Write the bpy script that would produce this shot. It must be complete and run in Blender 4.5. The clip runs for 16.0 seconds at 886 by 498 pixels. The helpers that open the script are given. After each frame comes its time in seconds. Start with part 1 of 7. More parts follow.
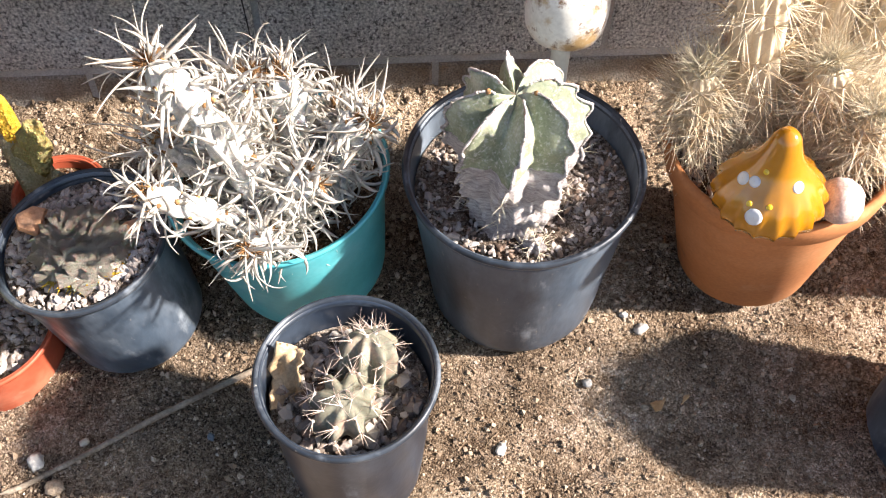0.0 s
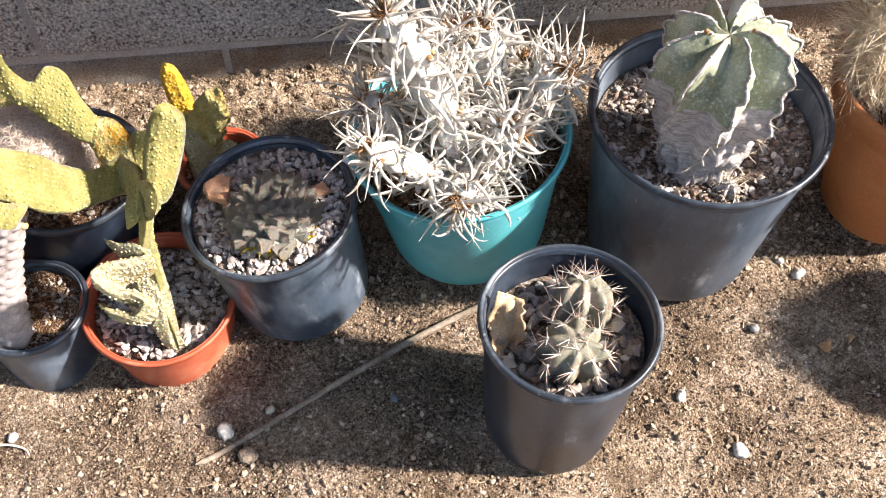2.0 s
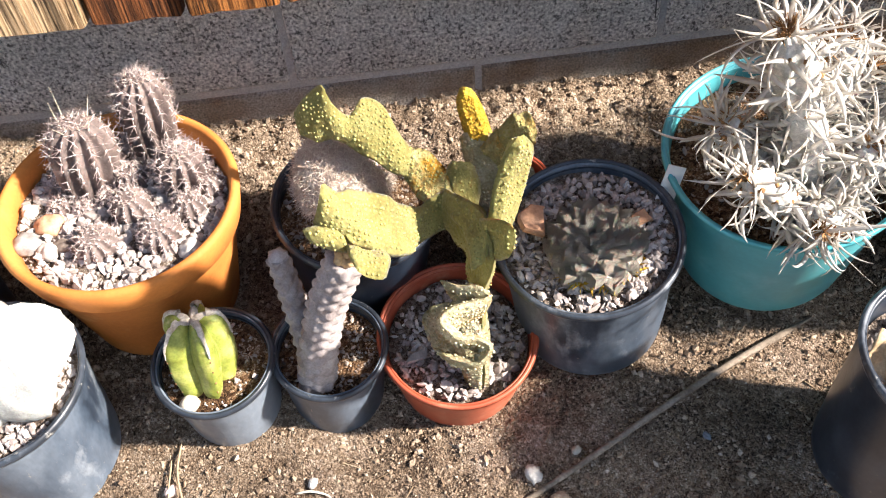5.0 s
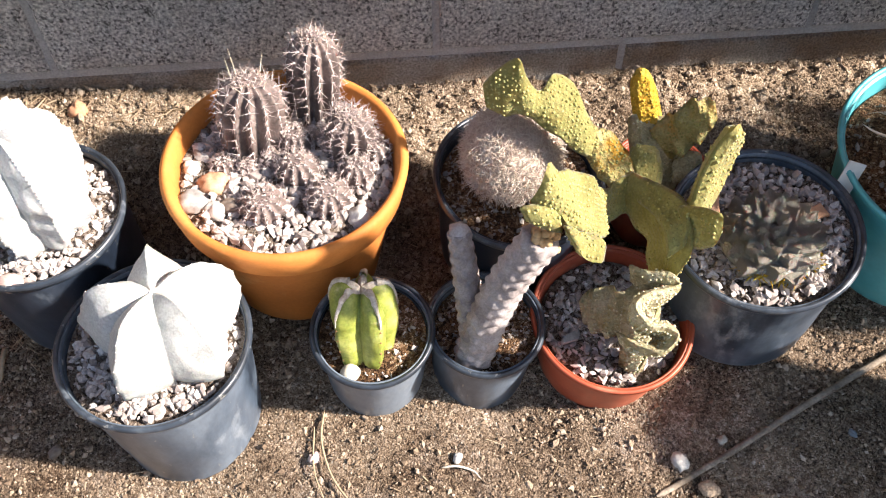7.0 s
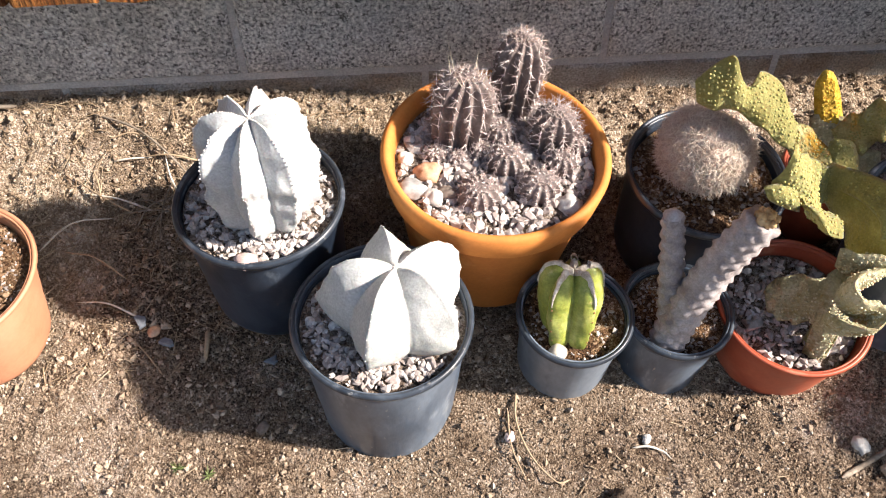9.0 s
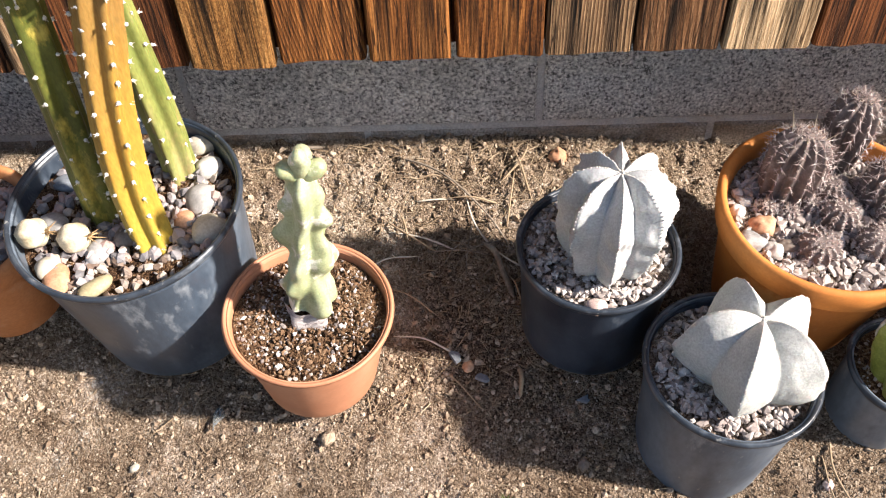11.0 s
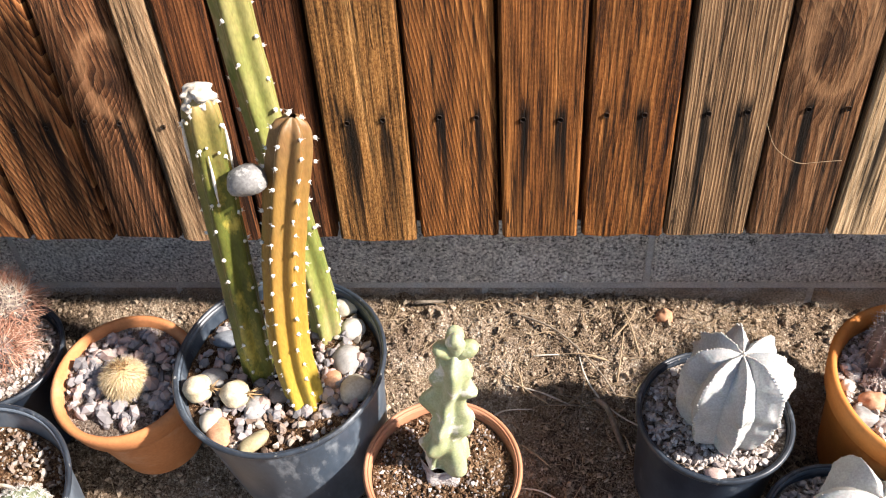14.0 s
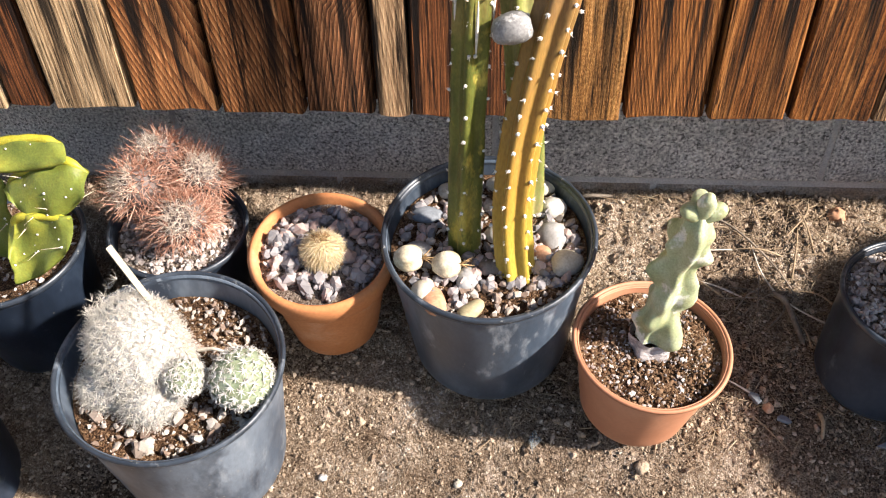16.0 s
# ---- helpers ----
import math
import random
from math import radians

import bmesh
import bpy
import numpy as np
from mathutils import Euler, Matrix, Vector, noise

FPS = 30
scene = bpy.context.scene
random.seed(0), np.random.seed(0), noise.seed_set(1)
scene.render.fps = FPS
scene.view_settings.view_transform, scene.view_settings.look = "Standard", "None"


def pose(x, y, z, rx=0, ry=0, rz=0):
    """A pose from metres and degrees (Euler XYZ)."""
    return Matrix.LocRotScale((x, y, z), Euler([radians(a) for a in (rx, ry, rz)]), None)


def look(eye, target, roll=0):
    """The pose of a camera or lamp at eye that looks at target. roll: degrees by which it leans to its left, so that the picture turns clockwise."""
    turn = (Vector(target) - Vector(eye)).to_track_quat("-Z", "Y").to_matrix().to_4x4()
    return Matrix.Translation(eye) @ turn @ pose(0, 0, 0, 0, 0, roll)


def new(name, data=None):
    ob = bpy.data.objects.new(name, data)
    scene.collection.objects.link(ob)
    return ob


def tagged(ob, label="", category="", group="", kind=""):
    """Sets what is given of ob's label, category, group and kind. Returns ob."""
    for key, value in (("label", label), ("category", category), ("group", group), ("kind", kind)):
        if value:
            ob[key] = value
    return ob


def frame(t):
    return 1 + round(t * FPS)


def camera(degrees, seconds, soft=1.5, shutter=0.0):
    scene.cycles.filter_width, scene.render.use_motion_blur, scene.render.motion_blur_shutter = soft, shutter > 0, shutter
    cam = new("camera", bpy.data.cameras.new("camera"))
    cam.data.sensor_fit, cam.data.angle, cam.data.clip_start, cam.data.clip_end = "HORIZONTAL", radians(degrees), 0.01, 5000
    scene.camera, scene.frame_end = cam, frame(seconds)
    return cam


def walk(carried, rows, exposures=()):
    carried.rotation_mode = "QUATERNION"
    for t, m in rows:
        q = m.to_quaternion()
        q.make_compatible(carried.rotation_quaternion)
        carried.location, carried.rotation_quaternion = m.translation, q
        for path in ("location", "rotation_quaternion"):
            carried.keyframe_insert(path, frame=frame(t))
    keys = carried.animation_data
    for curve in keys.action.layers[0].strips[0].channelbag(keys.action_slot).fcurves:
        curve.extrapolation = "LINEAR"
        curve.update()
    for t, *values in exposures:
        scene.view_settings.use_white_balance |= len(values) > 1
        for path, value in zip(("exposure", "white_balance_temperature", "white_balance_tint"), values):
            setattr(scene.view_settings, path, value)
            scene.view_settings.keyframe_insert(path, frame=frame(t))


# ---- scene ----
cam = camera(54.3, 16.0, soft=1.1)
EXPOSURES = [(0.0, 1.70, 6500, 13), (4.5, 1.77, 6500, 13), (7.0, 1.73, 6500, 13), (9.5, 1.51, 6500, 13), (12.5, 1.37, 6500, 13), (16.0, 1.41, 6500, 13)]
PATH = [
    (0, (-0.072, 0.143, 0.66), (0.063, 1.484, -0.818), 1.4),
    (0.5, (-0.108, 0.146, 0.655), (0.089, 1.519, -0.785), 1.7),
    (1, (-0.161, 0.14, 0.656), (0.059, 1.507, -0.787), 1.5),
    (1.5, (-0.213, 0.138, 0.65), (-0.032, 1.486, -0.817), -0.0),
    (2, (-0.264, 0.132, 0.639), (-0.091, 1.456, -0.85), -0.1),
    (2.5, (-0.302, 0.13, 0.63), (-0.135, 1.451, -0.863), 0.1),
    (3, (-0.34, 0.144, 0.63), (-0.199, 1.475, -0.856), 0.1),
    (3.5, (-0.392, 0.17, 0.629), (-0.265, 1.501, -0.858), -2.3),
    (4, (-0.432, 0.185, 0.627), (-0.33, 1.484, -0.89), -4.6),
    (4.5, (-0.458, 0.202, 0.634), (-0.39, 1.52, -0.869), -5.8),
    (4.7, (-0.471, 0.211, 0.633), (-0.42, 1.536, -0.864), -6.1),
    (6.8, (-0.632, 0.247, 0.634), (-0.566, 1.512, -0.914), -2.2),
    (7, (-0.648, 0.249, 0.637), (-0.581, 1.514, -0.911), -1.5),
    (7.5, (-0.678, 0.238, 0.641), (-0.624, 1.52, -0.894), -0.8),
    (8, (-0.717, 0.226, 0.643), (-0.683, 1.518, -0.884), -1.1),
    (8.5, (-0.768, 0.212, 0.644), (-0.735, 1.53, -0.86), -2.1),
    (9, (-0.831, 0.197, 0.645), (-0.773, 1.527, -0.847), -1.2),
    (9.5, (-0.886, 0.181, 0.639), (-0.861, 1.5, -0.864), -0.4),
    (10, (-0.952, 0.186, 0.647), (-0.976, 1.52, -0.842), -1.4),
    (10.2, (-0.99, 0.19, 0.656), (-1.027, 1.532, -0.826), -2.0),
    (12.3, (-1.153, 0.202, 0.758), (-1.243, 1.62, -0.65), -4.3),
    (12.5, (-1.157, 0.203, 0.766), (-1.255, 1.632, -0.63), -4.4),
    (13, (-1.168, 0.201, 0.786), (-1.292, 1.656, -0.58), -4.9),
    (13.5, (-1.171, 0.2, 0.799), (-1.307, 1.686, -0.532), -5.1),
    (14, (-1.177, 0.193, 0.807), (-1.348, 1.705, -0.491), -4.4),
    (14.5, (-1.199, 0.178, 0.802), (-1.429, 1.684, -0.494), -3.4),
    (15, (-1.257, 0.162, 0.776), (-1.484, 1.648, -0.543), -2.7),
    (15.5, (-1.344, 0.138, 0.753), (-1.529, 1.607, -0.592), -3.3),
    (16, (-1.406, 0.119, 0.74), (-1.548, 1.583, -0.615), -2.2),
]
walk(cam, [(t, look(eye, target, roll)) for t, eye, target, roll in PATH], EXPOSURES)

# ---- light ----
SUN = Vector((0.785, -0.238, 0.56)).normalized()
sun = new("sun", bpy.data.lights.new("sun", "SUN"))
sun.data.energy, sun.data.angle, sun.data.color = 5.0, radians(2.8), (1.0, 0.92, 0.82)
sun.matrix_world = look(SUN * 5, (0, 0, 0))
world = bpy.data.worlds.new("sky")
scene.world = world
world.use_nodes = True
_sky = world.node_tree.nodes.new("ShaderNodeTexSky")
_sky.sky_type, _sky.sun_disc = "NISHITA", False
_sky.sun_elevation, _sky.sun_rotation = math.asin(SUN.z), math.atan2(SUN.x, SUN.y)
_bg = world.node_tree.nodes["Background"]
_bg.inputs["Strength"].default_value = 0.068
world.node_tree.links.new(_sky.outputs[0], _bg.inputs["Color"])

rng = np.random.default_rng(7)


# ---- materials ----
def node(nt, kind, ins=None, **props):
    n = nt.nodes.new(kind)
    for k, v in props.items():
        setattr(n, k, v)
    for k, v in (ins or {}).items():
        if hasattr(v, "links"):
            nt.links.new(v, n.inputs[k])
        else:
            n.inputs[k].default_value = v
    return n


def ramp(nt, fac, stops):
    r = node(nt, "ShaderNodeValToRGB", {0: fac})
    e = r.color_ramp.elements
    while len(e) < len(stops):
        e.new(0.5)
    for el, (p, c) in zip(e, stops):
        el.position, el.color = p, (*c, 1)
    return r.outputs[0]


def over(nt, fac, a, b, blend="MIX"):
    n = node(nt, "ShaderNodeMix", data_type="RGBA", blend_type=blend)
    for k, v in ((0, fac), (6, a), (7, b)):
        if hasattr(v, "links"):
            nt.links.new(v, n.inputs[k])
        else:
            n.inputs[k].default_value = (*v, 1) if isinstance(v, tuple) else v
    return n.outputs[2]


def mat(name, stops, scale=10, rough=0.8, grain=0.15, gscale=200, bump=0.3, bscale=150, bdist=0.002, stretch=(1, 1, 1),
        bdetail=4.0, island=0.0, patches=(), spec=0.4, metal=0.0, sheen=0.0, coat=0.0, trans=0.0, sub=0.0, cells=0.0, climb=(), thin=0.0, each=0.0):
    """Colour from noise (and chance per piece), a fine grain over it, patches of dirt or wear, and bump."""
    m = bpy.data.materials.new(name)
    m.use_nodes = True
    nt = m.node_tree
    p = nt.nodes["Principled BSDF"]
    tc = node(nt, "ShaderNodeTexCoord")
    rnd = node(nt, "ShaderNodeObjectInfo").outputs["Random"]
    off = node(nt, "ShaderNodeMath", {0: rnd, 1: 13.0}, operation="MULTIPLY").outputs[0]
    v = node(nt, "ShaderNodeVectorMath", {0: tc.outputs["Object"], 1: off}, operation="ADD").outputs[0]
    v = node(nt, "ShaderNodeVectorMath", {0: v, 1: stretch}, operation="MULTIPLY").outputs[0]
    big = node(nt, "ShaderNodeTexNoise", {"Vector": v, "Scale": scale, "Detail": 5.0, "Roughness": 0.6}).outputs["Fac"]
    fac = node(nt, "ShaderNodeMapRange", {0: big, 1: 0.28, 2: 0.72, 3: 0.0, 4: 1.0}).outputs[0]
    if island:
        isl = node(nt, "ShaderNodeNewGeometry").outputs["Random Per Island"]
        mx = node(nt, "ShaderNodeMix", {0: island, 2: fac, 3: isl}, data_type="FLOAT")
        fac = mx.outputs[0]
    if each:
        fac = node(nt, "ShaderNodeMix", {0: each, 2: fac, 3: rnd}, data_type="FLOAT").outputs[0]
    col = ramp(nt, fac, stops)
    fine = node(nt, "ShaderNodeTexNoise", {"Vector": v, "Scale": gscale, "Detail": 3.0}).outputs["Fac"]
    g = ramp(nt, fine, [(0.25, (1 - grain,) * 3), (0.75, (1 + grain,) * 3)]) if grain else None
    for pscale, lo, hi, pc in patches:
        pn = node(nt, "ShaderNodeTexNoise", {"Vector": v, "Scale": pscale, "Detail": 6.0, "Roughness": 0.65}).outputs["Fac"]
        pf = node(nt, "ShaderNodeMapRange", {0: pn, 1: lo, 2: hi, 3: 0.0, 4: 1.0}).outputs[0]
        col = over(nt, pf, col, pc)
    for z0, z1, zc in climb:
        zz = node(nt, "ShaderNodeSeparateXYZ", {0: tc.outputs["Object"]}).outputs[2]
        wz = node(nt, "ShaderNodeMapRange", {0: big, 1: 0.3, 2: 0.7, 3: -0.35 * abs(z1 - z0), 4: 0.35 * abs(z1 - z0)}).outputs[0]
        zz = node(nt, "ShaderNodeMath", {0: zz, 1: wz}, operation="ADD").outputs[0]
        col = over(nt, node(nt, "ShaderNodeMapRange", {0: zz, 1: z0, 2: z1, 3: 0.0, 4: 0.9}).outputs[0], col, zc)
    if g is not None:
        col = over(nt, 1.0, col, g, "MULTIPLY")
    nt.links.new(col, p.inputs["Base Color"])
    p.inputs["Roughness"].default_value = rough
    p.inputs["Specular IOR Level"].default_value = spec
    p.inputs["Metallic"].default_value = metal
    p.inputs["Coat Weight"].default_value = coat
    p.inputs["Sheen Weight"].default_value = sheen
    p.inputs["Transmission Weight"].default_value = trans
    if sub:
        p.inputs["Subsurface Weight"].default_value = sub
        p.inputs["Subsurface Scale"].default_value = 0.004
    if thin:
        tr = node(nt, "ShaderNodeBsdfTranslucent", {"Color": col})
        mx = node(nt, "ShaderNodeMixShader", {0: thin, 1: p.outputs[0], 2: tr.outputs[0]})
        nt.links.new(mx.outputs[0], nt.nodes["Material Output"].inputs["Surface"])
    if bump:
        h = node(nt, "ShaderNodeTexNoise", {"Vector": v, "Scale": bscale, "Detail": bdetail, "Roughness": 0.65}).outputs["Fac"]
        if cells:
            ce = node(nt, "ShaderNodeTexVoronoi", {"Vector": v, "Scale": cells}).outputs["Distance"]
            h = node(nt, "ShaderNodeMath", {0: h, 1: ce}, operation="ADD").outputs[0]
        b = node(nt, "ShaderNodeBump", {"Strength": bump, "Distance": bdist, "Height": h})
        nt.links.new(b.outputs[0], p.inputs["Normal"])
    return m


M = {}
def soil(name, grains, scale, tint, bump=0.004, fine=2.6, dry=None):
    """Earth made of grains: each cell has a chance colour and stands proud, over broad damp and dry tones."""
    m = bpy.data.materials.new(name)
    m.use_nodes = True
    nt = m.node_tree
    p = nt.nodes["Principled BSDF"]
    v = node(nt, "ShaderNodeTexCoord").outputs["Object"]
    warp = node(nt, "ShaderNodeTexNoise", {"Vector": v, "Scale": scale * 0.5, "Detail": 3.0}).outputs["Color"]
    warp = node(nt, "ShaderNodeVectorMath", {0: warp, 1: (2.2 / scale,) * 3}, operation="MULTIPLY").outputs[0]
    vw = node(nt, "ShaderNodeVectorMath", {0: v, 1: warp}, operation="ADD").outputs[0]
    a = node(nt, "ShaderNodeTexVoronoi", {"Vector": vw, "Scale": scale})
    b = node(nt, "ShaderNodeTexVoronoi", {"Vector": vw, "Scale": scale * fine})
    ra = node(nt, "ShaderNodeSeparateColor", {0: a.outputs["Color"]}).outputs[0]
    rb = node(nt, "ShaderNodeSeparateColor", {0: b.outputs["Color"]}).outputs[1]
    f = node(nt, "ShaderNodeMix", {0: 0.5, 2: ra, 3: rb}, data_type="FLOAT").outputs[0]
    broad = node(nt, "ShaderNodeTexNoise", {"Vector": v, "Scale": 7.0, "Detail": 6.0, "Roughness": 0.65}).outputs["Fac"]
    sh = node(nt, "ShaderNodeMapRange", {0: broad, 1: 0.3, 2: 0.7, 3: -0.34, 4: 0.28}).outputs[0]
    f = node(nt, "ShaderNodeMath", {0: f, 1: sh}, operation="ADD").outputs[0]
    col = ramp(nt, f, grains)
    damp = node(nt, "ShaderNodeTexNoise", {"Vector": v, "Scale": 3.1, "Detail": 5.0}).outputs["Fac"]
    dm = node(nt, "ShaderNodeMapRange", {0: damp, 1: 0.46, 2: 0.66, 3: 0.0, 4: 0.75}).outputs[0]
    col = over(nt, dm, col, over(nt, 1.0, col, tint, "MULTIPLY"))
    if dry:
        si = node(nt, "ShaderNodeTexNoise", {"Vector": vw, "Scale": 11.0, "Detail": 9.0, "Roughness": 0.76}).outputs["Fac"]
        col = over(nt, node(nt, "ShaderNodeMapRange", {0: si, 1: 0.51, 2: 0.61, 3: 0.0, 4: 0.85}).outputs[0], col, over(nt, 1.0, col, (1.50, 1.58, 1.75), "MULTIPLY"))
        wet = node(nt, "ShaderNodeTexNoise", {"Vector": vw, "Scale": 24.0, "Detail": 9.0, "Roughness": 0.78}).outputs["Fac"]
        col = over(nt, node(nt, "ShaderNodeMapRange", {0: wet, 1: 0.49, 2: 0.60, 3: 0.0, 4: 0.85}).outputs[0], col, over(nt, 1.0, col, (0.54, 0.49, 0.45), "MULTIPLY"))
        x = node(nt, "ShaderNodeSeparateXYZ", {0: v}).outputs[0]
        x = node(nt, "ShaderNodeMath", {0: x, 1: node(nt, "ShaderNodeMapRange", {0: broad, 1: 0.3, 2: 0.7, 3: -0.5, 4: 0.5}).outputs[0]}, operation="ADD").outputs[0]
        col = over(nt, node(nt, "ShaderNodeMapRange", {0: x, 1: dry[0], 2: dry[1], 3: 0.0, 4: 1.0}).outputs[0], col, over(nt, 1.0, col, dry[2], "MULTIPLY"))
        y = node(nt, "ShaderNodeSeparateXYZ", {0: v}).outputs[1]
        y = node(nt, "ShaderNodeMath", {0: y, 1: node(nt, "ShaderNodeMapRange", {0: broad, 1: 0.3, 2: 0.7, 3: -0.07, 4: 0.07}).outputs[0]}, operation="ADD").outputs[0]
        col = over(nt, node(nt, "ShaderNodeMapRange", {0: y, 1: 0.80, 2: 0.90, 3: 0.0, 4: 1.0}).outputs[0], col, over(nt, 1.0, col, (1.30, 1.32, 1.32), "MULTIPLY"))
    nt.links.new(col, p.inputs["Base Color"])
    p.inputs["Roughness"].default_value, p.inputs["Specular IOR Level"].default_value = 0.95, 0.12
    h = node(nt, "ShaderNodeMath", {0: a.outputs["Distance"], 1: -1.0}, operation="MULTIPLY").outputs[0]
    hb = node(nt, "ShaderNodeMath", {0: b.outputs["Distance"], 1: -0.5}, operation="MULTIPLY").outputs[0]
    h = node(nt, "ShaderNodeMath", {0: h, 1: hb}, operation="ADD").outputs[0]
    cl = node(nt, "ShaderNodeTexNoise", {"Vector": v, "Scale": 75.0, "Detail": 7.0, "Roughness": 0.75}).outputs["Fac"]
    h2 = node(nt, "ShaderNodeMath", {0: cl, 1: 2.2}, operation="MULTIPLY").outputs[0]
    h = node(nt, "ShaderNodeMath", {0: h, 1: h2}, operation="ADD").outputs[0]
    nt.links.new(node(nt, "ShaderNodeBump", {"Strength": 1.0, "Distance": bump, "Height": h}).outputs[0], p.inputs["Normal"])
    return m


M["dirt"] = soil("sandy_soil", [(0.06, (0.050, 0.035, 0.025)), (0.30, (0.170, 0.120, 0.082)), (0.55, (0.295, 0.218, 0.152)), (0.78, (0.43, 0.338, 0.248)), (0.97, (0.62, 0.545, 0.44))], 430, (0.66, 0.62, 0.58), dry=(-0.55, 0.25, (1.32, 1.30, 1.26)))
M["soil_dark"] = soil("dark_potting_soil", [(0.10, (0.040, 0.022, 0.013)), (0.36, (0.125, 0.068, 0.036)), (0.60, (0.23, 0.135, 0.074)), (0.78, (0.38, 0.26, 0.16)), (0.95, (0.66, 0.57, 0.46))], 330, (0.6, 0.55, 0.5))
M["soil_grit"] = soil("gritty_potting_soil", [(0.08, (0.09, 0.065, 0.05)), (0.36, (0.21, 0.16, 0.125)), (0.62, (0.32, 0.265, 0.215)), (0.95, (0.56, 0.50, 0.44))], 300, (0.7, 0.68, 0.66))
M["grit"] = mat("ground_grit", [(0.0, (0.10, 0.070, 0.049)), (0.3, (0.20, 0.143, 0.097)), (0.7, (0.32, 0.242, 0.170)), (0.9, (0.43, 0.348, 0.262)), (1.0, (0.62, 0.57, 0.50))],
                60, 0.9, 0.2, 700, 0.3, 500, 0.001, island=0.85, spec=0.2)
M["clod"] = mat("dry_soil_clod", [(0.0, (0.24, 0.175, 0.122)), (0.5, (0.37, 0.285, 0.205)), (1.0, (0.54, 0.445, 0.345))], 60, 0.95, 0.4, 420, 0.9, 300, 0.003, island=0.6, spec=0.1)
M["clod_dark"] = mat("damp_earth_lump", [(0.0, (0.06, 0.042, 0.03)), (0.5, (0.12, 0.088, 0.064)), (1.0, (0.22, 0.168, 0.125))], 60, 0.95, 0.4, 420, 0.9, 300, 0.003, spec=0.1)
M["gravel_white"] = mat("white_gravel", [(0.0, (0.17, 0.148, 0.138)), (0.3, (0.335, 0.282, 0.256)), (0.65, (0.47, 0.415, 0.382)), (1.0, (0.60, 0.575, 0.545))],
                        90, 0.85, 0.18, 600, 0.3, 500, 0.001, island=0.8, spec=0.25)
M["gravel_mixed"] = mat("mixed_gravel", [(0.0, (0.101, 0.072, 0.058)), (0.3, (0.245, 0.173, 0.130)), (0.55, (0.288, 0.259, 0.238)), (0.8, (0.418, 0.360, 0.302)), (1.0, (0.518, 0.475, 0.418))],
                        90, 0.85, 0.2, 600, 0.3, 500, 0.001, island=0.8, spec=0.25)
M["gravel_mauve"] = mat("mauve_grey_gravel", [(0.0, (0.13, 0.125, 0.13)), (0.35, (0.26, 0.245, 0.25)), (0.6, (0.35, 0.305, 0.295)), (0.8, (0.38, 0.26, 0.225)), (1.0, (0.52, 0.49, 0.46))],
                        70, 0.75, 0.15, 500, 0.25, 400, 0.001, each=0.85, spec=0.3)
M["crumb"] = mat("brown_soil_crumb", [(0.0, (0.05, 0.028, 0.016)), (0.5, (0.15, 0.088, 0.05)), (1.0, (0.30, 0.20, 0.125))], 90, 0.95, 0.3, 600, 0.4, 500, 0.001, island=0.8, spec=0.15)
M["pebble_mixed"] = mat("mixed_pebble", [(0.0, (0.12, 0.095, 0.08)), (0.3, (0.25, 0.20, 0.165)), (0.55, (0.32, 0.30, 0.275)), (0.8, (0.44, 0.39, 0.33)), (1.0, (0.58, 0.54, 0.49))],
                        90, 0.8, 0.2, 500, 0.3, 400, 0.001, each=0.85, spec=0.25)
M["pebble_white"] = mat("white_pebble", [(0.0, (0.30, 0.27, 0.25)), (0.5, (0.46, 0.42, 0.39)), (1.0, (0.66, 0.63, 0.60))], 90, 0.8, 0.2, 500, 0.3, 400, 0.001, each=0.8, spec=0.25)
M["plastic"] = mat("weathered_black_plastic", [(0.0, (0.005, 0.008, 0.014)), (0.6, (0.013, 0.020, 0.034)), (1.0, (0.032, 0.046, 0.070))], 14, 0.33, 0.12, 240, 0.22, 38, 0.003,
                   patches=[(6, 0.50, 0.66, (0.050, 0.066, 0.092)), (30, 0.62, 0.72, (0.10, 0.12, 0.145)), (150, 0.66, 0.72, (0.15, 0.14, 0.125))], stretch=(1, 1, 0.5), spec=0.55)
M["plastic_grey"] = mat("faded_grey_plastic", [(0.0, (0.020, 0.030, 0.046)), (0.6, (0.055, 0.076, 0.106)), (1.0, (0.115, 0.145, 0.185))], 11, 0.36, 0.12, 240, 0.22, 38, 0.003,
                        patches=[(6, 0.48, 0.64, (0.15, 0.182, 0.222)), (10, 0.55, 0.66, (0.020, 0.028, 0.042)), (28, 0.58, 0.70, (0.22, 0.248, 0.28)), (150, 0.65, 0.72, (0.23, 0.222, 0.205))],
                        stretch=(1, 1, 0.4), spec=0.5)
M["plastic_rim"] = mat("scuffed_plastic_rim", [(0.0, (0.012, 0.016, 0.023)), (0.6, (0.030, 0.039, 0.053)), (1.0, (0.070, 0.087, 0.108))], 30, 0.36, 0.12, 200, 0.15, 100, 0.001,
                       patches=[(22, 0.56, 0.66, (0.13, 0.15, 0.175)), (90, 0.63, 0.70, (0.26, 0.26, 0.25))], spec=0.5)
M["teal"] = mat("turquoise_plastic", [(0.0, (0.05, 0.31, 0.36)), (0.6, (0.085, 0.41, 0.46)), (1.0, (0.17, 0.50, 0.55))], 12, 0.38, 0.06, 200, 0.06, 60, 0.002,
                patches=[(13, 0.58, 0.78, (0.16, 0.40, 0.40)), (60, 0.68, 0.78, (0.35, 0.48, 0.46))], spec=0.5)
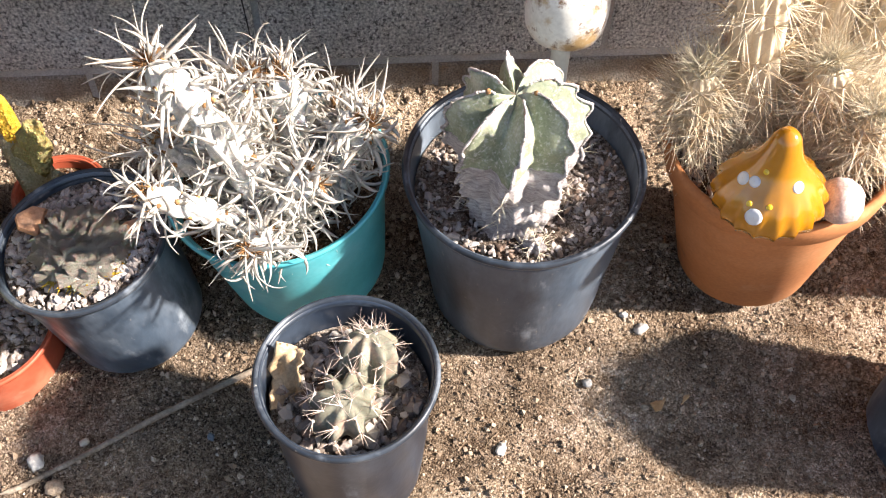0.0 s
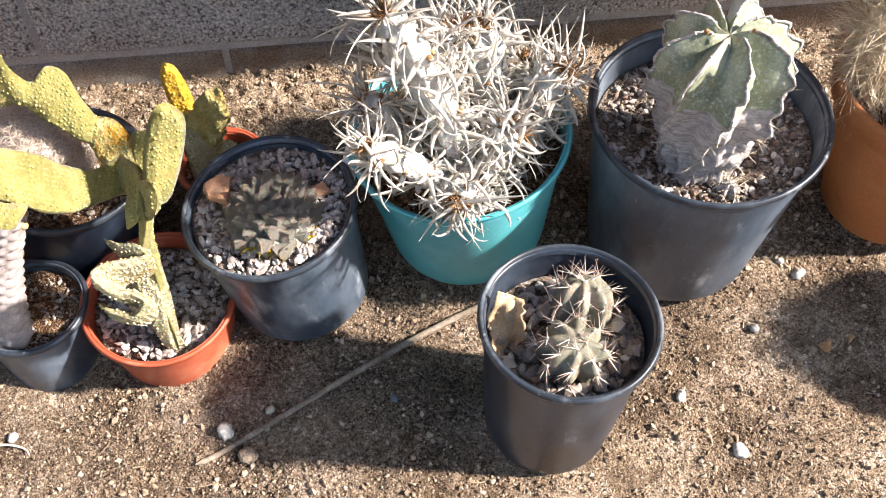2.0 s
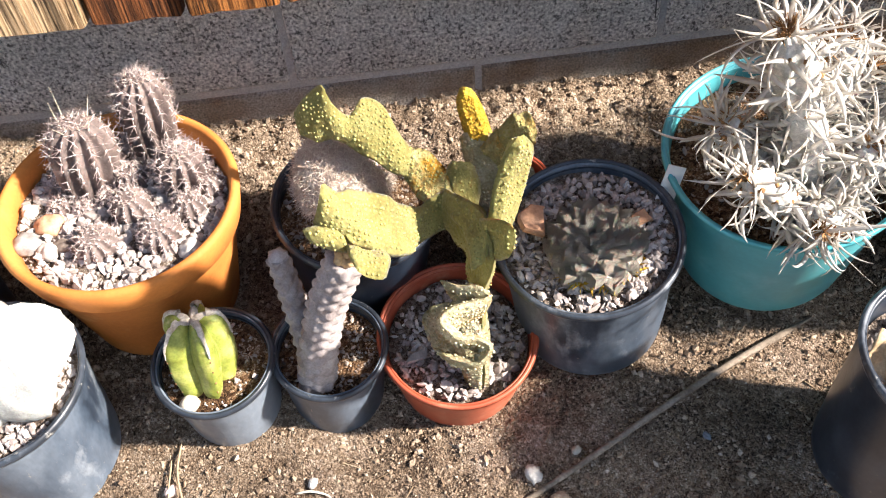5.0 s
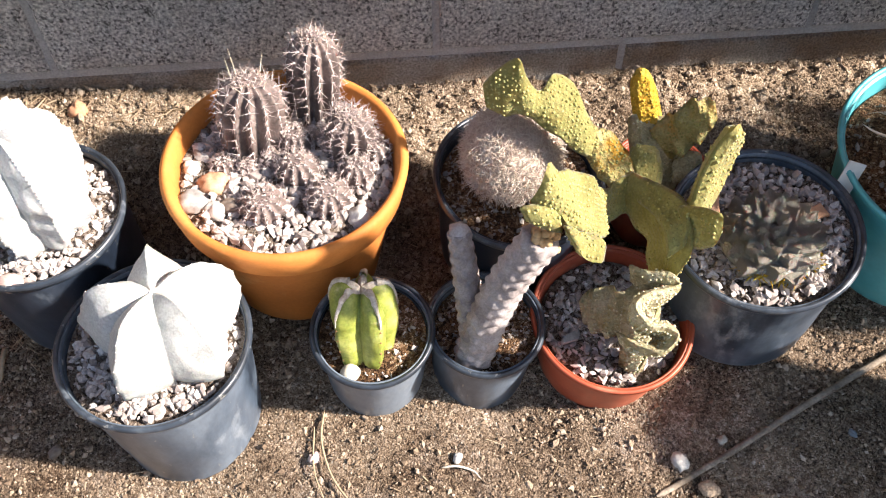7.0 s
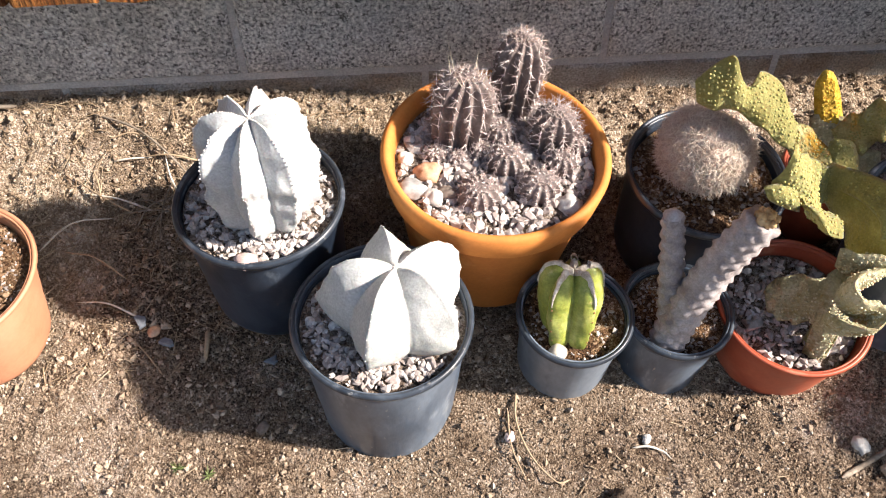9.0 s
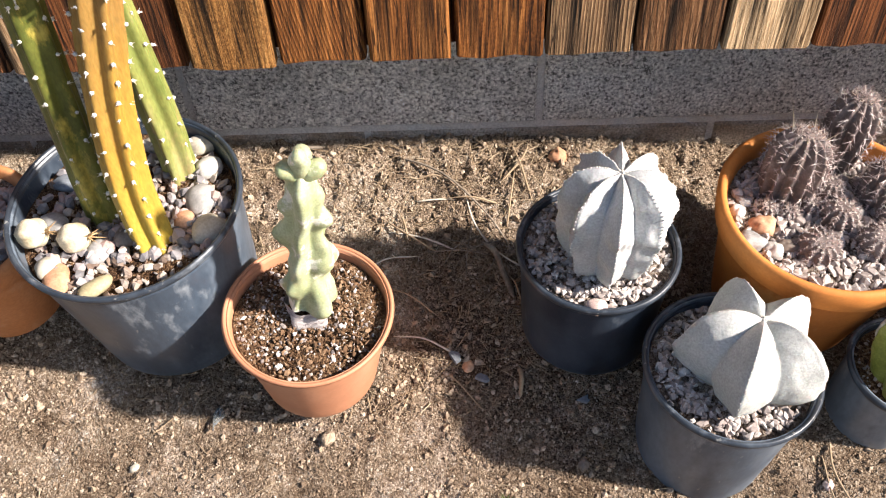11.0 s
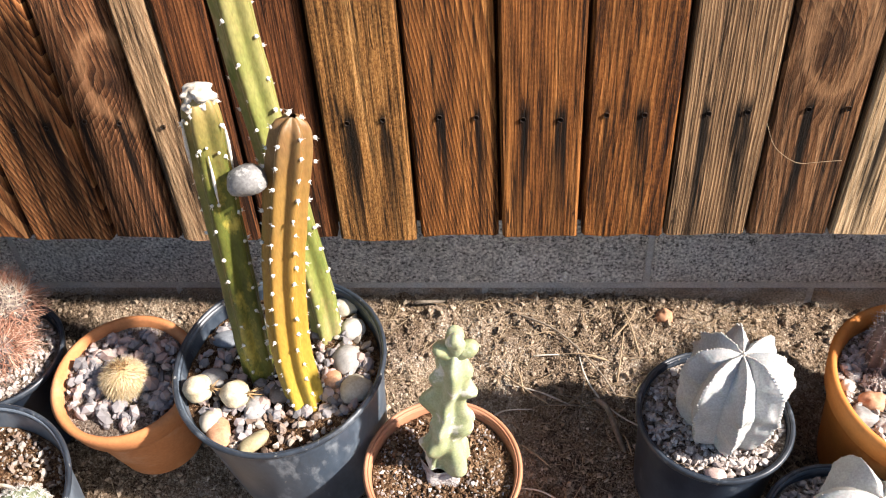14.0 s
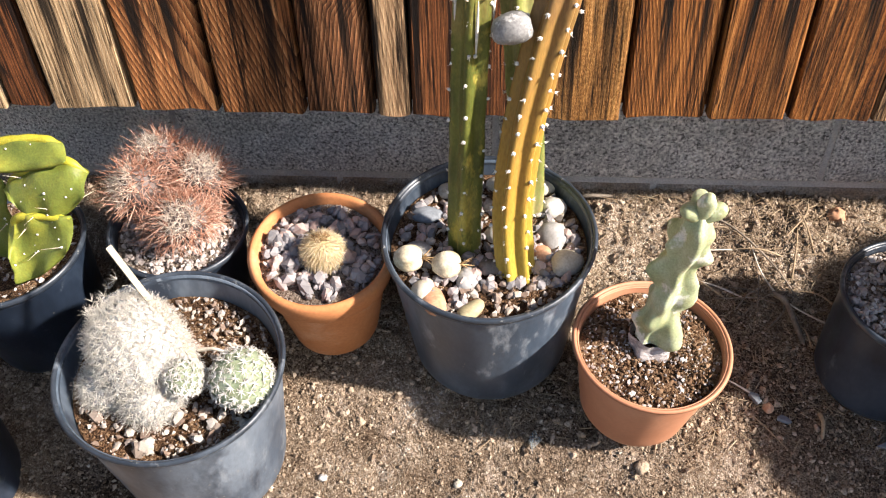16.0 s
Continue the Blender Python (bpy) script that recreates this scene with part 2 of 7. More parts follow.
M["red_plastic"] = mat("orange_red_plastic", [(0.0, (0.29, 0.055, 0.028)), (0.6, (0.39, 0.085, 0.042)), (1.0, (0.48, 0.15, 0.085))], 14, 0.45, 0.08, 200, 0.08, 60, 0.002,
                       patches=[(16, 0.60, 0.78, (0.52, 0.26, 0.17))], spec=0.4)
M["terracotta"] = mat("terracotta", [(0.0, (0.40, 0.15, 0.055)), (0.5, (0.50, 0.205, 0.080)), (1.0, (0.58, 0.27, 0.125))], 10, 0.82, 0.10, 300, 0.25, 160, 0.001,
                      patches=[(9, 0.58, 0.78, (0.62, 0.38, 0.24)), (30, 0.66, 0.78, (0.34, 0.15, 0.08))], spec=0.25)
M["terracotta_amber"] = mat("amber_terracotta", [(0.0, (0.40, 0.132, 0.028)), (0.5, (0.51, 0.185, 0.040)), (1.0, (0.60, 0.25, 0.068))], 9, 0.7, 0.08, 300, 0.2, 160, 0.001,
                            patches=[(10, 0.62, 0.80, (0.64, 0.36, 0.14))], spec=0.3)
M["terracotta_pink"] = mat("clay_coloured_plastic", [(0.0, (0.36, 0.15, 0.080)), (0.5, (0.45, 0.205, 0.115)), (1.0, (0.52, 0.27, 0.165))], 9, 0.55, 0.06, 300, 0.1, 120, 0.001, spec=0.35)
M["block"] = mat("grey_concrete_block", [(0.0, (0.56, 0.535, 0.50)), (0.5, (0.69, 0.665, 0.625)), (1.0, (0.79, 0.765, 0.725))], 14, 0.95, 0.7, 300, 1.0, 240, 0.009, bdetail=6.0,
                 patches=[(230, 0.54, 0.62, (0.17, 0.16, 0.15)), (6, 0.55, 0.75, (0.47, 0.45, 0.42))], spec=0.15)
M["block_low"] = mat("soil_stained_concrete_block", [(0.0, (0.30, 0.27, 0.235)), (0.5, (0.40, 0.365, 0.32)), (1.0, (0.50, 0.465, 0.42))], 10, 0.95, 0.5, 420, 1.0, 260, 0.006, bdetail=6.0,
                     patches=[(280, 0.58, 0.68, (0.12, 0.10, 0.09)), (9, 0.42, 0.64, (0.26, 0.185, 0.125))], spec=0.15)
M["mortar"] = mat("mortar", [(0.0, (0.40, 0.385, 0.365)), (1.0, (0.52, 0.505, 0.48))], 20, 0.95, 0.25, 500, 0.6, 400, 0.002, spec=0.15)


NAIL_X, NAIL_Z = 0.018, 0.150


def wood(name, dark, midc, light, streak=0.6, rings=0.45, count=260.0, fuzz=0.0, knot=None, fan=0.0):
    """Rough-sawn weathered board: growth rings cut lengthwise, saw fuzz, dark streaks, raised fibres, iron stains under the nails."""
    m = bpy.data.materials.new(name)
    m.use_nodes = True
    nt = m.node_tree

    def op(kind, a, b=0.0):
        return node(nt, "ShaderNodeMath", {0: a, 1: b}, operation=kind).outputs[0]

    def fit(a, lo, hi, x, y):
        return node(nt, "ShaderNodeMapRange", {0: a, 1: lo, 2: hi, 3: x, 4: y}).outputs[0]

    def times(v, k):
        return node(nt, "ShaderNodeVectorMath", {0: v, 1: k}, operation="MULTIPLY").outputs[0]

    def cloud(v, scale, detail=4.0, rough=0.6):
        return node(nt, "ShaderNodeTexNoise", {"Vector": v, "Scale": scale, "Detail": detail, "Roughness": rough}).outputs["Fac"]

    p = nt.nodes["Principled BSDF"]
    obj = node(nt, "ShaderNodeTexCoord").outputs["Object"]
    rnd = node(nt, "ShaderNodeObjectInfo").outputs["Random"]
    v = node(nt, "ShaderNodeVectorMath", {0: obj, 1: op("MULTIPLY", rnd, 29.0)}, operation="ADD").outputs[0]
    s = times(v, (1.0, 1.0, 0.035))
    xyz = node(nt, "ShaderNodeSeparateXYZ", {0: obj})
    # rings round a pith that wanders behind the board
    pith = cloud(times(v, (0.0, 0.0, 1.0)), 1.3, 0.0)
    depth = fit(pith, 0.25, 0.75, 0.030, 0.042)
    side = fit(rnd, 0.0, 1.0, 0.045, 0.11)
    wob = cloud(times(v, (1.0, 1.0, 0.30)), 14.0, 2.0)
    lean = op("MULTIPLY", xyz.outputs[2], fan)
    dx0 = op("ADD", op("ADD", op("SUBTRACT", xyz.outputs[0], side), lean), fit(wob, 0.3, 0.7, -0.0022, 0.0022))
    r = op("SQRT", op("ADD", op("MULTIPLY", dx0, dx0), op("MULTIPLY", depth, depth)))
    if knot:
        kx = op("SUBTRACT", xyz.outputs[0], knot[0])
        kz = op("MULTIPLY", op("SUBTRACT", xyz.outputs[2], knot[1]), 0.55)
        kd = op("SQRT", op("ADD", op("MULTIPLY", kx, kx), op("MULTIPLY", kz, kz)))
        kd = op("ADD", kd, fit(cloud(v, 45.0, 2.0), 0.3, 0.7, -0.0016, 0.0016))
        r = op("ADD", r, fit(kd, 0.0, 0.048, 0.030, 0.0))
    ring = op("POWER", op("FRACT", op("MULTIPLY", r, count)), 1.3)
    fibre = cloud(s, 300.0, 6.0, 0.75)
    band_ = cloud(s, 70.0, 6.0, 0.62)
    wide = cloud(times(v, (1.0, 1.0, 0.16)), 20.0, 5.0)
    saw = cloud(times(v, (0.8, 1.0, 0.55)), 480.0, 3.0, 0.7)
    a = node(nt, "ShaderNodeMix", {0: rings, 2: fit(band_, 0.30, 0.70, 0.0, 1.0), 3: ring}, data_type="FLOAT").outputs[0]
    a = op("ADD", a, fit(rnd, 0.0, 1.0, -0.08, 0.08))
    a = op("ADD", a, fit(saw, 0.3, 0.7, -fuzz, fuzz))
    col = ramp(nt, a, [(0.08, dark), (0.45, midc), (0.92, light)])
    col = over(nt, fit(wide, 0.50, 0.66, 0.0, streak), col, tuple(c * 0.55 for c in dark))
    col = over(nt, 1.0, col, ramp(nt, fibre, [(0.37, (0.06,) * 3), (0.48, (0.84,) * 3), (0.62, (1.62,) * 3)]), "MULTIPLY")
    if knot:
        halo = op("ABSOLUTE", op("SUBTRACT", op("ADD", kd, fit(cloud(v, 28.0, 3.0), 0.3, 0.7, -0.006, 0.006)), 0.027))
        col = over(nt, fit(halo, 0.0, 0.009, 0.65, 0.0), col, tuple(min(0.6, c * 1.25) for c in light))
        col = over(nt, fit(op("ADD", kd, fit(cloud(v, 60.0, 5.0), 0.3, 0.7, -0.007, 0.007)), 0.002, 0.022, 0.8, 0.0), col, tuple(c * 0.6 for c in dark))
    # drying cracks along the grain
    line = op("ABSOLUTE", op("SUBTRACT", cloud(times(v, (1.0, 1.0, 0.05)), 75.0, 3.0, 0.55), 0.5))
    some = fit(cloud(times(v, (1.0, 1.0, 0.2)), 30.0, 2.0), 0.45, 0.60, 0.0, 0.85)
    crack = op("MULTIPLY", fit(line, 0.004, 0.013, 1.0, 0.0), some)
    col = over(nt, crack, col, tuple(c * 0.25 for c in dark))
    # black iron stain that has run down from the two nails, with ragged ends
    rag = fit(cloud(s, 160.0, 5.0), 0.3, 0.7, -0.008, 0.008)
    dx = op("ABSOLUTE", op("SUBTRACT", op("ABSOLUTE", xyz.outputs[0]), NAIL_X))
    mx = fit(op("ADD", dx, rag), 0.0030, 0.0072, 1.0, 0.0)
    end = fit(cloud(times(v, (1.0, 1.0, 0.0)), 90.0, 2.0), 0.35, 0.65, -0.06, 0.10)
    hi = fit(xyz.outputs[2], NAIL_Z + 0.004, NAIL_Z + 0.024, 1.0, 0.0)
    lo = fit(op("ADD", xyz.outputs[2], end), NAIL_Z - 0.170, NAIL_Z - 0.03, 0.25, 1.0)
    mk = op("MULTIPLY", op("MULTIPLY", op("MULTIPLY", mx, hi), lo), 0.96)
    col = over(nt, mk, col, over(nt, 1.0, col, (0.02, 0.02, 0.025), "MULTIPLY"))
    nt.links.new(col, p.inputs["Base Color"])
    p.inputs["Roughness"].default_value = 0.8
    p.inputs["Specular IOR Level"].default_value = 0.2
    h = op("ADD", op("SUBTRACT", op("ADD", fibre, band_), op("MULTIPLY", crack, 0.5)), op("ADD", op("MULTIPLY", ring, 0.35 * rings), op("MULTIPLY", saw, fuzz * 2)))
    b = node(nt, "ShaderNodeBump", {"Strength": 1.0, "Distance": 0.004, "Height": h})
    nt.links.new(b.outputs[0], p.inputs["Normal"])
    return m


ORANGE = ((0.036, 0.0115, 0.0035), (0.178, 0.063, 0.0145), (0.385, 0.165, 0.047))
BROWN = ((0.052, 0.018, 0.007), (0.195, 0.082, 0.030), (0.40, 0.205, 0.090))
M["wood_orange"] = wood("orange_stained_board", *ORANGE, 0.60, 0.35, 380.0, 0.10)
M["wood_fan"] = wood("orange_board_with_slanting_grain", *ORANGE, 0.40, 0.60, 300.0, 0.05, None, 0.16)
M["wood_gold"] = wood("fuzzy_golden_brown_board", (0.105, 0.044, 0.012), (0.265, 0.122, 0.035), (0.42, 0.222, 0.078), 0.28, 0.18, 260.0, 0.30)
M["wood_amber"] = wood("amber_blotched_board", *ORANGE, 0.35, 0.40, 200.0, 0.14, None, -0.08)
M["wood_red"] = wood("dark_red_brown_board", (0.032, 0.010, 0.004), (0.125, 0.042, 0.013), (0.27, 0.105, 0.036), 0.55, 0.5, 300.0, 0.08)
M["wood_brown"] = wood("brown_fence_board", *BROWN, 0.6, 0.4, 260.0, 0.12)
M["wood_burl"] = wood("brown_board_with_a_large_knot", (0.034, 0.014, 0.006), (0.125, 0.056, 0.022), (0.27, 0.145, 0.070), 0.6, 0.5, 170.0, 0.10, (-0.006, 0.222), 0.12)
M["wood_stripe"] = wood("tan_board_with_close_straight_grain", (0.055, 0.027, 0.013), (0.175, 0.098, 0.047), (0.36, 0.24, 0.135), 0.25, 0.75, 360.0, 0.03)
M["wood_sap"] = wood("pale_sapwood_board", (0.15, 0.080, 0.040), (0.285, 0.170, 0.090), (0.43, 0.290, 0.165), 0.30, 0.55, 200.0, 0.08, None, 0.20)
M["wood_rust"] = wood("rust_streaked_board_with_slanting_grain", (0.042, 0.014, 0.005), (0.27, 0.100, 0.032), (0.52, 0.260, 0.105), 0.50, 0.60, 210.0, 0.06, None, 0.34)
M["wood_weathered"] = wood("dark_brown_board_with_wavy_grain", (0.036, 0.014, 0.007), (0.19, 0.076, 0.030), (0.40, 0.200, 0.095), 0.40, 0.62, 230.0, 0.06, (0.026, 0.20), -0.2)
M["wood_tan"] = wood("bare_tan_fence_board", (0.19, 0.108, 0.052), (0.36, 0.235, 0.125), (0.53, 0.39, 0.24), 0.20, 0.50, 220.0, 0.06)
M["nail"] = mat("rusted_nail", [(0.0, (0.02, 0.017, 0.015)), (1.0, (0.07, 0.05, 0.04))], 300, 0.6, 0.2, 800, 0, metal=0.6)


# ---- building helpers ----
def mesh_np(name, V, F, smooth=True):
    V, F = np.asarray(V, float), np.asarray(F, int)
    me = bpy.data.meshes.new(name)
    n, k = F.shape
    me.vertices.add(len(V))
    me.vertices.foreach_set("co", V.astype("f").ravel())
    me.loops.add(n * k)
    me.loops.foreach_set("vertex_index", F.astype("i").ravel())
    me.polygons.add(n)
    me.polygons.foreach_set("loop_start", np.arange(0, n * k, k).astype("i"))
    me.polygons.foreach_set("use_smooth", np.full(n, smooth))
    me.update(calc_edges=True)
    return me


def part(name, vf, material, parent=None, label="", smooth=True, kind=""):
    me = mesh_np(name, vf[0], vf[1], smooth)
    me.materials.append(material)
    ob = new(name, me)
    ob.parent = parent
    return tagged(ob, label, kind=kind)


def thing(name, loc, label, category, axis=(0, 0, 1), group=""):
    """An empty at the thing's foot, its z along axis."""
    ob = new(name)
    ob.empty_display_size = 0.02
    q = Vector((0, 0, 1)).rotation_difference(Vector(axis).normalized())
    ob.matrix_world = Matrix.LocRotScale(Vector(loc), q, None)
    return tagged(ob, label, category, group)


def quads(rows, cols, wrap=True):
    c = cols if wrap else cols - 1
    i, j = np.meshgrid(np.arange(rows - 1), np.arange(c), indexing="ij")
    j2 = (j + 1) % cols
    return np.stack([i * cols + j, i * cols + j2, (i + 1) * cols + j2, (i + 1) * cols + j], -1).reshape(-1, 4)


def lathe(profile, seg=72, wob=0.0, seed=0, lobes=3):
    """Turns (radius, height) points round z; wob: how far out of round."""
    pr = np.array(profile, float)
    a = np.linspace(0, 2 * math.pi, seg, endpoint=False)
    w = 1 + wob * np.sin(lobes * a + seed) + 0.6 * wob * np.sin(2 * a + 2.1 * seed)
    V = np.stack([pr[:, :1] * np.cos(a) * w, pr[:, :1] * np.sin(a) * w, np.repeat(pr[:, 1:], seg, 1)], -1)
    return V.reshape(-1, 3), quads(len(pr), seg)


ICO = np.array([(0, 0, 1), *[(0.894 * math.cos(a), 0.894 * math.sin(a), 0.447) for a in np.arange(5) * 1.2566], *[(0.894 * math.cos(a + 0.628), 0.894 * math.sin(a + 0.628), -0.447) for a in np.arange(5) * 1.2566], (0, 0, -1)])
ICO_F = np.array([(0, 1 + k, 1 + (k + 1) % 5) for k in range(5)] + [(1 + k, 6 + k, 1 + (k + 1) % 5) for k in range(5)]
                 + [(1 + (k + 1) % 5, 6 + k, 6 + (k + 1) % 5) for k in range(5)] + [(11, 6 + (k + 1) % 5, 6 + k) for k in range(5)])


def turns(n):
    """n random rotation matrices."""
    q = rng.normal(size=(n, 4))
    q /= np.linalg.norm(q, axis=1)[:, None]
    w, x, y, z = q.T
    return np.stack([np.stack([1 - 2 * (y * y + z * z), 2 * (x * y - w * z), 2 * (x * z + w * y)], -1),
                     np.stack([2 * (x * y + w * z), 1 - 2 * (x * x + z * z), 2 * (y * z - w * x)], -1),
                     np.stack([2 * (x * z - w * y), 2 * (y * z + w * x), 1 - 2 * (x * x + y * y)], -1)], 1)


OCT = np.array([(0, 0, 1), (1, 0, 0), (0, 1, 0), (-1, 0, 0), (0, -1, 0), (0, 0, -1.0)])
OCT_F = np.array([(0, 1 + k, 1 + (k + 1) % 4) for k in range(4)] + [(5, 1 + (k + 1) % 4, 1 + k) for k in range(4)])


def stones(P, size, flat=0.6, jag=0.22, base=(ICO, ICO_F)):
    """Angular little stones, one per place."""
    n, c = len(P), len(base[0])
    S = np.stack([rng.uniform(0.75, 1.25, n), rng.uniform(0.6, 1.0, n), rng.uniform(flat * 0.7, flat * 1.3, n)], -1)
    loc = base[0][None] * (1 + rng.uniform(-jag, jag, (n, c, 1))) * S[:, None] * np.asarray(size)[:, None, None]
    V = np.einsum("nij,nkj->nki", turns(n), loc) + np.asarray(P)[:, None]
    return V.reshape(-1, 3), (base[1][None] + c * np.arange(n)[:, None, None]).reshape(-1, 3)


def disc_points(n, R):
    r, a = R * np.sqrt(rng.random(n)), rng.random(n) * 2 * math.pi
    return np.stack([r * np.cos(a), r * np.sin(a)], -1)


def soil_disc(R, z, amp, slope=0.0):
    """An uneven disc of soil; slope: how it rises along y."""
    rr = np.linspace(0.001, R, 16)
    a = np.linspace(0, 2 * math.pi, 56, endpoint=False)
    V = np.stack([rr[:, None] * np.cos(a), rr[:, None] * np.sin(a), np.zeros((16, 56))], -1).reshape(-1, 3)
    V[:, 2] = [z + slope * p[1] + amp * noise.noise(Vector((p[0] * 30 + z * 99, p[1] * 30, R * 50))) + 0.4 * amp * noise.noise(Vector((p[0] * 110, p[1] * 110, 3))) for p in V]
    return V, quads(16, 56)


def slope_z(y):
    """The bed rises towards the wall."""
    k = (y - 0.58) * 0.30
    return -0.112 + 0.5 * (k + math.sqrt(k * k + 0.0004)) - 0.004


def ground_z(x, y):
    z = slope_z(y)
    v = Vector((x, y, 0))
    near = min(1, max(0, (y - 0.72) / 0.2))
    a, b = min(1, max(0, (-x - 0.70) / 0.4)), min(1, max(0, (y - 0.84) / 0.14))
    z += 0.026 * a * a * (3 - 2 * a) * b * b * (3 - 2 * b)
    z -= 0.014 * math.exp(-((x + 0.535) / 0.095) ** 2 - ((y - 0.655) / 0.045) ** 2)
    z += 0.006 * noise.noise(v * 5) + 0.0042 * noise.noise(v * 23) + (0.0030 + 0.0042 * near) * noise.noise(v * 60 + Vector((7, 3, 1))) + (0.0022 + 0.0034 * near) * noise.noise(v * 130)
    return z


# ---- ground ----
def graded(lo, hi, a, b, step, out):
    """Fine between a and b, coarser outwards."""
    left, right, s = [], [], step
    x = a
    while x > lo:
        s *= out
        x -= s
        left.append(x)
    s, x = step, b
    while x < hi:
        s *= out
        x += s
        right.append(x)
    return np.array(left[::-1] + list(np.arange(a, b, step)) + right)


gx, gy = graded(-900, 900, -2.25, 0.75, 0.0046, 1.35), graded(-900, 900, 0.30, 1.04, 0.0046, 1.35)
GV = np.array([(x, y, ground_z(x, y) if -3 < x < 2 and -0.5 < y < 1.2 else (slope_z(max(-1, min(y, 1.1))))) for x in gx for y in gy])
GF = quads(len(gx), len(gy), wrap=False)[:, ::-1]
ground = tagged(part("ground", (GV, GF), M["dirt"]), "sandy brown garden soil sloping up to the wall", "ground", kind="structure")

n = 150000
P = np.stack([rng.uniform(-2.25, 0.75, n), rng.uniform(0.36, 1.0, n)], -1)
sz = 0.0007 + 0.0012 * rng.random(n) ** 2 + 0.0030 * rng.random(n) ** 18
GP = np.array([(x, y, ground_z(x, y) + 0.2 * s) for (x, y), s in zip(P, sz)])
tagged(part("ground_grit", stones(GP, sz, 0.75, 0.3, (OCT, OCT_F)), M["grit"], smooth=False), "loose sand and small gravel on the soil", "gravel", kind="stuff")
n = 17000
P = np.stack([rng.uniform(-2.2, 0.7, n), 1.0 - 0.32 * rng.random(n) ** 1.3], -1)
sz = 0.0011 + 0.0042 * rng.random(n) ** 5
GP = np.array([(x, y, ground_z(x, y) + 0.1 * s) for (x, y), s in zip(P, sz)])
n = 9000
P = np.stack([rng.uniform(-2.2, 0.7, n), rng.uniform(0.38, 0.80, n)], -1)
P = P[[noise.noise(Vector((x * 9, y * 9, 4))) > -0.05 for x, y in P]]
s2 = 0.0012 + 0.0034 * rng.random(len(P)) ** 4
GP = np.concatenate([GP, [(x, y, ground_z(x, y) + 0.1 * s) for (x, y), s in zip(P, s2)]])
sz = np.concatenate([sz, s2])
tagged(part("soil_clods", stones(GP, sz, 0.55, 0.42), M["clod"], smooth=False), "crumbly clods of dry soil, thickest along the wall", "soil", kind="stuff")


# ---- wall of concrete blocks ----
def block_mesh(w, h, d):
    """A block with chipped, slightly rounded arrises."""
    b = 0.003
    r = []
    for y, k in ((d, 0), (b, 0), (0, b)):
        r += [(-w / 2 + k, y, k), (w / 2 - k, y, k), (w / 2 - k, y, h - k), (-w / 2 + k, y, h - k)]
    F = [(0, 1, 2, 3), (8, 11, 10, 9)]
    for a in (0, 4):
        F += [(a + i, a + 4 + i, a + 4 + (i + 1) % 4, a + (i + 1) % 4) for i in range(4)]
    return np.array(r), np.array(F)


WALL_Y = 1.0
wall = tagged(new("wall_garden"), "low grey concrete block wall under the fence, with unseen rows added behind it", "wall", kind="structure")
wall.location = (0, WALL_Y, 0)
# core carried up unseen behind the fence to keep light out of the slot
core = block_mesh(8.0, 2.02, 0.13)
part("mortar", (core[0] + np.array((-0.8, 0.004, -0.35)), core[1]), M["mortar"], wall, smooth=False)
blk = mesh_np("block", *block_mesh(0.398, 0.193, 0.09), False)
# rows from 0.449 up are unseen, added to darken the fence gaps
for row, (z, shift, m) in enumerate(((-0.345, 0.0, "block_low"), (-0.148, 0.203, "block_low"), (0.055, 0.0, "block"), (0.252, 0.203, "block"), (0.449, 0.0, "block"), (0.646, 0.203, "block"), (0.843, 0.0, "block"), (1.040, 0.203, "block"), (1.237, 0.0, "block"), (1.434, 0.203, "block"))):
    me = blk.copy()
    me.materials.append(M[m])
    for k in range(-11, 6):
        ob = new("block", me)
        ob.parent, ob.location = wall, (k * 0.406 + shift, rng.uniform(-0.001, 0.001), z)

M["crack"] = mat("dark_crack", [(0.0, (0.02, 0.018, 0.016)), (1.0, (0.05, 0.045, 0.04))], 60, 0.95, 0.2, 400, 0)
CRACK = ((-0.2155, 0.172), (-0.215, 0.139), (-0.2135, 0.114), (-0.212, 0.082))

# ---- fence ----
EDGES = [-2.46, -2.36, -2.26, -2.16, -2.06, -1.974, -1.923, -1.826, -1.728, -1.629, -1.551, -1.512, -1.460, -1.371, -1.284, -1.196, -1.111, -1.022, -0.935, -0.851, -0.763]
while EDGES[-1] < 1.2:
    EDGES.append(EDGES[-1] + 0.0875)
FENCE_Y, FENCE_H = 0.915, 1.45
fence = tagged(new("fence"), "stained rough-sawn wooden picket fence above the block wall", "fence")
fence.location = (0, FENCE_Y, 0.205)


def plank(w, h, d):
    """A board with worn edges and a ragged foot."""
    xs = np.array([-w / 2, -w / 2 + 0.003, -w / 6, w / 6, w / 2 - 0.003, w / 2])
    V, rows = [], []
    zs = np.linspace(0, h, 9)
    for z in zs:
        sway = 0.0012 * math.sin(z * 7 + w * 900)
        for k, x in enumerate(xs):
            foot = rng.uniform(-0.002, 0.002) if z == 0 else 0
            V.append((x + sway, 0.003 if k in (0, 5) else 0.0, z + foot))
        for x in xs[::-1]:
            V.append((x + sway, d, z))
    F = quads(9, 12)
    cap = [(k, k + 1, 10 - k, 11 - k) for k in range(5)]
    return np.array(V), np.concatenate([F, np.array(cap), np.array(cap)[:, ::-1] + 96])


nailhead = lathe([(0.0001, 0.0015), (0.002, 0.0013), (0.0026, 0.0003), (0.0026, -0.001)], 10)
nailhead = (nailhead[0] @ np.array([[1, 0, 0], [0, 0, 1], [0, -1, 0]]).T, nailhead[1])
nail_me = mesh_np("nail", *nailhead)
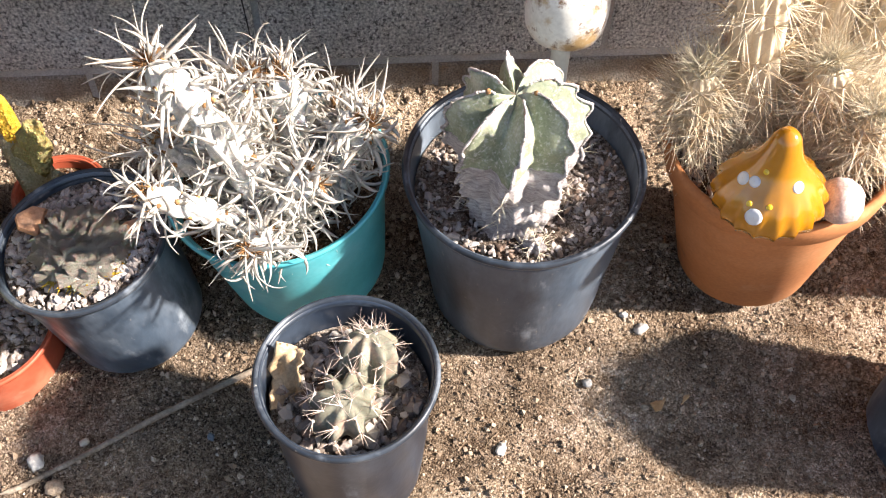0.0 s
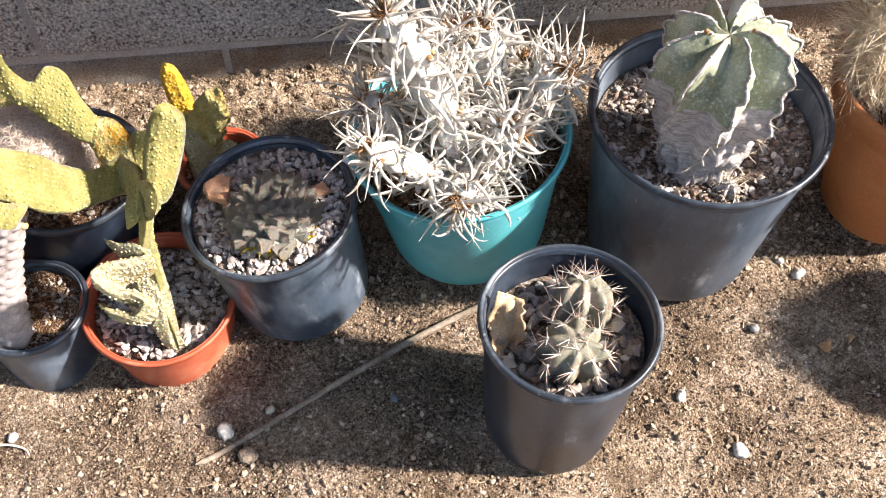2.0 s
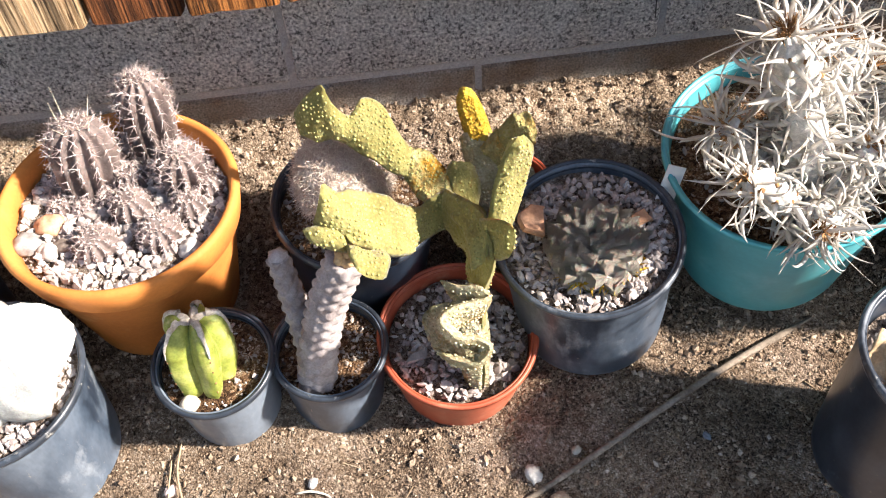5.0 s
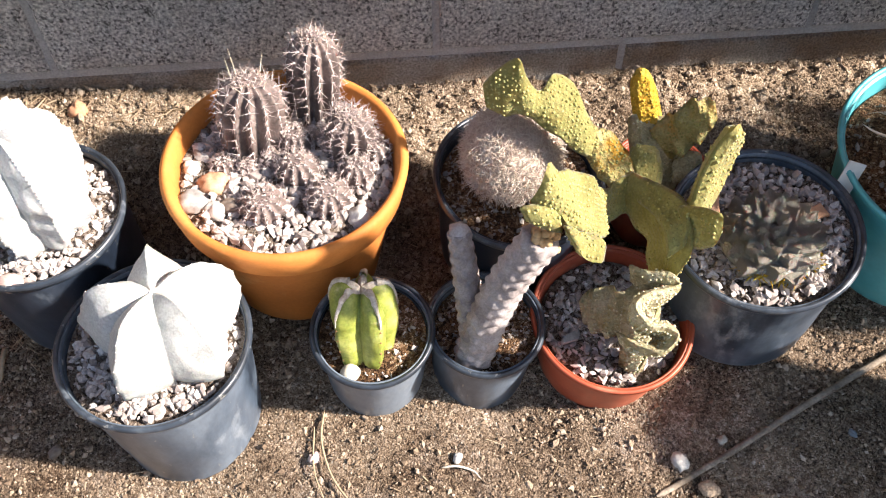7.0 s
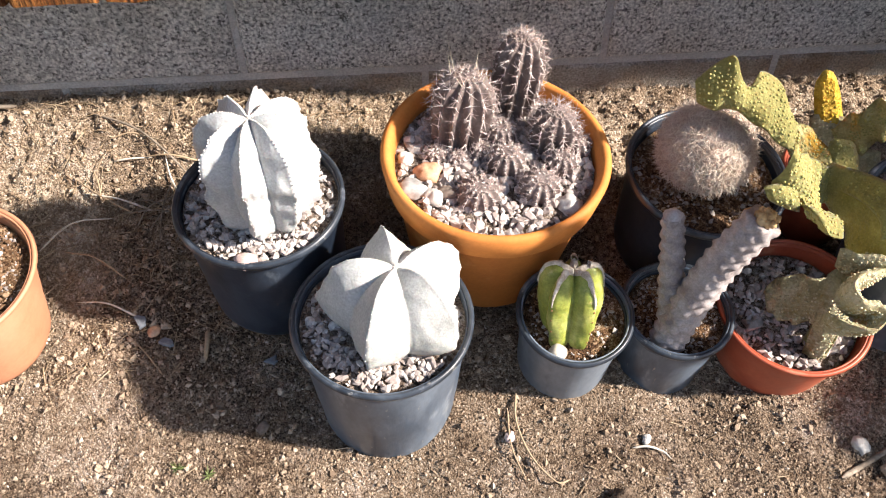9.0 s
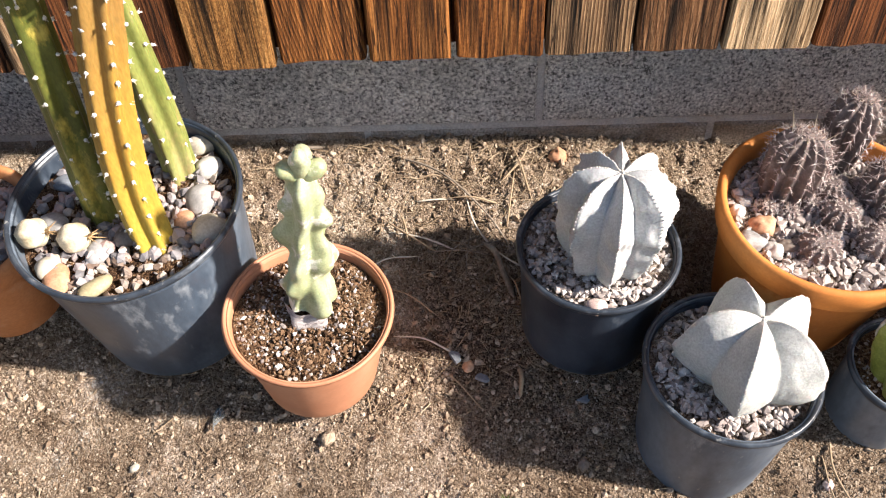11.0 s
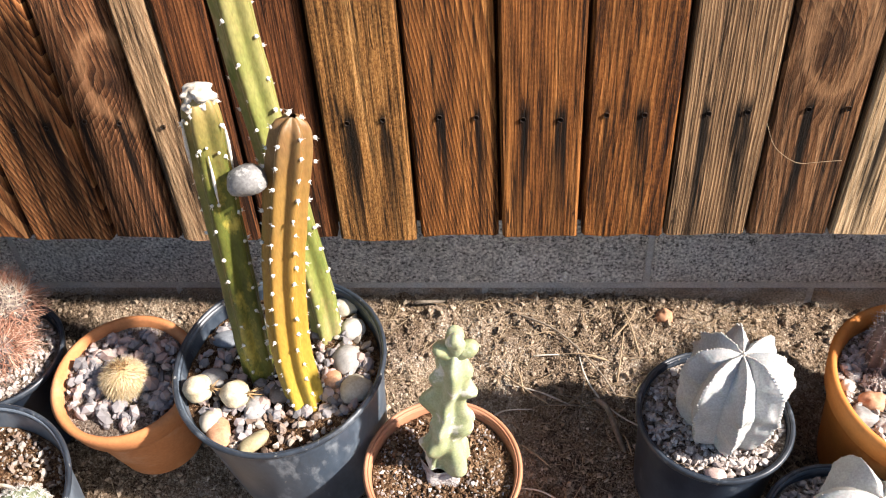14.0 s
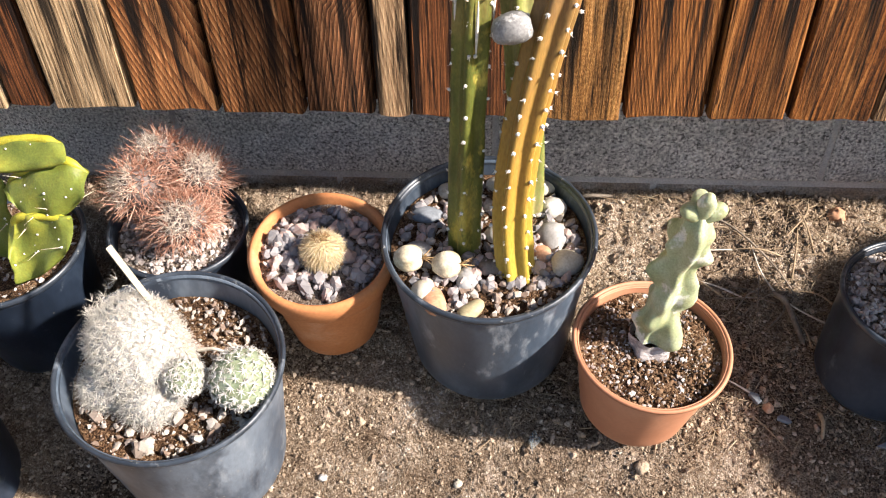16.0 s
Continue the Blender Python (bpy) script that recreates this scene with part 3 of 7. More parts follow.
nail_me.materials.append(M["nail"])
# boards by their left edge: the kind of wood, and how far the pair of nails lies off the middle
LOOKS = {-2.06: ("wood_tan", 0.0), -1.974: ("wood_red", 0.0), -1.923: ("wood_tan", 0.004), -1.826: ("wood_rust", -0.004), -1.728: ("wood_rust", 0.006), -1.629: ("wood_weathered", -0.006),
         -1.551: ("wood_sap", 0.0), -1.512: ("wood_red", 0.0), -1.46: ("wood_red", 0.0), -1.371: ("wood_gold", 0.002), -1.284: ("wood_fan", 0.006), -1.196: ("wood_orange", 0.0),
         -1.111: ("wood_amber", -0.006), -1.022: ("wood_stripe", 0.002), -0.935: ("wood_burl", 0.008), -0.851: ("wood_tan", 0.0)}
REST = ("wood_orange", "wood_brown", "wood_stripe", "wood_orange", "wood_fan", "wood_gold", "wood_red")
for n_, (a, b) in enumerate(zip(EDGES[:-1], EDGES[1:])):
    w = b - a - (rng.uniform(0.003, 0.0065) if b - a > 0.06 else 0.003)
    look_, off_ = LOOKS.get(round(a, 3), (REST[n_ % 7], 0.0))
    V, F = plank(w, FENCE_H, 0.016)
    ob = part("board", (V - np.array((off_, 0, 0)), F), M[look_], fence, smooth=False)
    ob.location = ((a + b) / 2 + off_, rng.uniform(-0.004, 0.004), rng.uniform(-0.0015, 0.0015))
    ob.rotation_euler = (0, rng.uniform(-0.006, 0.006), 0)
    for k, side in enumerate((-1, 1) if w > 0.06 else (0,)):
        nl = new("nail", nail_me)
        nl.parent, nl.location = ob, (side * NAIL_X, -0.0008, NAIL_Z + rng.uniform(-0.004, 0.004))
# dark strips added behind the gaps, standing in for the shade there
for x in EDGES[1:-1]:
    ob = part("backing_strip", plank(0.040, FENCE_H - 0.004, 0.012), M["wood_red"], fence, "dark strip added to keep a gap black", smooth=False)
    ob.location = (x, 0.0235, 0.004)
rail = plank(4.2, 0.085, 0.036)
ob = part("rail", rail, M["wood_brown"], fence, "horizontal backing rail", smooth=False)
ob.location = (-0.7, 0.038, 0.11)


# ---- pots ----
POTS = {}


def pot(key, c, n, R, rb, h, style, label, soil=0.02, soil_mat="soil_grit", amp=0.004, slope=0.0, category="plant pot"):
    """A pot by its rim's middle, axis, radii and height. style: the material, and whether plastic, bowl or clay."""
    m, form = style
    ax = Vector((n[0], n[1], 1)).normalized()
    h = h + 0.008
    base = Vector(c) - ax * h
    t = thing("flower_pot", base, label, category, ax)
    k = (R - rb) / h
    seed = len(POTS)
    rm = M["plastic_rim"] if m in ("plastic", "plastic_grey") else M[m]
    if form == "clay":
        band = min(0.034, h * 0.24)
        th = 0.008
        r1 = R - 0.005 - k * band
        part("body", lathe([(0.0005, 0), (rb - 0.003, 0), (rb, 0.003), (r1, h - band - 0.002), (r1, h - band + 0.003), (r1 - th, h - band), (rb - th, 0.01), (0.0005, 0.01)], 72, 0.003, seed), M[m], t)
        part("rim", lathe([(r1 - 0.001, h - band), (R - 0.004 - k * band * 0.6, h - band), (R - 0.001 - k * band * 0.5, h - band + 0.003), (R, h - 0.004), (R - 0.003, h - 0.0005), (R - 0.006, h), (R - th - 0.001, h - 0.003), (R - th - 0.002 - k * band, h - band), (r1 - 0.001, h - band)], 72, 0.003, seed), M[m], t)
        inner = R - th - 0.001 - k * soil * 0.8
    else:
        th = 0.0016
        lip = 0.005 if form == "thin" else 0.008
        pr = [(0.0005, 0), (rb - 0.006, 0), (rb - 0.002, 0.0015), (rb, 0.006)]
        r_top = R - 0.004
        for f in np.linspace(0.08, 0.985, 12):
            pr.append((rb + (r_top - rb) * f + rng.uniform(-0.0003, 0.0003), h * f))
        pr += [(r_top - th, h * 0.985)]
        for f in np.linspace(0.95, 0.1, 10):
            pr.append((rb + (r_top - rb) * f - th + (0.0006 if int(f * 40) % 2 else 0), h * f))
        pr += [(0.0005, 0.01)]
        part("body", lathe(pr, 80, 0.004, seed), M[m], t)
        part("rim", lathe([(r_top - 0.0002, h - lip - 0.001), (R - 0.0008, h - lip), (R, h - lip + 0.002), (R + 0.0006, h - 0.003), (R - 0.0008, h - 0.0006), (R - 0.0020, h), (R - 0.0038, h - 0.001), (R - 0.0050, h - 0.004), (R - 0.0060 - k * lip, h - lip)], 80, 0.004, seed), rm, t)
        inner = R - 0.007 - k * soil
    part("soil", soil_disc(inner + 0.001, h - soil, amp, slope), M[soil_mat], t)
    POTS[key] = dict(thing=t, R=inner, z=h - soil, h=h, slope=slope, mw=t.matrix_world.copy())
    return t


def fill(key, count, lo, hi, material, label="", flat=0.52, power=2.0, keep=None, lift=0.25, inner=1.0, jag=0.40):
    """Gravel on the soil of a pot."""
    q = POTS[key]
    s = lo + (hi - lo) * rng.random(count) ** power
    xy = disc_points(count, q["R"] * inner) * (1 - s / q["R"])[:, None]
    if keep is not None:
        ok = np.array([keep(*p) for p in xy])
        xy, s = xy[ok], s[ok]
    P = np.concatenate([xy, (q["z"] + q["slope"] * xy[:, 1] + lift * s + rng.uniform(0, 0.002, len(s)))[:, None]], 1)
    part("gravel", stones(P, s * 1.08, flat, jag), M[material], q["thing"], label, smooth=False, kind="stuff")


def fill_pieces(key, count, lo, hi, material, flat=0.55, power=1.2, keep=None, jag=0.2):
    """Larger loose stones on the soil of a pot, each a piece of its own on a few shared meshes."""
    q = POTS[key]
    kinds = []
    for k in range(10):
        V, F = stones([(0, 0, 0)], [1.0], flat, jag)
        me = mesh_np("pebble", V, F, False)
        me.materials.append(M[material])
        kinds.append(me)
    for k in range(count):
        s = lo + (hi - lo) * rng.random() ** power
        x, y = disc_points(1, q["R"] - s)[0]
        if keep is not None and not keep(x, y):
            continue
        ob = new("pebble", kinds[k % 10])
        ob.parent = q["thing"]
        turn = Euler((rng.uniform(-0.3, 0.3), rng.uniform(-0.3, 0.3), rng.uniform(0, 6.2))).to_matrix().to_4x4()
        ob.matrix_local = Matrix.Translation((x, y, q["z"] + q["slope"] * y + 0.3 * s + rng.uniform(0, 0.002))) @ turn @ Matrix.Scale(s, 4)


def soil_at(key, wx, wy, up=0.0):
    """The world place on the soil of a pot straight under a world x, y."""
    q = POTS[key]
    ax = q["mw"].to_3x3() @ Vector((0, 0, 1))
    o = q["mw"] @ Vector((0, 0, q["z"]))
    return Vector((wx, wy, o.z - (ax.x * (wx - o.x) + ax.y * (wy - o.y)) / ax.z + up))


PL, PG = ("plastic", "plastic"), ("plastic_grey", "plastic")
pot("P1", (-0.107, 0.539, 0.084), (0, -0.10), 0.075, 0.060, 0.178, PL, "scuffed black plastic nursery pot standing on the soil", 0.035)
pot("P2", (0.056, 0.712, 0.142), (-0.05, -0.16), 0.109, 0.088, 0.198, PG, "large faded grey plastic nursery pot", 0.034)
pot("P3", (-0.169, 0.749, 0.113), (-0.10, -0.17), 0.106, 0.082, 0.152, ("teal", "thin"), "glossy turquoise plastic pot with white scuffs", 0.022, "soil_dark")
pot("P4", (0.297, 0.727, 0.151), (-0.15, -0.17), 0.107, 0.072, 0.197, ("terracotta", "clay"), "weathered terracotta pot with a thick rim", 0.026, "soil_dark")
pot("P5", (-0.350, 0.707, 0.079), (-0.10, -0.17), 0.081, 0.070, 0.143, PG, "scuffed dark grey plastic nursery pot", 0.012)
pot("P6", (-0.470, 0.691, -0.016), (0.02, -0.18), 0.075, 0.061, 0.082, ("red_plastic", "thin"), "orange-red plastic pot with a bent rim", 0.020)
pot("P7", (-0.588, 0.686, -0.004), (0.05, -0.12), 0.054, 0.045, 0.094, PG, "little grey plastic nursery pot", 0.014, "soil_dark")
pot("P8", (-0.689, 0.676, 0.011), (0.03, -0.15), 0.0545, 0.044, 0.098, PG, "little dusty grey plastic nursery pot", 0.012, "soil_dark")
pot("P9", (-0.548, 0.793, 0.071), (0.07, -0.15), 0.079, 0.064, 0.118, PL, "black plastic nursery pot beside the wall", 0.016, "soil_dark")
pot("P10", (-0.754, 0.792, 0.113), (0.04, -0.11), 0.107, 0.076, 0.150, ("terracotta_amber", "clay"), "wide amber terracotta pot with a rolled rim", 0.022)
pot("P11", (-0.975, 0.773, 0.086), (0, -0.11), 0.079, 0.069, 0.134, PL, "black plastic nursery pot filled with white gravel", 0.011)
pot("P12", (-0.865, 0.655, 0.050), (0.02, -0.08), 0.080, 0.064, 0.157, PG, "dark grey plastic nursery pot filled with white gravel", 0.013)
pot("P13", (-1.253, 0.713, 0.069), (0.05, -0.12), 0.081, 0.058, 0.110, ("terracotta_pink", "thin"), "clay-coloured pot with a narrow rim", 0.014, "soil_dark")
pot("P14", (-1.423, 0.784, 0.151), (-0.01, -0.15), 0.111, 0.090, 0.186, PG, "large black plastic nursery pot with a doubled rim", 0.024, "soil_dark")
pot("P15", (-1.603, 0.791, 0.115), (0.03, -0.20), 0.080, 0.052, 0.138, ("terracotta", "clay"), "small terracotta pot filled with mauve gravel", 0.012)
pot("P16", (-1.774, 0.830, 0.109), (0.08, -0.12), 0.078, 0.062, 0.143, PL, "black plastic nursery pot close to the wall", 0.018)
pot("P17", (-1.727, 0.641, 0.101), (0.05, -0.13), 0.111, 0.088, 0.190, PG, "large faded grey plastic nursery pot with pale scuffs", 0.034, "soil_dark")
pot("P18", (-1.965, 0.795, 0.105), (0, -0.12), 0.090, 0.070, 0.155, PL, "black plastic nursery pot with grey wear", 0.016, "soil_dark")
pot("P19", (-2.010, 0.600, 0.03), (0, -0.10), 0.083, 0.066, 0.145, PL, "black plastic nursery pot at the end of the row", 0.016, "soil_dark")
pot("P20", (-0.405, 0.822, 0.035), (0, -0.12), 0.048, 0.038, 0.080, ("red_plastic", "thin"), "small orange-red plastic pot by the wall", 0.014, "soil_dark")
pot("P0", (0.482, 0.530, 0.060), (0, -0.10), 0.090, 0.074, 0.176, PG, "faded grey plastic nursery pot at the end of the row", 0.02)

# unseen pot, added to throw shade on the ground round the terracotta pot
pot("P21", (0.640, 0.745, 0.095), (0, -0.12), 0.105, 0.086, 0.170, PL, "unseen black plastic pot added past the terracotta pot to cast shade", 0.02)

# ---- plant materials ----
def plant(name, a, b, c, scale=60, rough=0.55, flecks=None, **kw):
    p = [flecks] if flecks else []
    kw.setdefault("sub", 0.08)
    kw.setdefault("bump", 0.4)
    kw.setdefault("bdist", 0.001)
    return mat(name, [(0.0, a), (0.5, b), (1.0, c)], scale, rough, 0.2, 500, bscale=350, patches=p, spec=0.35, **kw)


M["paper"] = mat("papery_white_spine", [(0.0, (0.58, 0.51, 0.43)), (0.5, (0.76, 0.735, 0.69)), (1.0, (0.84, 0.825, 0.80))], 60, 0.75, 0.08, 400, 0, island=0.5, sub=0.0, thin=0.55)
M["tuft"] = mat("brown_bristle_tuft", [(0.0, (0.16, 0.075, 0.03)), (1.0, (0.42, 0.24, 0.10))], 300, 0.85, 0.3, 600, 0.5, 500)
M["grey_stem"] = plant("grey_green_joint", (0.26, 0.26, 0.24), (0.40, 0.40, 0.38), (0.55, 0.55, 0.53), 70, 0.7, (130, 0.50, 0.62, (0.62, 0.60, 0.57)))
M["ornatum"] = plant("grey_green_skin", (0.145, 0.165, 0.105), (0.245, 0.27, 0.18), (0.43, 0.445, 0.34), 30, 0.6, (300, 0.52, 0.66, (0.46, 0.47, 0.42)))
M["cork"] = plant("pale_corky_base", (0.30, 0.25, 0.25), (0.58, 0.53, 0.515), (0.80, 0.775, 0.75), 85, 0.9, stretch=(1, 1, 4), sub=0.0, bump=1.0, bdist=0.003)
M["cork_tan"] = plant("tan_corky_foot", (0.30, 0.235, 0.15), (0.46, 0.385, 0.275), (0.60, 0.54, 0.43), 70, 0.9, sub=0.0, bump=1.0, bdist=0.002)
M["white_skin"] = plant("white_flecked_skin", (0.33, 0.335, 0.33), (0.43, 0.437, 0.437), (0.51, 0.518, 0.52), 26, 0.8, (300, 0.58, 0.70, (0.42, 0.45, 0.40)))
M["white_warm"] = plant("cream_flecked_skin", (0.33, 0.333, 0.315), (0.42, 0.424, 0.405), (0.50, 0.504, 0.485), 26, 0.8, (300, 0.58, 0.70, (0.42, 0.44, 0.37)))
M["rib_white"] = mat("white_rib_wool", [(0.0, (0.54, 0.52, 0.48)), (1.0, (0.68, 0.67, 0.64))], 300, 0.9, 0.2, 900, 0.5, 600)
M["seam"] = mat("rib_crest_wool", [(0.0, (0.50, 0.44, 0.36)), (1.0, (0.74, 0.72, 0.68))], 300, 0.9, 0.3, 900, 0.5, 600)
M["lime"] = plant("lime_green_skin", (0.13, 0.155, 0.025), (0.245, 0.275, 0.055), (0.42, 0.42, 0.14), 45, 0.45, (40, 0.58, 0.70, (0.48, 0.44, 0.22)))
M["euphorbia"] = plant("grey_mauve_bark", (0.21, 0.175, 0.165), (0.32, 0.28, 0.27), (0.44, 0.405, 0.395), 50, 0.8, sub=0.0)
M["crest"] = plant("velvety_yellow_green_skin", (0.235, 0.215, 0.062), (0.335, 0.305, 0.098), (0.45, 0.405, 0.15), 40, 0.85, (12, 0.58, 0.74, (0.40, 0.29, 0.06)), cells=260, bump=0.5, bdist=0.002, sheen=0.3, thin=0.42)
M["crest_pale"] = plant("felted_straw_skin", (0.32, 0.28, 0.15), (0.47, 0.42, 0.25), (0.62, 0.57, 0.41), 40, 0.9, (30, 0.56, 0.68, (0.38, 0.28, 0.10)), cells=200, bump=1.0, bdist=0.003, thin=0.28)
M["crest_scarred"] = plant("scarred_mottled_skin", (0.32, 0.27, 0.09), (0.44, 0.365, 0.15), (0.55, 0.475, 0.23), 40, 0.85, (26, 0.52, 0.62, (0.46, 0.25, 0.03)), cells=200, bump=1.0, bdist=0.003, thin=0.25)
M["crest_gold"] = plant("golden_yellow_skin", (0.40, 0.22, 0.012), (0.52, 0.32, 0.022), (0.58, 0.42, 0.07), 40, 0.7, cells=200, bump=1.0, bdist=0.003)
M["glochid"] = plant("low_felted_bumps", (0.25, 0.23, 0.072), (0.345, 0.315, 0.11), (0.45, 0.405, 0.16), 14, 0.9, (12, 0.58, 0.74, (0.46, 0.34, 0.08)))
M["glochid_pale"] = plant("pale_felted_bumps", (0.36, 0.32, 0.18), (0.49, 0.44, 0.28), (0.61, 0.56, 0.40), 60, 0.9)
M["mauve_skin"] = plant("brown_mauve_skin", (0.085, 0.064, 0.058), (0.15, 0.115, 0.104), (0.24, 0.195, 0.18), 50, 0.65)
M["tan_skin"] = plant("tan_skin", (0.42, 0.33, 0.27), (0.55, 0.46, 0.385), (0.66, 0.58, 0.50), 60, 0.8)
M["dark_green_skin"] = plant("dull_green_skin", (0.09, 0.12, 0.045), (0.16, 0.20, 0.08), (0.26, 0.30, 0.15), 60, 0.7)
M["offset_skin"] = plant("grey_green_skin_under_spines", (0.13, 0.16, 0.09), (0.22, 0.26, 0.165), (0.34, 0.37, 0.275), 60, 0.7)
M["gold_skin"] = plant("golden_brown_skin", (0.42, 0.30, 0.14), (0.54, 0.41, 0.22), (0.62, 0.50, 0.31), 60, 0.8)
M["olive_skin"] = plant("grey_olive_skin", (0.105, 0.104, 0.074), (0.178, 0.170, 0.126), (0.27, 0.252, 0.195), 30, 0.65, (30, 0.56, 0.68, (0.34, 0.23, 0.17)))
M["ariocarpus"] = plant("grey_fissured_skin", (0.30, 0.26, 0.205), (0.50, 0.445, 0.37), (0.68, 0.63, 0.55), 130, 0.85, cells=170, bump=1.0, bdist=0.005)
M["totem"] = plant("pale_smooth_green_skin", (0.25, 0.285, 0.145), (0.36, 0.39, 0.22), (0.48, 0.50, 0.33), 35, 0.5, (30, 0.575, 0.63, (0.68, 0.67, 0.57)))
M["cereus"] = plant("olive_column_skin", (0.055, 0.068, 0.014), (0.115, 0.125, 0.026), (0.24, 0.21, 0.05), 30, 0.40, (24, 0.55, 0.64, (0.42, 0.34, 0.07)), stretch=(1, 1, 0.5), climb=[(0.25, 0.36, (0.36, 0.245, 0.10))])
M["cereus_amber"] = plant("sunburnt_amber_skin", (0.32, 0.23, 0.035), (0.42, 0.31, 0.05), (0.52, 0.41, 0.085), 20, 0.42, stretch=(1, 1, 0.3), climb=[(-0.02, 0.10, (0.36, 0.20, 0.036)), (0.12, 0.30, (0.185, 0.105, 0.048))])
M["cereus_light"] = plant("light_green_column_skin", (0.12, 0.15, 0.035), (0.21, 0.225, 0.062), (0.33, 0.325, 0.13), 28, 0.42, (30, 0.54, 0.66, (0.34, 0.26, 0.12)), stretch=(1, 1, 0.35), climb=[(0.26, 0.50, (0.25, 0.20, 0.085))])
M["scar"] = mat("white_corky_scar", [(0.0, (0.30, 0.24, 0.17)), (0.5, (0.48, 0.43, 0.36)), (1.0, (0.66, 0.63, 0.58))], 140, 0.9, 0.25, 500, 0.8, 300, 0.002)
M["wool"] = mat("white_wool", [(0.0, (0.60, 0.57, 0.50)), (1.0, (0.84, 0.82, 0.78))], 300, 0.95, 0.2, 900, 0.6, 700)
M["spine_white"] = mat("white_spine", [(0.0, (0.50, 0.46, 0.41)), (1.0, (0.76, 0.74, 0.70))], 80, 0.6, 0.1, 400, 0, island=0.7)
M["spine_pink"] = mat("pinkish_white_spine", [(0.0, (0.58, 0.47, 0.38)), (1.0, (0.86, 0.79, 0.70))], 80, 0.6, 0.1, 400, 0, island=0.8, thin=0.3)
M["spine_hair"] = mat("white_hair_spine", [(0.0, (0.56, 0.50, 0.42)), (0.5, (0.72, 0.685, 0.62)), (1.0, (0.84, 0.82, 0.78))], 80, 0.7, 0.1, 400, 0, island=0.7, thin=0.3)
M["spine_tan"] = mat("tan_spine", [(0.0, (0.53, 0.41, 0.26)), (0.5, (0.72, 0.60, 0.43)), (1.0, (0.85, 0.77, 0.63))], 80, 0.5, 0.1, 400, 0, island=0.8, thin=0.15)
M["spine_pale"] = mat("pale_straw_spine", [(0.0, (0.58, 0.49, 0.33)), (1.0, (0.84, 0.78, 0.64))], 80, 0.5, 0.1, 400, 0, island=0.8, thin=0.15)
M["spine_red"] = mat("rusty_red_spine", [(0.0, (0.24, 0.092, 0.055)), (0.5, (0.46, 0.235, 0.155)), (1.0, (0.75, 0.56, 0.45))], 80, 0.55, 0.1, 400, 0, island=0.8)
M["spine_brown"] = mat("pinkish_brown_spine", [(0.0, (0.44, 0.31, 0.24)), (0.5, (0.64, 0.51, 0.43)), (1.0, (0.82, 0.75, 0.68))], 80, 0.6, 0.1, 400, 0, island=0.8)
M["spine_mauve"] = mat("mauve_brown_spine", [(0.0, (0.22, 0.15, 0.14)), (0.5, (0.46, 0.37, 0.35)), (1.0, (0.76, 0.69, 0.65))], 80, 0.6, 0.1, 400, 0, island=0.8)
M["spine_gold"] = mat("golden_brown_spine", [(0.0, (0.50, 0.36, 0.18)), (0.5, (0.66, 0.53, 0.33)), (1.0, (0.80, 0.72, 0.56))], 80, 0.6, 0.1, 400, 0, island=0.8, thin=0.3)
M["pad"] = plant("yellow_green_pad", (0.085, 0.115, 0.020), (0.17, 0.195, 0.034), (0.34, 0.325, 0.045), 15, 0.42)
M["pad_rim"] = plant("yellow_pad_rim", (0.30, 0.28, 0.03), (0.42, 0.38, 0.035), (0.52, 0.46, 0.06), 30, 0.42)


# ---- plant helpers ----
def spline(pts, k=8):
    """A smooth line through the points."""
    p = np.array(pts, float)
    q = np.concatenate([[2 * p[0] - p[1]], p, [2 * p[-1] - p[-2]]])
    out = []
    for i in range(1, len(q) - 2):
        t = np.linspace(0, 1, k, endpoint=False)[:, None]
        a, b, c, d = q[i - 1], q[i], q[i + 1], q[i + 2]
        out.append(0.5 * (2 * b + (c - a) * t + (2 * a - 5 * b + 4 * c - d) * t ** 2 + (3 * b - a - 3 * c + d) * t ** 3))
    return np.concatenate(out + [p[-1:]])


def unit(v):
    return v / np.maximum(np.linalg.norm(v, axis=-1, keepdims=True), 1e-9)


def frames_of(path):
    T = unit(np.gradient(path, axis=0))
    for i in range(1, len(T)):
        if T[i] @ T[i - 1] < 0:
            T[i] = -T[i]
        if np.linalg.norm(T[i]) < 0.5:
            T[i] = T[i - 1]
    U = np.zeros_like(T)
    u = np.cross(T[0], (0.3, 1.0, 0.2))
    for i, t in enumerate(T):
        u = u - t * (u @ t)
        u = u / np.linalg.norm(u)
        U[i] = u
    return T, U, np.cross(T, U)


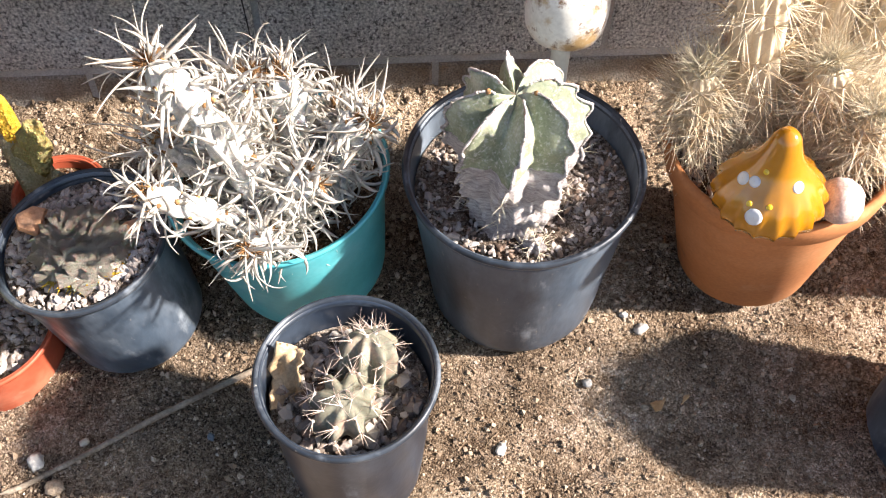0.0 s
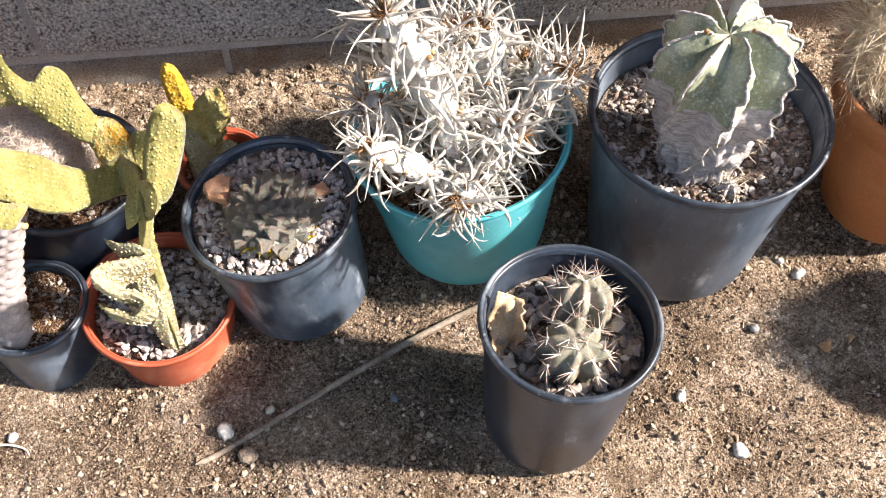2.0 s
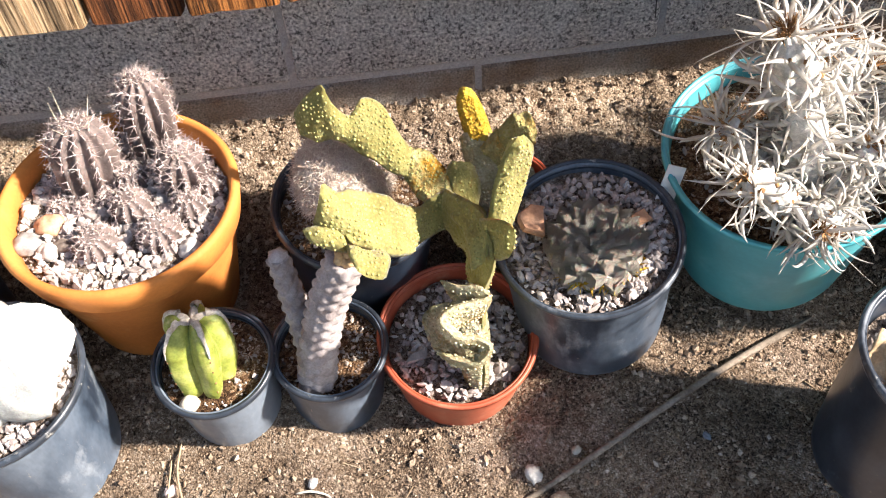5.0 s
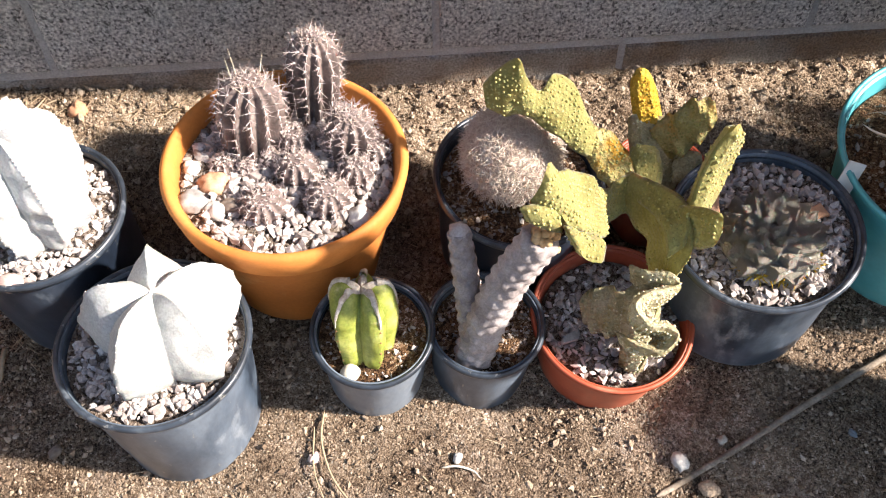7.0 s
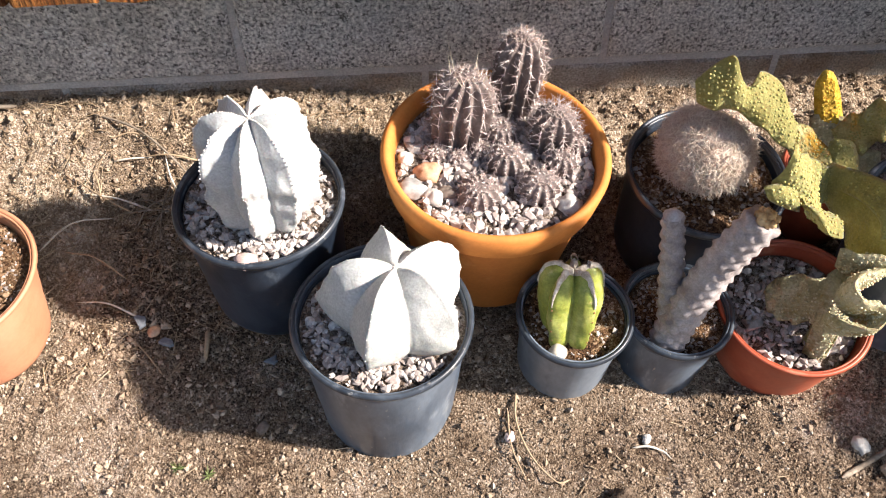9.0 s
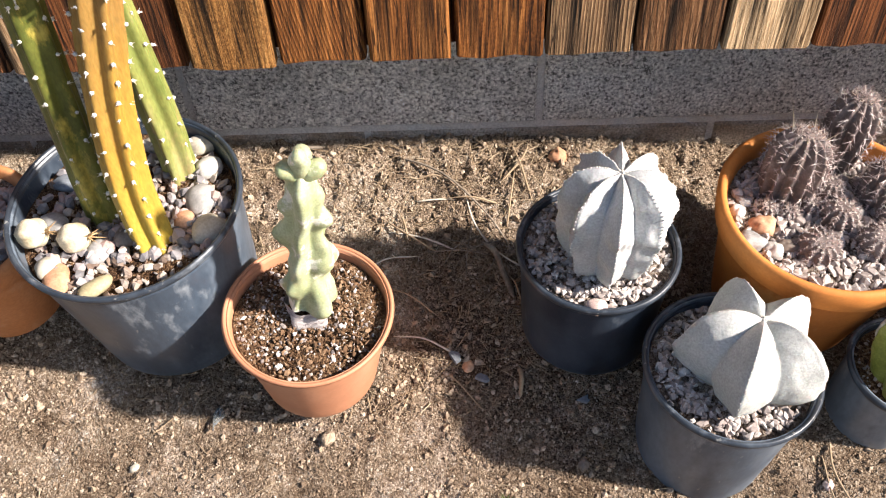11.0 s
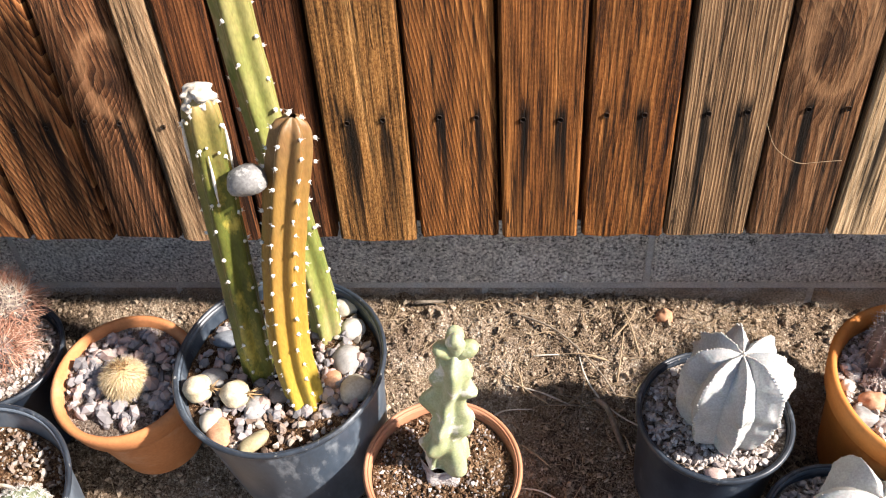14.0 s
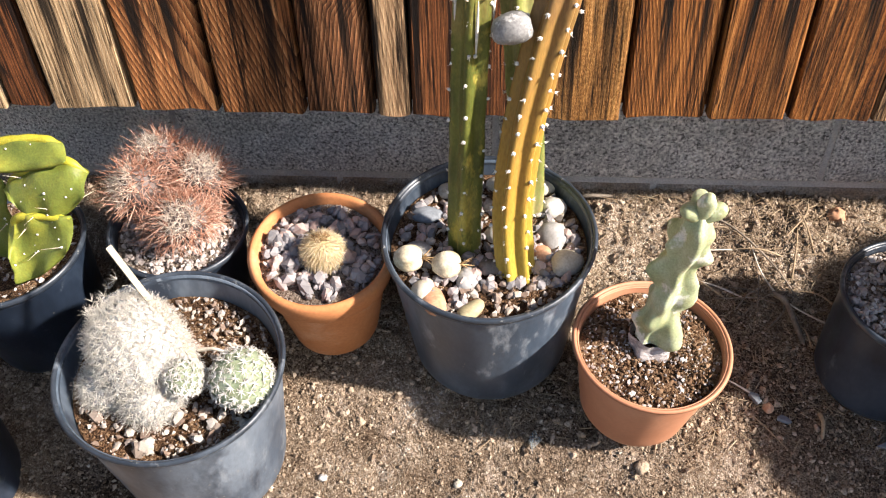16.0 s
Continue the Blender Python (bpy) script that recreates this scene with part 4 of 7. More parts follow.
class Stem:
    """A ribbed body along a line. sharp: crests pointed (1) or round (0)."""

    def __init__(self, path, radii, ribs=0, depth=0.0, sharp=0.0, seg=0, twist=0.0, lump=0.0, lscale=60, phase=0.0):
        self.path, self.r = np.array(path, float), np.array(radii, float)
        self.ribs, self.phase, self.twist = ribs, phase, twist
        self.T, self.U, self.W = frames_of(self.path)
        seg = seg or (ribs * 8 if ribs else 24)
        a = np.linspace(0, 2 * math.pi, seg, endpoint=False)
        g = np.ones((1, seg))
        if ribs:
            round_, point = (1 - np.cos(ribs * a)) / 2, np.abs(np.sin(ribs * a / 2))
            g = 1 - np.atleast_1d(depth)[:, None] * ((1 - sharp) * round_ + sharp * point)[None]
        K = len(self.path)
        ang = a[None] + phase + twist * np.linspace(0, 1, K)[:, None]
        n = np.cos(ang)[..., None] * self.U[:, None] + np.sin(ang)[..., None] * self.W[:, None]
        rr = self.r[:, None] * g
        if lump:
            rr = rr * (1 + lump * np.array([[noise.noise(Vector(c + m * r) * lscale) for m, r in zip(ms, rs)] for c, ms, rs in zip(self.path, n, rr)]))
        self.V = (self.path[:, None] + n * rr[..., None]).reshape(-1, 3)
        self.F = quads(K, seg)
        self.vf = (self.V, self.F)

    def crest(self, k, i):
        """Place and outward way at step i of rib k."""
        K = len(self.path)
        a = 2 * math.pi * k / max(1, self.ribs) + self.phase + self.twist * i / max(1, K - 1)
        j = int(min(K - 1, max(0, round(i))))
        n = math.cos(a) * self.U[j] + math.sin(a) * self.W[j]
        j0, j1 = max(0, j - 1), min(K - 1, j + 1)
        dr = (self.r[j1] - self.r[j0]) / max(1e-6, np.linalg.norm(self.path[j1] - self.path[j0]))
        out = n - self.T[j] * dr
        return self.path[j] + n * self.r[j], out / np.linalg.norm(out)

    def crests(self, step, start=0):
        return [self.crest(k, i) for k in range(self.ribs) for i in np.arange(start + (k % 2) * step * 0.4, len(self.path) - 1, step)]


def dome(z0, z1, r0, rmax, at=0.55, k=22, dip=0.0, sharp_top=2.2):
    """Heights and radii of a globe or column; dip: how far the crown sinks."""
    s = 1 - (1 - np.linspace(0, 1, k)) ** 1.5
    r = np.where(s < at, r0 + (rmax - r0) * np.sin(np.clip(s / at, 0, 1) * math.pi / 2), rmax * np.maximum(0.0, 1 - np.clip((s - at) / (1 - at), 0, 1) ** sharp_top) ** 0.5)
    r[-1] = rmax * 0.015
    q = np.clip(1 - r / rmax / 0.62, 0, 1) * (s > at)
    z = z0 + (z1 - z0) * s - dip * q ** 1.4
    return z, r


def upright(foot, top, r0, rmax, at=0.55, k=22, dip=0.0, sharp_top=2.2, **kw):
    foot, top = np.array(foot, float), np.array(top, float)
    L = np.linalg.norm(top - foot)
    z, r = dome(0, L, r0, rmax, at, k, dip, sharp_top)
    return Stem(foot + np.outer(z / L, top - foot), r, **kw)


def spines(P, D, L, w, bend=0.0, segs=1, flat=1.0, droop=0.0, taper=0.7):
    """Tapering spines; bend: how far the tips curl aside; flat: thickness against width."""
    P, D = np.asarray(P, float), unit(np.asarray(D, float))
    n = len(P)
    L = np.broadcast_to(L, n)[:, None]
    w = np.broadcast_to(w, n)[:, None]
    A = unit(np.cross(D, rng.normal(size=(n, 3))))
    B = np.cross(D, A)
    be = bend * rng.uniform(0.2, 1.0, n)[:, None]
    rings = []
    for s in range(segs + 1):
        t = s / segs
        c = P + D * L * (t - 0.25 * be * t * t) + A * L * be * t * t - np.array((0, 0, 1)) * droop * L * t * t
        ww = w * (1 - t) ** taper + 0.00006
        for k in range(3):
            a = 2.094 * k
            rings.append(c + ww * (math.cos(a) * B + flat * math.sin(a) * A))
    V = np.stack(rings, 1)
    m = 3 * (segs + 1)
    f = np.array([(3 * s + k, 3 * s + (k + 1) % 3, 3 * s + 3 + (k + 1) % 3, 3 * s + 3 + k) for s in range(segs) for k in range(3)])
    return V.reshape(-1, 3), (f[None] + m * np.arange(n)[:, None, None]).reshape(-1, 4)


def ribbons(spots, per, L, w, spread=1.0, jitter=0.4, arc=(0.3, 2.2), segs=8, thick=0.22):
    """Flat papery strips that curl in an arc."""
    P = np.repeat(np.array([q[0] for q in spots], float), per, 0)
    N = np.repeat(np.array([q[1] for q in spots], float), per, 0)
    n = len(P)
    D = unit(N + unit(np.cross(N, rng.normal(size=N.shape))) * spread * rng.uniform(0.3, 1.2, n)[:, None])
    A = unit(np.cross(D, rng.normal(size=(n, 3))))
    B = np.cross(D, A)
    th = rng.uniform(*arc, n)[:, None]
    LL = L * rng.uniform(1 - jitter, 1 + jitter, n)[:, None]
    ww = w * rng.uniform(0.55, 1.25, n)[:, None]
    rings = []
    for i in range(segs + 1):
        t = i / segs
        c = P + LL * (D * np.sin(th * t) / th + A * (1 - np.cos(th * t)) / th)
        nn = A * np.cos(th * t) - D * np.sin(th * t)
        wt = ww * min(1.0, 0.75 + t) * (1 - t ** 2.2) ** 0.8 + 0.00008
        tw = 0.8 * t * np.sign(th - 1.2)
        b = B * np.cos(tw) + nn * np.sin(tw)
        rings += [c + wt * b, c + wt * thick * nn, c - wt * b, c - wt * thick * nn * 0.5]
    V = np.stack(rings, 1)
    f = np.array([(4 * i + k, 4 * i + (k + 1) % 4, 4 * i + 4 + (k + 1) % 4, 4 * i + 4 + k) for i in range(segs) for k in range(4)])
    return V.reshape(-1, 3), (f[None] + 4 * (segs + 1) * np.arange(n)[:, None, None]).reshape(-1, 4)


def sprays(spots, per, L, w, spread=1.0, jitter=0.3, bend=0.0, segs=1, flat=1.0, droop=0.0, taper=0.7):
    """At each (place, way) a fan of spines. spread: 0 along the way, 1 and more flat round it."""
    P = np.repeat(np.array([s[0] for s in spots], float), per, 0)
    N = np.repeat(np.array([s[1] for s in spots], float), per, 0)
    tan = unit(np.cross(N, rng.normal(size=N.shape)))
    D = N + tan * spread * rng.uniform(0.35, 1.15, len(N))[:, None]
    LL = L * rng.uniform(1 - jitter, 1 + jitter, len(N))
    return spines(P, D, LL, w, bend, segs, flat, droop, taper)


def cover_spots(s, n, lo=0.0, hi=1.0):
    """n spots spread spirally over a stem."""
    K, out = len(s.path), []
    for i in range(n):
        f = (lo + (hi - lo) * (i + 0.5) / n) * (K - 1)
        j = min(K - 2, int(f))
        t, a = f - j, i * 2.39996
        nn = math.cos(a) * s.U[j] + math.sin(a) * s.W[j]
        r = s.r[j] * (1 - t) + s.r[j + 1] * t
        dr = (s.r[j + 1] - s.r[j]) / max(1e-6, np.linalg.norm(s.path[j + 1] - s.path[j]))
        out.append((s.path[j] * (1 - t) + s.path[j + 1] * t + nn * r, unit(nn - s.T[j] * dr)))
    return out


def globe_spots(c, r, n, squash=1.0, low=-0.5):
    i = np.arange(n) + 0.5
    z = 1 - (1 - low) * i / n
    a = i * 2.39996
    N = np.stack([np.cos(a) * np.sqrt(1 - z * z), np.sin(a) * np.sqrt(1 - z * z), z], -1)
    return [(np.array(c) + N[k] * np.array((r, r, r * squash)), N[k]) for k in range(n)]


def beads(spots, r, stretch=1.0, sink=0.3):
    """Small rounded cushions at the spots."""
    P = np.array([p - n * r * sink for p, n in spots])
    V = ICO[None] * r * rng.uniform(0.75, 1.25, (len(P), 1, 1)) + P[:, None]
    return V.reshape(-1, 3), (ICO_F[None] + 12 * np.arange(len(P))[:, None, None]).reshape(-1, 3)


def local(ob, vf):
    """Moves world places into the frame of a thing that is not turned."""
    return vf[0] - np.array(ob.location), vf[1]


class Star:
    """A globe of n ribs: crest and groove are (radius, height) lines from the foot to the crown."""

    def __init__(self, foot, top, n, az, crest, groove, K=44, per=20, twist=0.0, lump=0.0, lscale=40, scallop=0.0, puff=0.5, edge=0.85):
        foot, top = np.array(foot, float), np.array(top, float)
        ax = unit(top - foot)
        u = unit(np.cross((0.0, 1.0, 0.0), ax))
        w = np.cross(ax, u)
        cr, gr = spline(crest, 10), spline(groove, 10)
        f = np.linspace(0, 1, K)
        cr = np.stack([np.interp(f, np.linspace(0, 1, len(cr)), cr[:, i]) for i in (0, 1)], -1)
        gr = np.stack([np.interp(f, np.linspace(0, 1, len(gr)), gr[:, i]) for i in (0, 1)], -1)
        seg = n * per
        a = np.linspace(0, 2 * math.pi, seg, endpoint=False)
        tri = np.abs((a * n / (2 * math.pi) + 0.5) % 1.0 - 0.5) * 2
        k = 1 - ((1 - puff) * tri ** edge + puff * tri ** 2.2)
        rz = cr[:, None] * k[None, :, None] + gr[:, None] * (1 - k)[None, :, None]
        if scallop:
            rz[..., 0] *= 1 + scallop * np.sin(f * 62.0)[:, None] * (k ** 5)[None]
        ang = a[None] + az + twist * f[:, None]
        out = np.cos(ang)[..., None] * u + np.sin(ang)[..., None] * w
        V = foot + rz[..., 1:] * ax + rz[..., :1] * out
        if lump:
            d = np.array([[noise.noise(Vector(p) * lscale) + 0.4 * noise.noise(Vector(p) * lscale * 2.7) for p in row] for row in V])
            V = V + lump * d[..., None] * out * np.clip(rz[..., :1] / 0.012, 0, 1)
        self.V, self.K, self.seg, self.n, self.per = V, K, seg, n, per
        self.out, self.ax = out, ax
        self.vf = self.rows(0, K)

    def rows(self, i, j):
        return self.V[i:j].reshape(-1, 3), quads(j - i, self.seg)

    def crest(self, r, i):
        p = self.V[i, r * self.per]
        return p, unit(self.out[i, r * self.per] + 0.8 * self.ax * i / self.K)

    def line(self, r, i, j):
        return np.array([self.V[q, r * self.per] for q in range(i, j)])


def band(A, B, thick, k=9, rows=11, wave=0.0, waves=3.0, seed=0.0, bulge=0.0):
    """A fleshy sheet between two edge lines, with rounded rims; gives the mesh and evenly set spots on both faces."""
    a, b = spline(A, k), spline(B, k)
    K = len(a)
    T = unit(np.gradient((a + b) / 2, axis=0))
    W = unit(b - a)
    N = unit(np.cross(T, W))
    v = np.linspace(0, 1, rows)
    end = np.clip(np.minimum(np.linspace(0.45, 7, K), np.linspace(7, 0.45, K)), 0, 1)
    th = thick * end[:, None] * (0.30 + 0.70 * np.sqrt(np.clip(1 - (2 * v - 1) ** 6, 0, 1)))[None]
    f = np.linspace(0, 1, K)[:, None]
    width = np.linalg.norm(b - a, axis=1)[:, None]
    off = wave * width * np.sin(2 * math.pi * waves * f + seed) * (np.abs(2 * v - 1) ** 1.5 * np.sign(v - 0.45))[None] + bulge * width * (1 - (2 * v - 1) ** 2)[None]
    mid = a[:, None] * (1 - v)[None, :, None] + b[:, None] * v[None, :, None] + N[:, None] * off[..., None]
    up, dn = mid + N[:, None] * th[..., None], mid - N[:, None] * th[..., None]
    rimA = mid[:, :1] - W[:, None] * thick * 0.7
    rimB = mid[:, -1:] + W[:, None] * thick * 0.7
    ring = np.concatenate([rimA, up, rimB, dn[:, ::-1]], 1)
    flat = np.concatenate([mid[:, :1], mid, mid[:, -1:], mid[:, ::-1]], 1)
    ring = np.concatenate([flat[:1] - (T[:1] * thick * 0.6)[:, None], ring, flat[-1:] + (T[-1:] * thick * 0.6)[:, None]])
    spots = []
    for face, sgn in ((up, 1.0), (dn, -1.0)):
        L = np.concatenate([[0], np.cumsum(np.linalg.norm(np.diff(mid[:, rows // 2], axis=0), axis=1))])
        for r, s_ in enumerate(np.arange(0.001, L[-1], 0.0036)):
            i = int(np.searchsorted(L, s_).clip(0, K - 1))
            m = max(2, int(width[i, 0] / 0.0036))
            for q in range(m):
                j = int(round((q + (0.25 if r % 2 else 0.75)) / m * (rows - 1)))
                p = face[i, min(j, rows - 1)]
                spots.append((p + rng.normal(size=3) * 0.0004, sgn * N[i]))
    return (ring.reshape(-1, 3), quads(K + 2, ring.shape[1])), spots


crack = spline([(x, -0.0004, z) for x, z in CRACK], 6)
part("crack", Stem(crack, 0.0011 * np.linspace(1.0, 0.5, len(crack)), seg=6, lump=0.6, lscale=200).vf, M["crack"], wall, "thin dark crack")


def cactus(name, foot, label, category="cactus"):
    return thing(name, foot, label, category)


def add(ob, name, vf, m, label="", kind="", parent=None, smooth=True):
    return part(name, local(ob, vf), M[m], parent or ob, label, smooth, kind)


# ---- gravel in the pots ----
fill("P1", 160, 0.003, 0.007, "gravel_mixed", power=1.3)
fill_pieces("P1", 110, 0.004, 0.0095, "pebble_mixed", 0.45, 1.2, jag=0.34)
fill("P2", 1100, 0.0012, 0.0045, "gravel_mixed", power=2.2)
fill("P2", 420, 0.0014, 0.0042, "gravel_white")
fill_pieces("P2", 40, 0.004, 0.0085, "pebble_white", keep=lambda x, y: x < -0.035, jag=0.3)
fill("P3", 160, 0.0012, 0.004, "gravel_mixed")
fill("P4", 420, 0.0025, 0.006, "gravel_mixed", power=1.4)
fill("P5", 900, 0.002, 0.0052, "gravel_white", power=1.4)
fill("P6", 480, 0.002, 0.0058, "gravel_white", power=1.4)
fill("P7", 420, 0.0008, 0.0026, "gravel_mixed")
fill("P8", 150, 0.001, 0.003, "gravel_white", power=3)
fill("P9", 700, 0.0008, 0.003, "gravel_mixed", power=2.5)
fill("P10", 1150, 0.0025, 0.0062, "gravel_white", power=1.4)
fill("P11", 900, 0.002, 0.0050, "gravel_white", power=1.3)
fill("P12", 900, 0.002, 0.0050, "gravel_white", power=1.3)
fill("P13", 1500, 0.0010, 0.0030, "crumb", power=2)
fill("P13", 620, 0.0008, 0.0030, "gravel_white", power=2)
fill("P14", 520, 0.002, 0.0065, "gravel_mixed", power=1.5)
fill_pieces("P14", 230, 0.005, 0.0098, "gravel_mauve", keep=lambda x, y: y > -0.055 or x < -0.02)
fill_pieces("P15", 260, 0.004, 0.0112, "gravel_mauve", 0.5, 1.1)
fill("P16", 700, 0.0018, 0.0045, "gravel_white", power=1.4)
fill("P17", 1100, 0.001, 0.005, "gravel_mixed", power=2.3)
fill_pieces("P17", 95, 0.005, 0.0092, "pebble_mixed", 0.6, 1.0, keep=lambda x, y: y < -0.03, jag=0.15)
fill("P18", 200, 0.001, 0.004, "gravel_white")
fill("P20", 80, 0.001, 0.004, "gravel_mixed")

# ---- plants ----
# small ribbed cacti in the front pot
c = cactus("cactus", soil_at("P1", -0.105, 0.525), "two small grey-green ribbed cacti with pale star spines")
for foot, top, r, nm in (((-0.112, 0.523, 0.044), (-0.109, 0.509, 0.094), 0.029, "stem"), ((-0.092, 0.552, 0.038), (-0.088, 0.572, 0.094), 0.027, "stem")):
    s = upright(foot, top, r * 0.7, r, 0.5, 20, 0.003, ribs=8, depth=0.32, sharp=0.25, lump=0.22, lscale=75)
    ob = add(c, nm, s.vf, "olive_skin")
    sp = s.crests(5.0, 8)
    add(c, "areole_wool", beads(sp, 0.0017), "seam", parent=ob, kind="stuff")
    add(c, "spine_coat", sprays(sp, 6, 0.014, 0.00040, 1.8, 0.3), "spine_brown", kind="stuff", parent=ob)

# bristly globe, unseen, added to the end pot to soften and lengthen its shadow
c = cactus("cactus", soil_at("P0", 0.48, 0.53), "unseen round cactus with straw-coloured bristles, added to cast shade")
s = upright(np.array(soil_at("P0", 0.48, 0.53)) - (0, 0, 0.006), np.array(soil_at("P0", 0.48, 0.53)) + (0, 0, 0.085), 0.040, 0.058, 0.5, 24, ribs=13, depth=0.16)
ob = add(c, "stem", s.vf, "dark_green_skin")
add(c, "spine_coat", sprays(s.crests(2.2, 3), 6, 0.024, 0.0006, 1.4, 0.4), "spine_tan", kind="stuff", parent=ob)

# bishop's cap with corky base in the large grey pot
c = cactus("cactus", soil_at("P2", 0.052, 0.692), "grey-green ribbed star cactus with a pale corky base")
st = Star((0.046, 0.693, 0.102), (0.036, 0.678, 0.246), 8, 0.95, ((0.037, 0), (0.041, 0.028), (0.046, 0.050), (0.054, 0.080), (0.0585, 0.106), (0.055, 0.132), (0.041, 0.149), (0.023, 0.154), (0.008, 0.148), (0.0008, 0.144)),
          ((0.033, 0), (0.036, 0.028), (0.039, 0.050), (0.042, 0.080), (0.041, 0.106), (0.033, 0.127), (0.019, 0.138), (0.009, 0.141), (0.004, 0.142), (0.0006, 0.142)), K=56, per=18, twist=1.0, lump=0.0065, lscale=62, scallop=0.05, puff=0.0, edge=0.7)
CV, CF = st.rows(0, 24)
for q, v in enumerate(CV):
    row, fold = q // st.seg, noise.noise(Vector((math.atan2(v[1] - 0.693, v[0] - 0.046) * 6.0, v[2] * 26, 2))) + 0.7 * noise.noise(Vector((math.atan2(v[1] - 0.693, v[0] - 0.046) * 17.0, v[2] * 60, 5)))
    CV[q] = v + st.out[row, q % st.seg] * 0.0045 * fold * min(1.0, (23 - row) / 5.0)
add(c, "corky_base", (CV, CF), "cork", "pale mauve-white corky base")
ob = add(c, "stem", st.rows(23, 56), "ornatum")
for k in range(8):
    ln = st.line(k, 18, 47)
    add(c, "rib_edge", Stem(ln, 0.0013 * np.linspace(1.3, 0.6, len(ln)), seg=6, lump=0.7, lscale=170).vf, "cork", "pale corky rib edge", parent=ob)
    nub = [st.crest(k, q) for q in range(25, 48, 3)]
    add(c, "areole_wool", beads(nub, 0.0016, sink=0.1), "seam", parent=ob, kind="stuff")
add(c, "spine_coat", sprays([st.crest(k, q) for k in range(8) for q in range(4, 24, 4)], 2, 0.013, 0.0004, 1.0), "spine_pale", kind="stuff", parent=ob)
for k, q in ((2, 43), (5, 44)):
    add(c, "dried_bud", beads([st.crest(k, q)], 0.0030), "tuft", parent=ob)
c = cactus("seedling", soil_at("P2", 0.060, 0.648), "tiny dried star-shaped cactus seedling")
f = np.array(soil_at("P2", 0.060, 0.648))
s = upright(f - (0, 0, 0.004), f + (0, 0, 0.012), 0.009, 0.011, 0.4, 10, ribs=6, depth=0.5, sharp=0.8)
ob = add(c, "stem", s.vf, "cork")
add(c, "spine_coat", sprays(s.crests(2.5, 2), 3, 0.011, 0.0004, 1.2), "spine_pale", kind="stuff", parent=ob)

# solar stake lamp in the same pot
c = thing("stake_lamp", soil_at("P2", 0.093, 0.779), "white globe garden lamp with rust stains on a pale pole", "lamp")
f = c.location
M["lamp_white"] = mat("rust_stained_white_paint", [(0.0, (0.55, 0.52, 0.46)), (0.6, (0.72, 0.71, 0.67)), (1.0, (0.80, 0.79, 0.76))], 20, 0.45, 0.1, 300, 0.15, 120, 0.001,
                      patches=[(30, 0.50, 0.62, (0.40, 0.27, 0.13)), (80, 0.55, 0.66, (0.17, 0.10, 0.055))])
M["lamp_pole"] = mat("pale_green_grey_paint", [(0.0, (0.46, 0.50, 0.47)), (1.0, (0.64, 0.67, 0.64))], 30, 0.4, 0.08, 300, 0.1, 120, 0.001)
part("pole", lathe([(0.0085, -0.02), (0.0085, 0.105), (0.0095, 0.107), (0.0095, 0.112)], 24), M["lamp_pole"], c)
part("globe", lathe([(0.0005, 0.108), (0.022, 0.109), (0.030, 0.113), (0.0345, 0.122), (0.036, 0.135), (0.0355, 0.150), (0.032, 0.164), (0.024, 0.172), (0.0005, 0.174)], 40), M["lamp_white"], c)
part("cap", lathe([(0.030, 0.168), (0.031, 0.174), (0.027, 0.180), (0.0005, 0.182)], 40), M["lamp_white"], c)

# paper-spined cactus in the turquoise pot
c = cactus("cactus", soil_at("P3", -0.17, 0.74), "clump of jointed cactus with long curling papery white spines")
JOINTS = (((-0.170, 0.705, 0.090), (-0.185, 0.695, 0.160), (-0.210, 0.690, 0.225), (-0.236, 0.680, 0.285), 0.0165),
          ((-0.180, 0.690, 0.090), (-0.205, 0.670, 0.130), (-0.235, 0.652, 0.168), (-0.256, 0.645, 0.185), 0.012),
          ((-0.165, 0.700, 0.085), (-0.172, 0.680, 0.105), (-0.178, 0.662, 0.115), (-0.184, 0.645, 0.125), 0.019),
          ((-0.145, 0.740, 0.090), (-0.142, 0.742, 0.140), (-0.148, 0.745, 0.185), (-0.154, 0.748, 0.222), 0.019),
          ((-0.130, 0.730, 0.090), (-0.112, 0.728, 0.135), (-0.098, 0.725, 0.170), (-0.085, 0.722, 0.192), 0.018),
          ((-0.190, 0.720, 0.090), (-0.220, 0.712, 0.140), (-0.248, 0.705, 0.180), (-0.256, 0.702, 0.190), 0.013),
          ((-0.130, 0.760, 0.090), (-0.120, 0.762, 0.125), (-0.113, 0.762, 0.150), (-0.108, 0.762, 0.172), 0.018),
          ((-0.160, 0.700, 0.100), (-0.150, 0.690, 0.130), (-0.140, 0.688, 0.150), (-0.132, 0.688, 0.165), 0.017),
          ((-0.195, 0.715, 0.150), (-0.190, 0.725, 0.195), (-0.186, 0.728, 0.215), (-0.182, 0.730, 0.235), 0.0155))
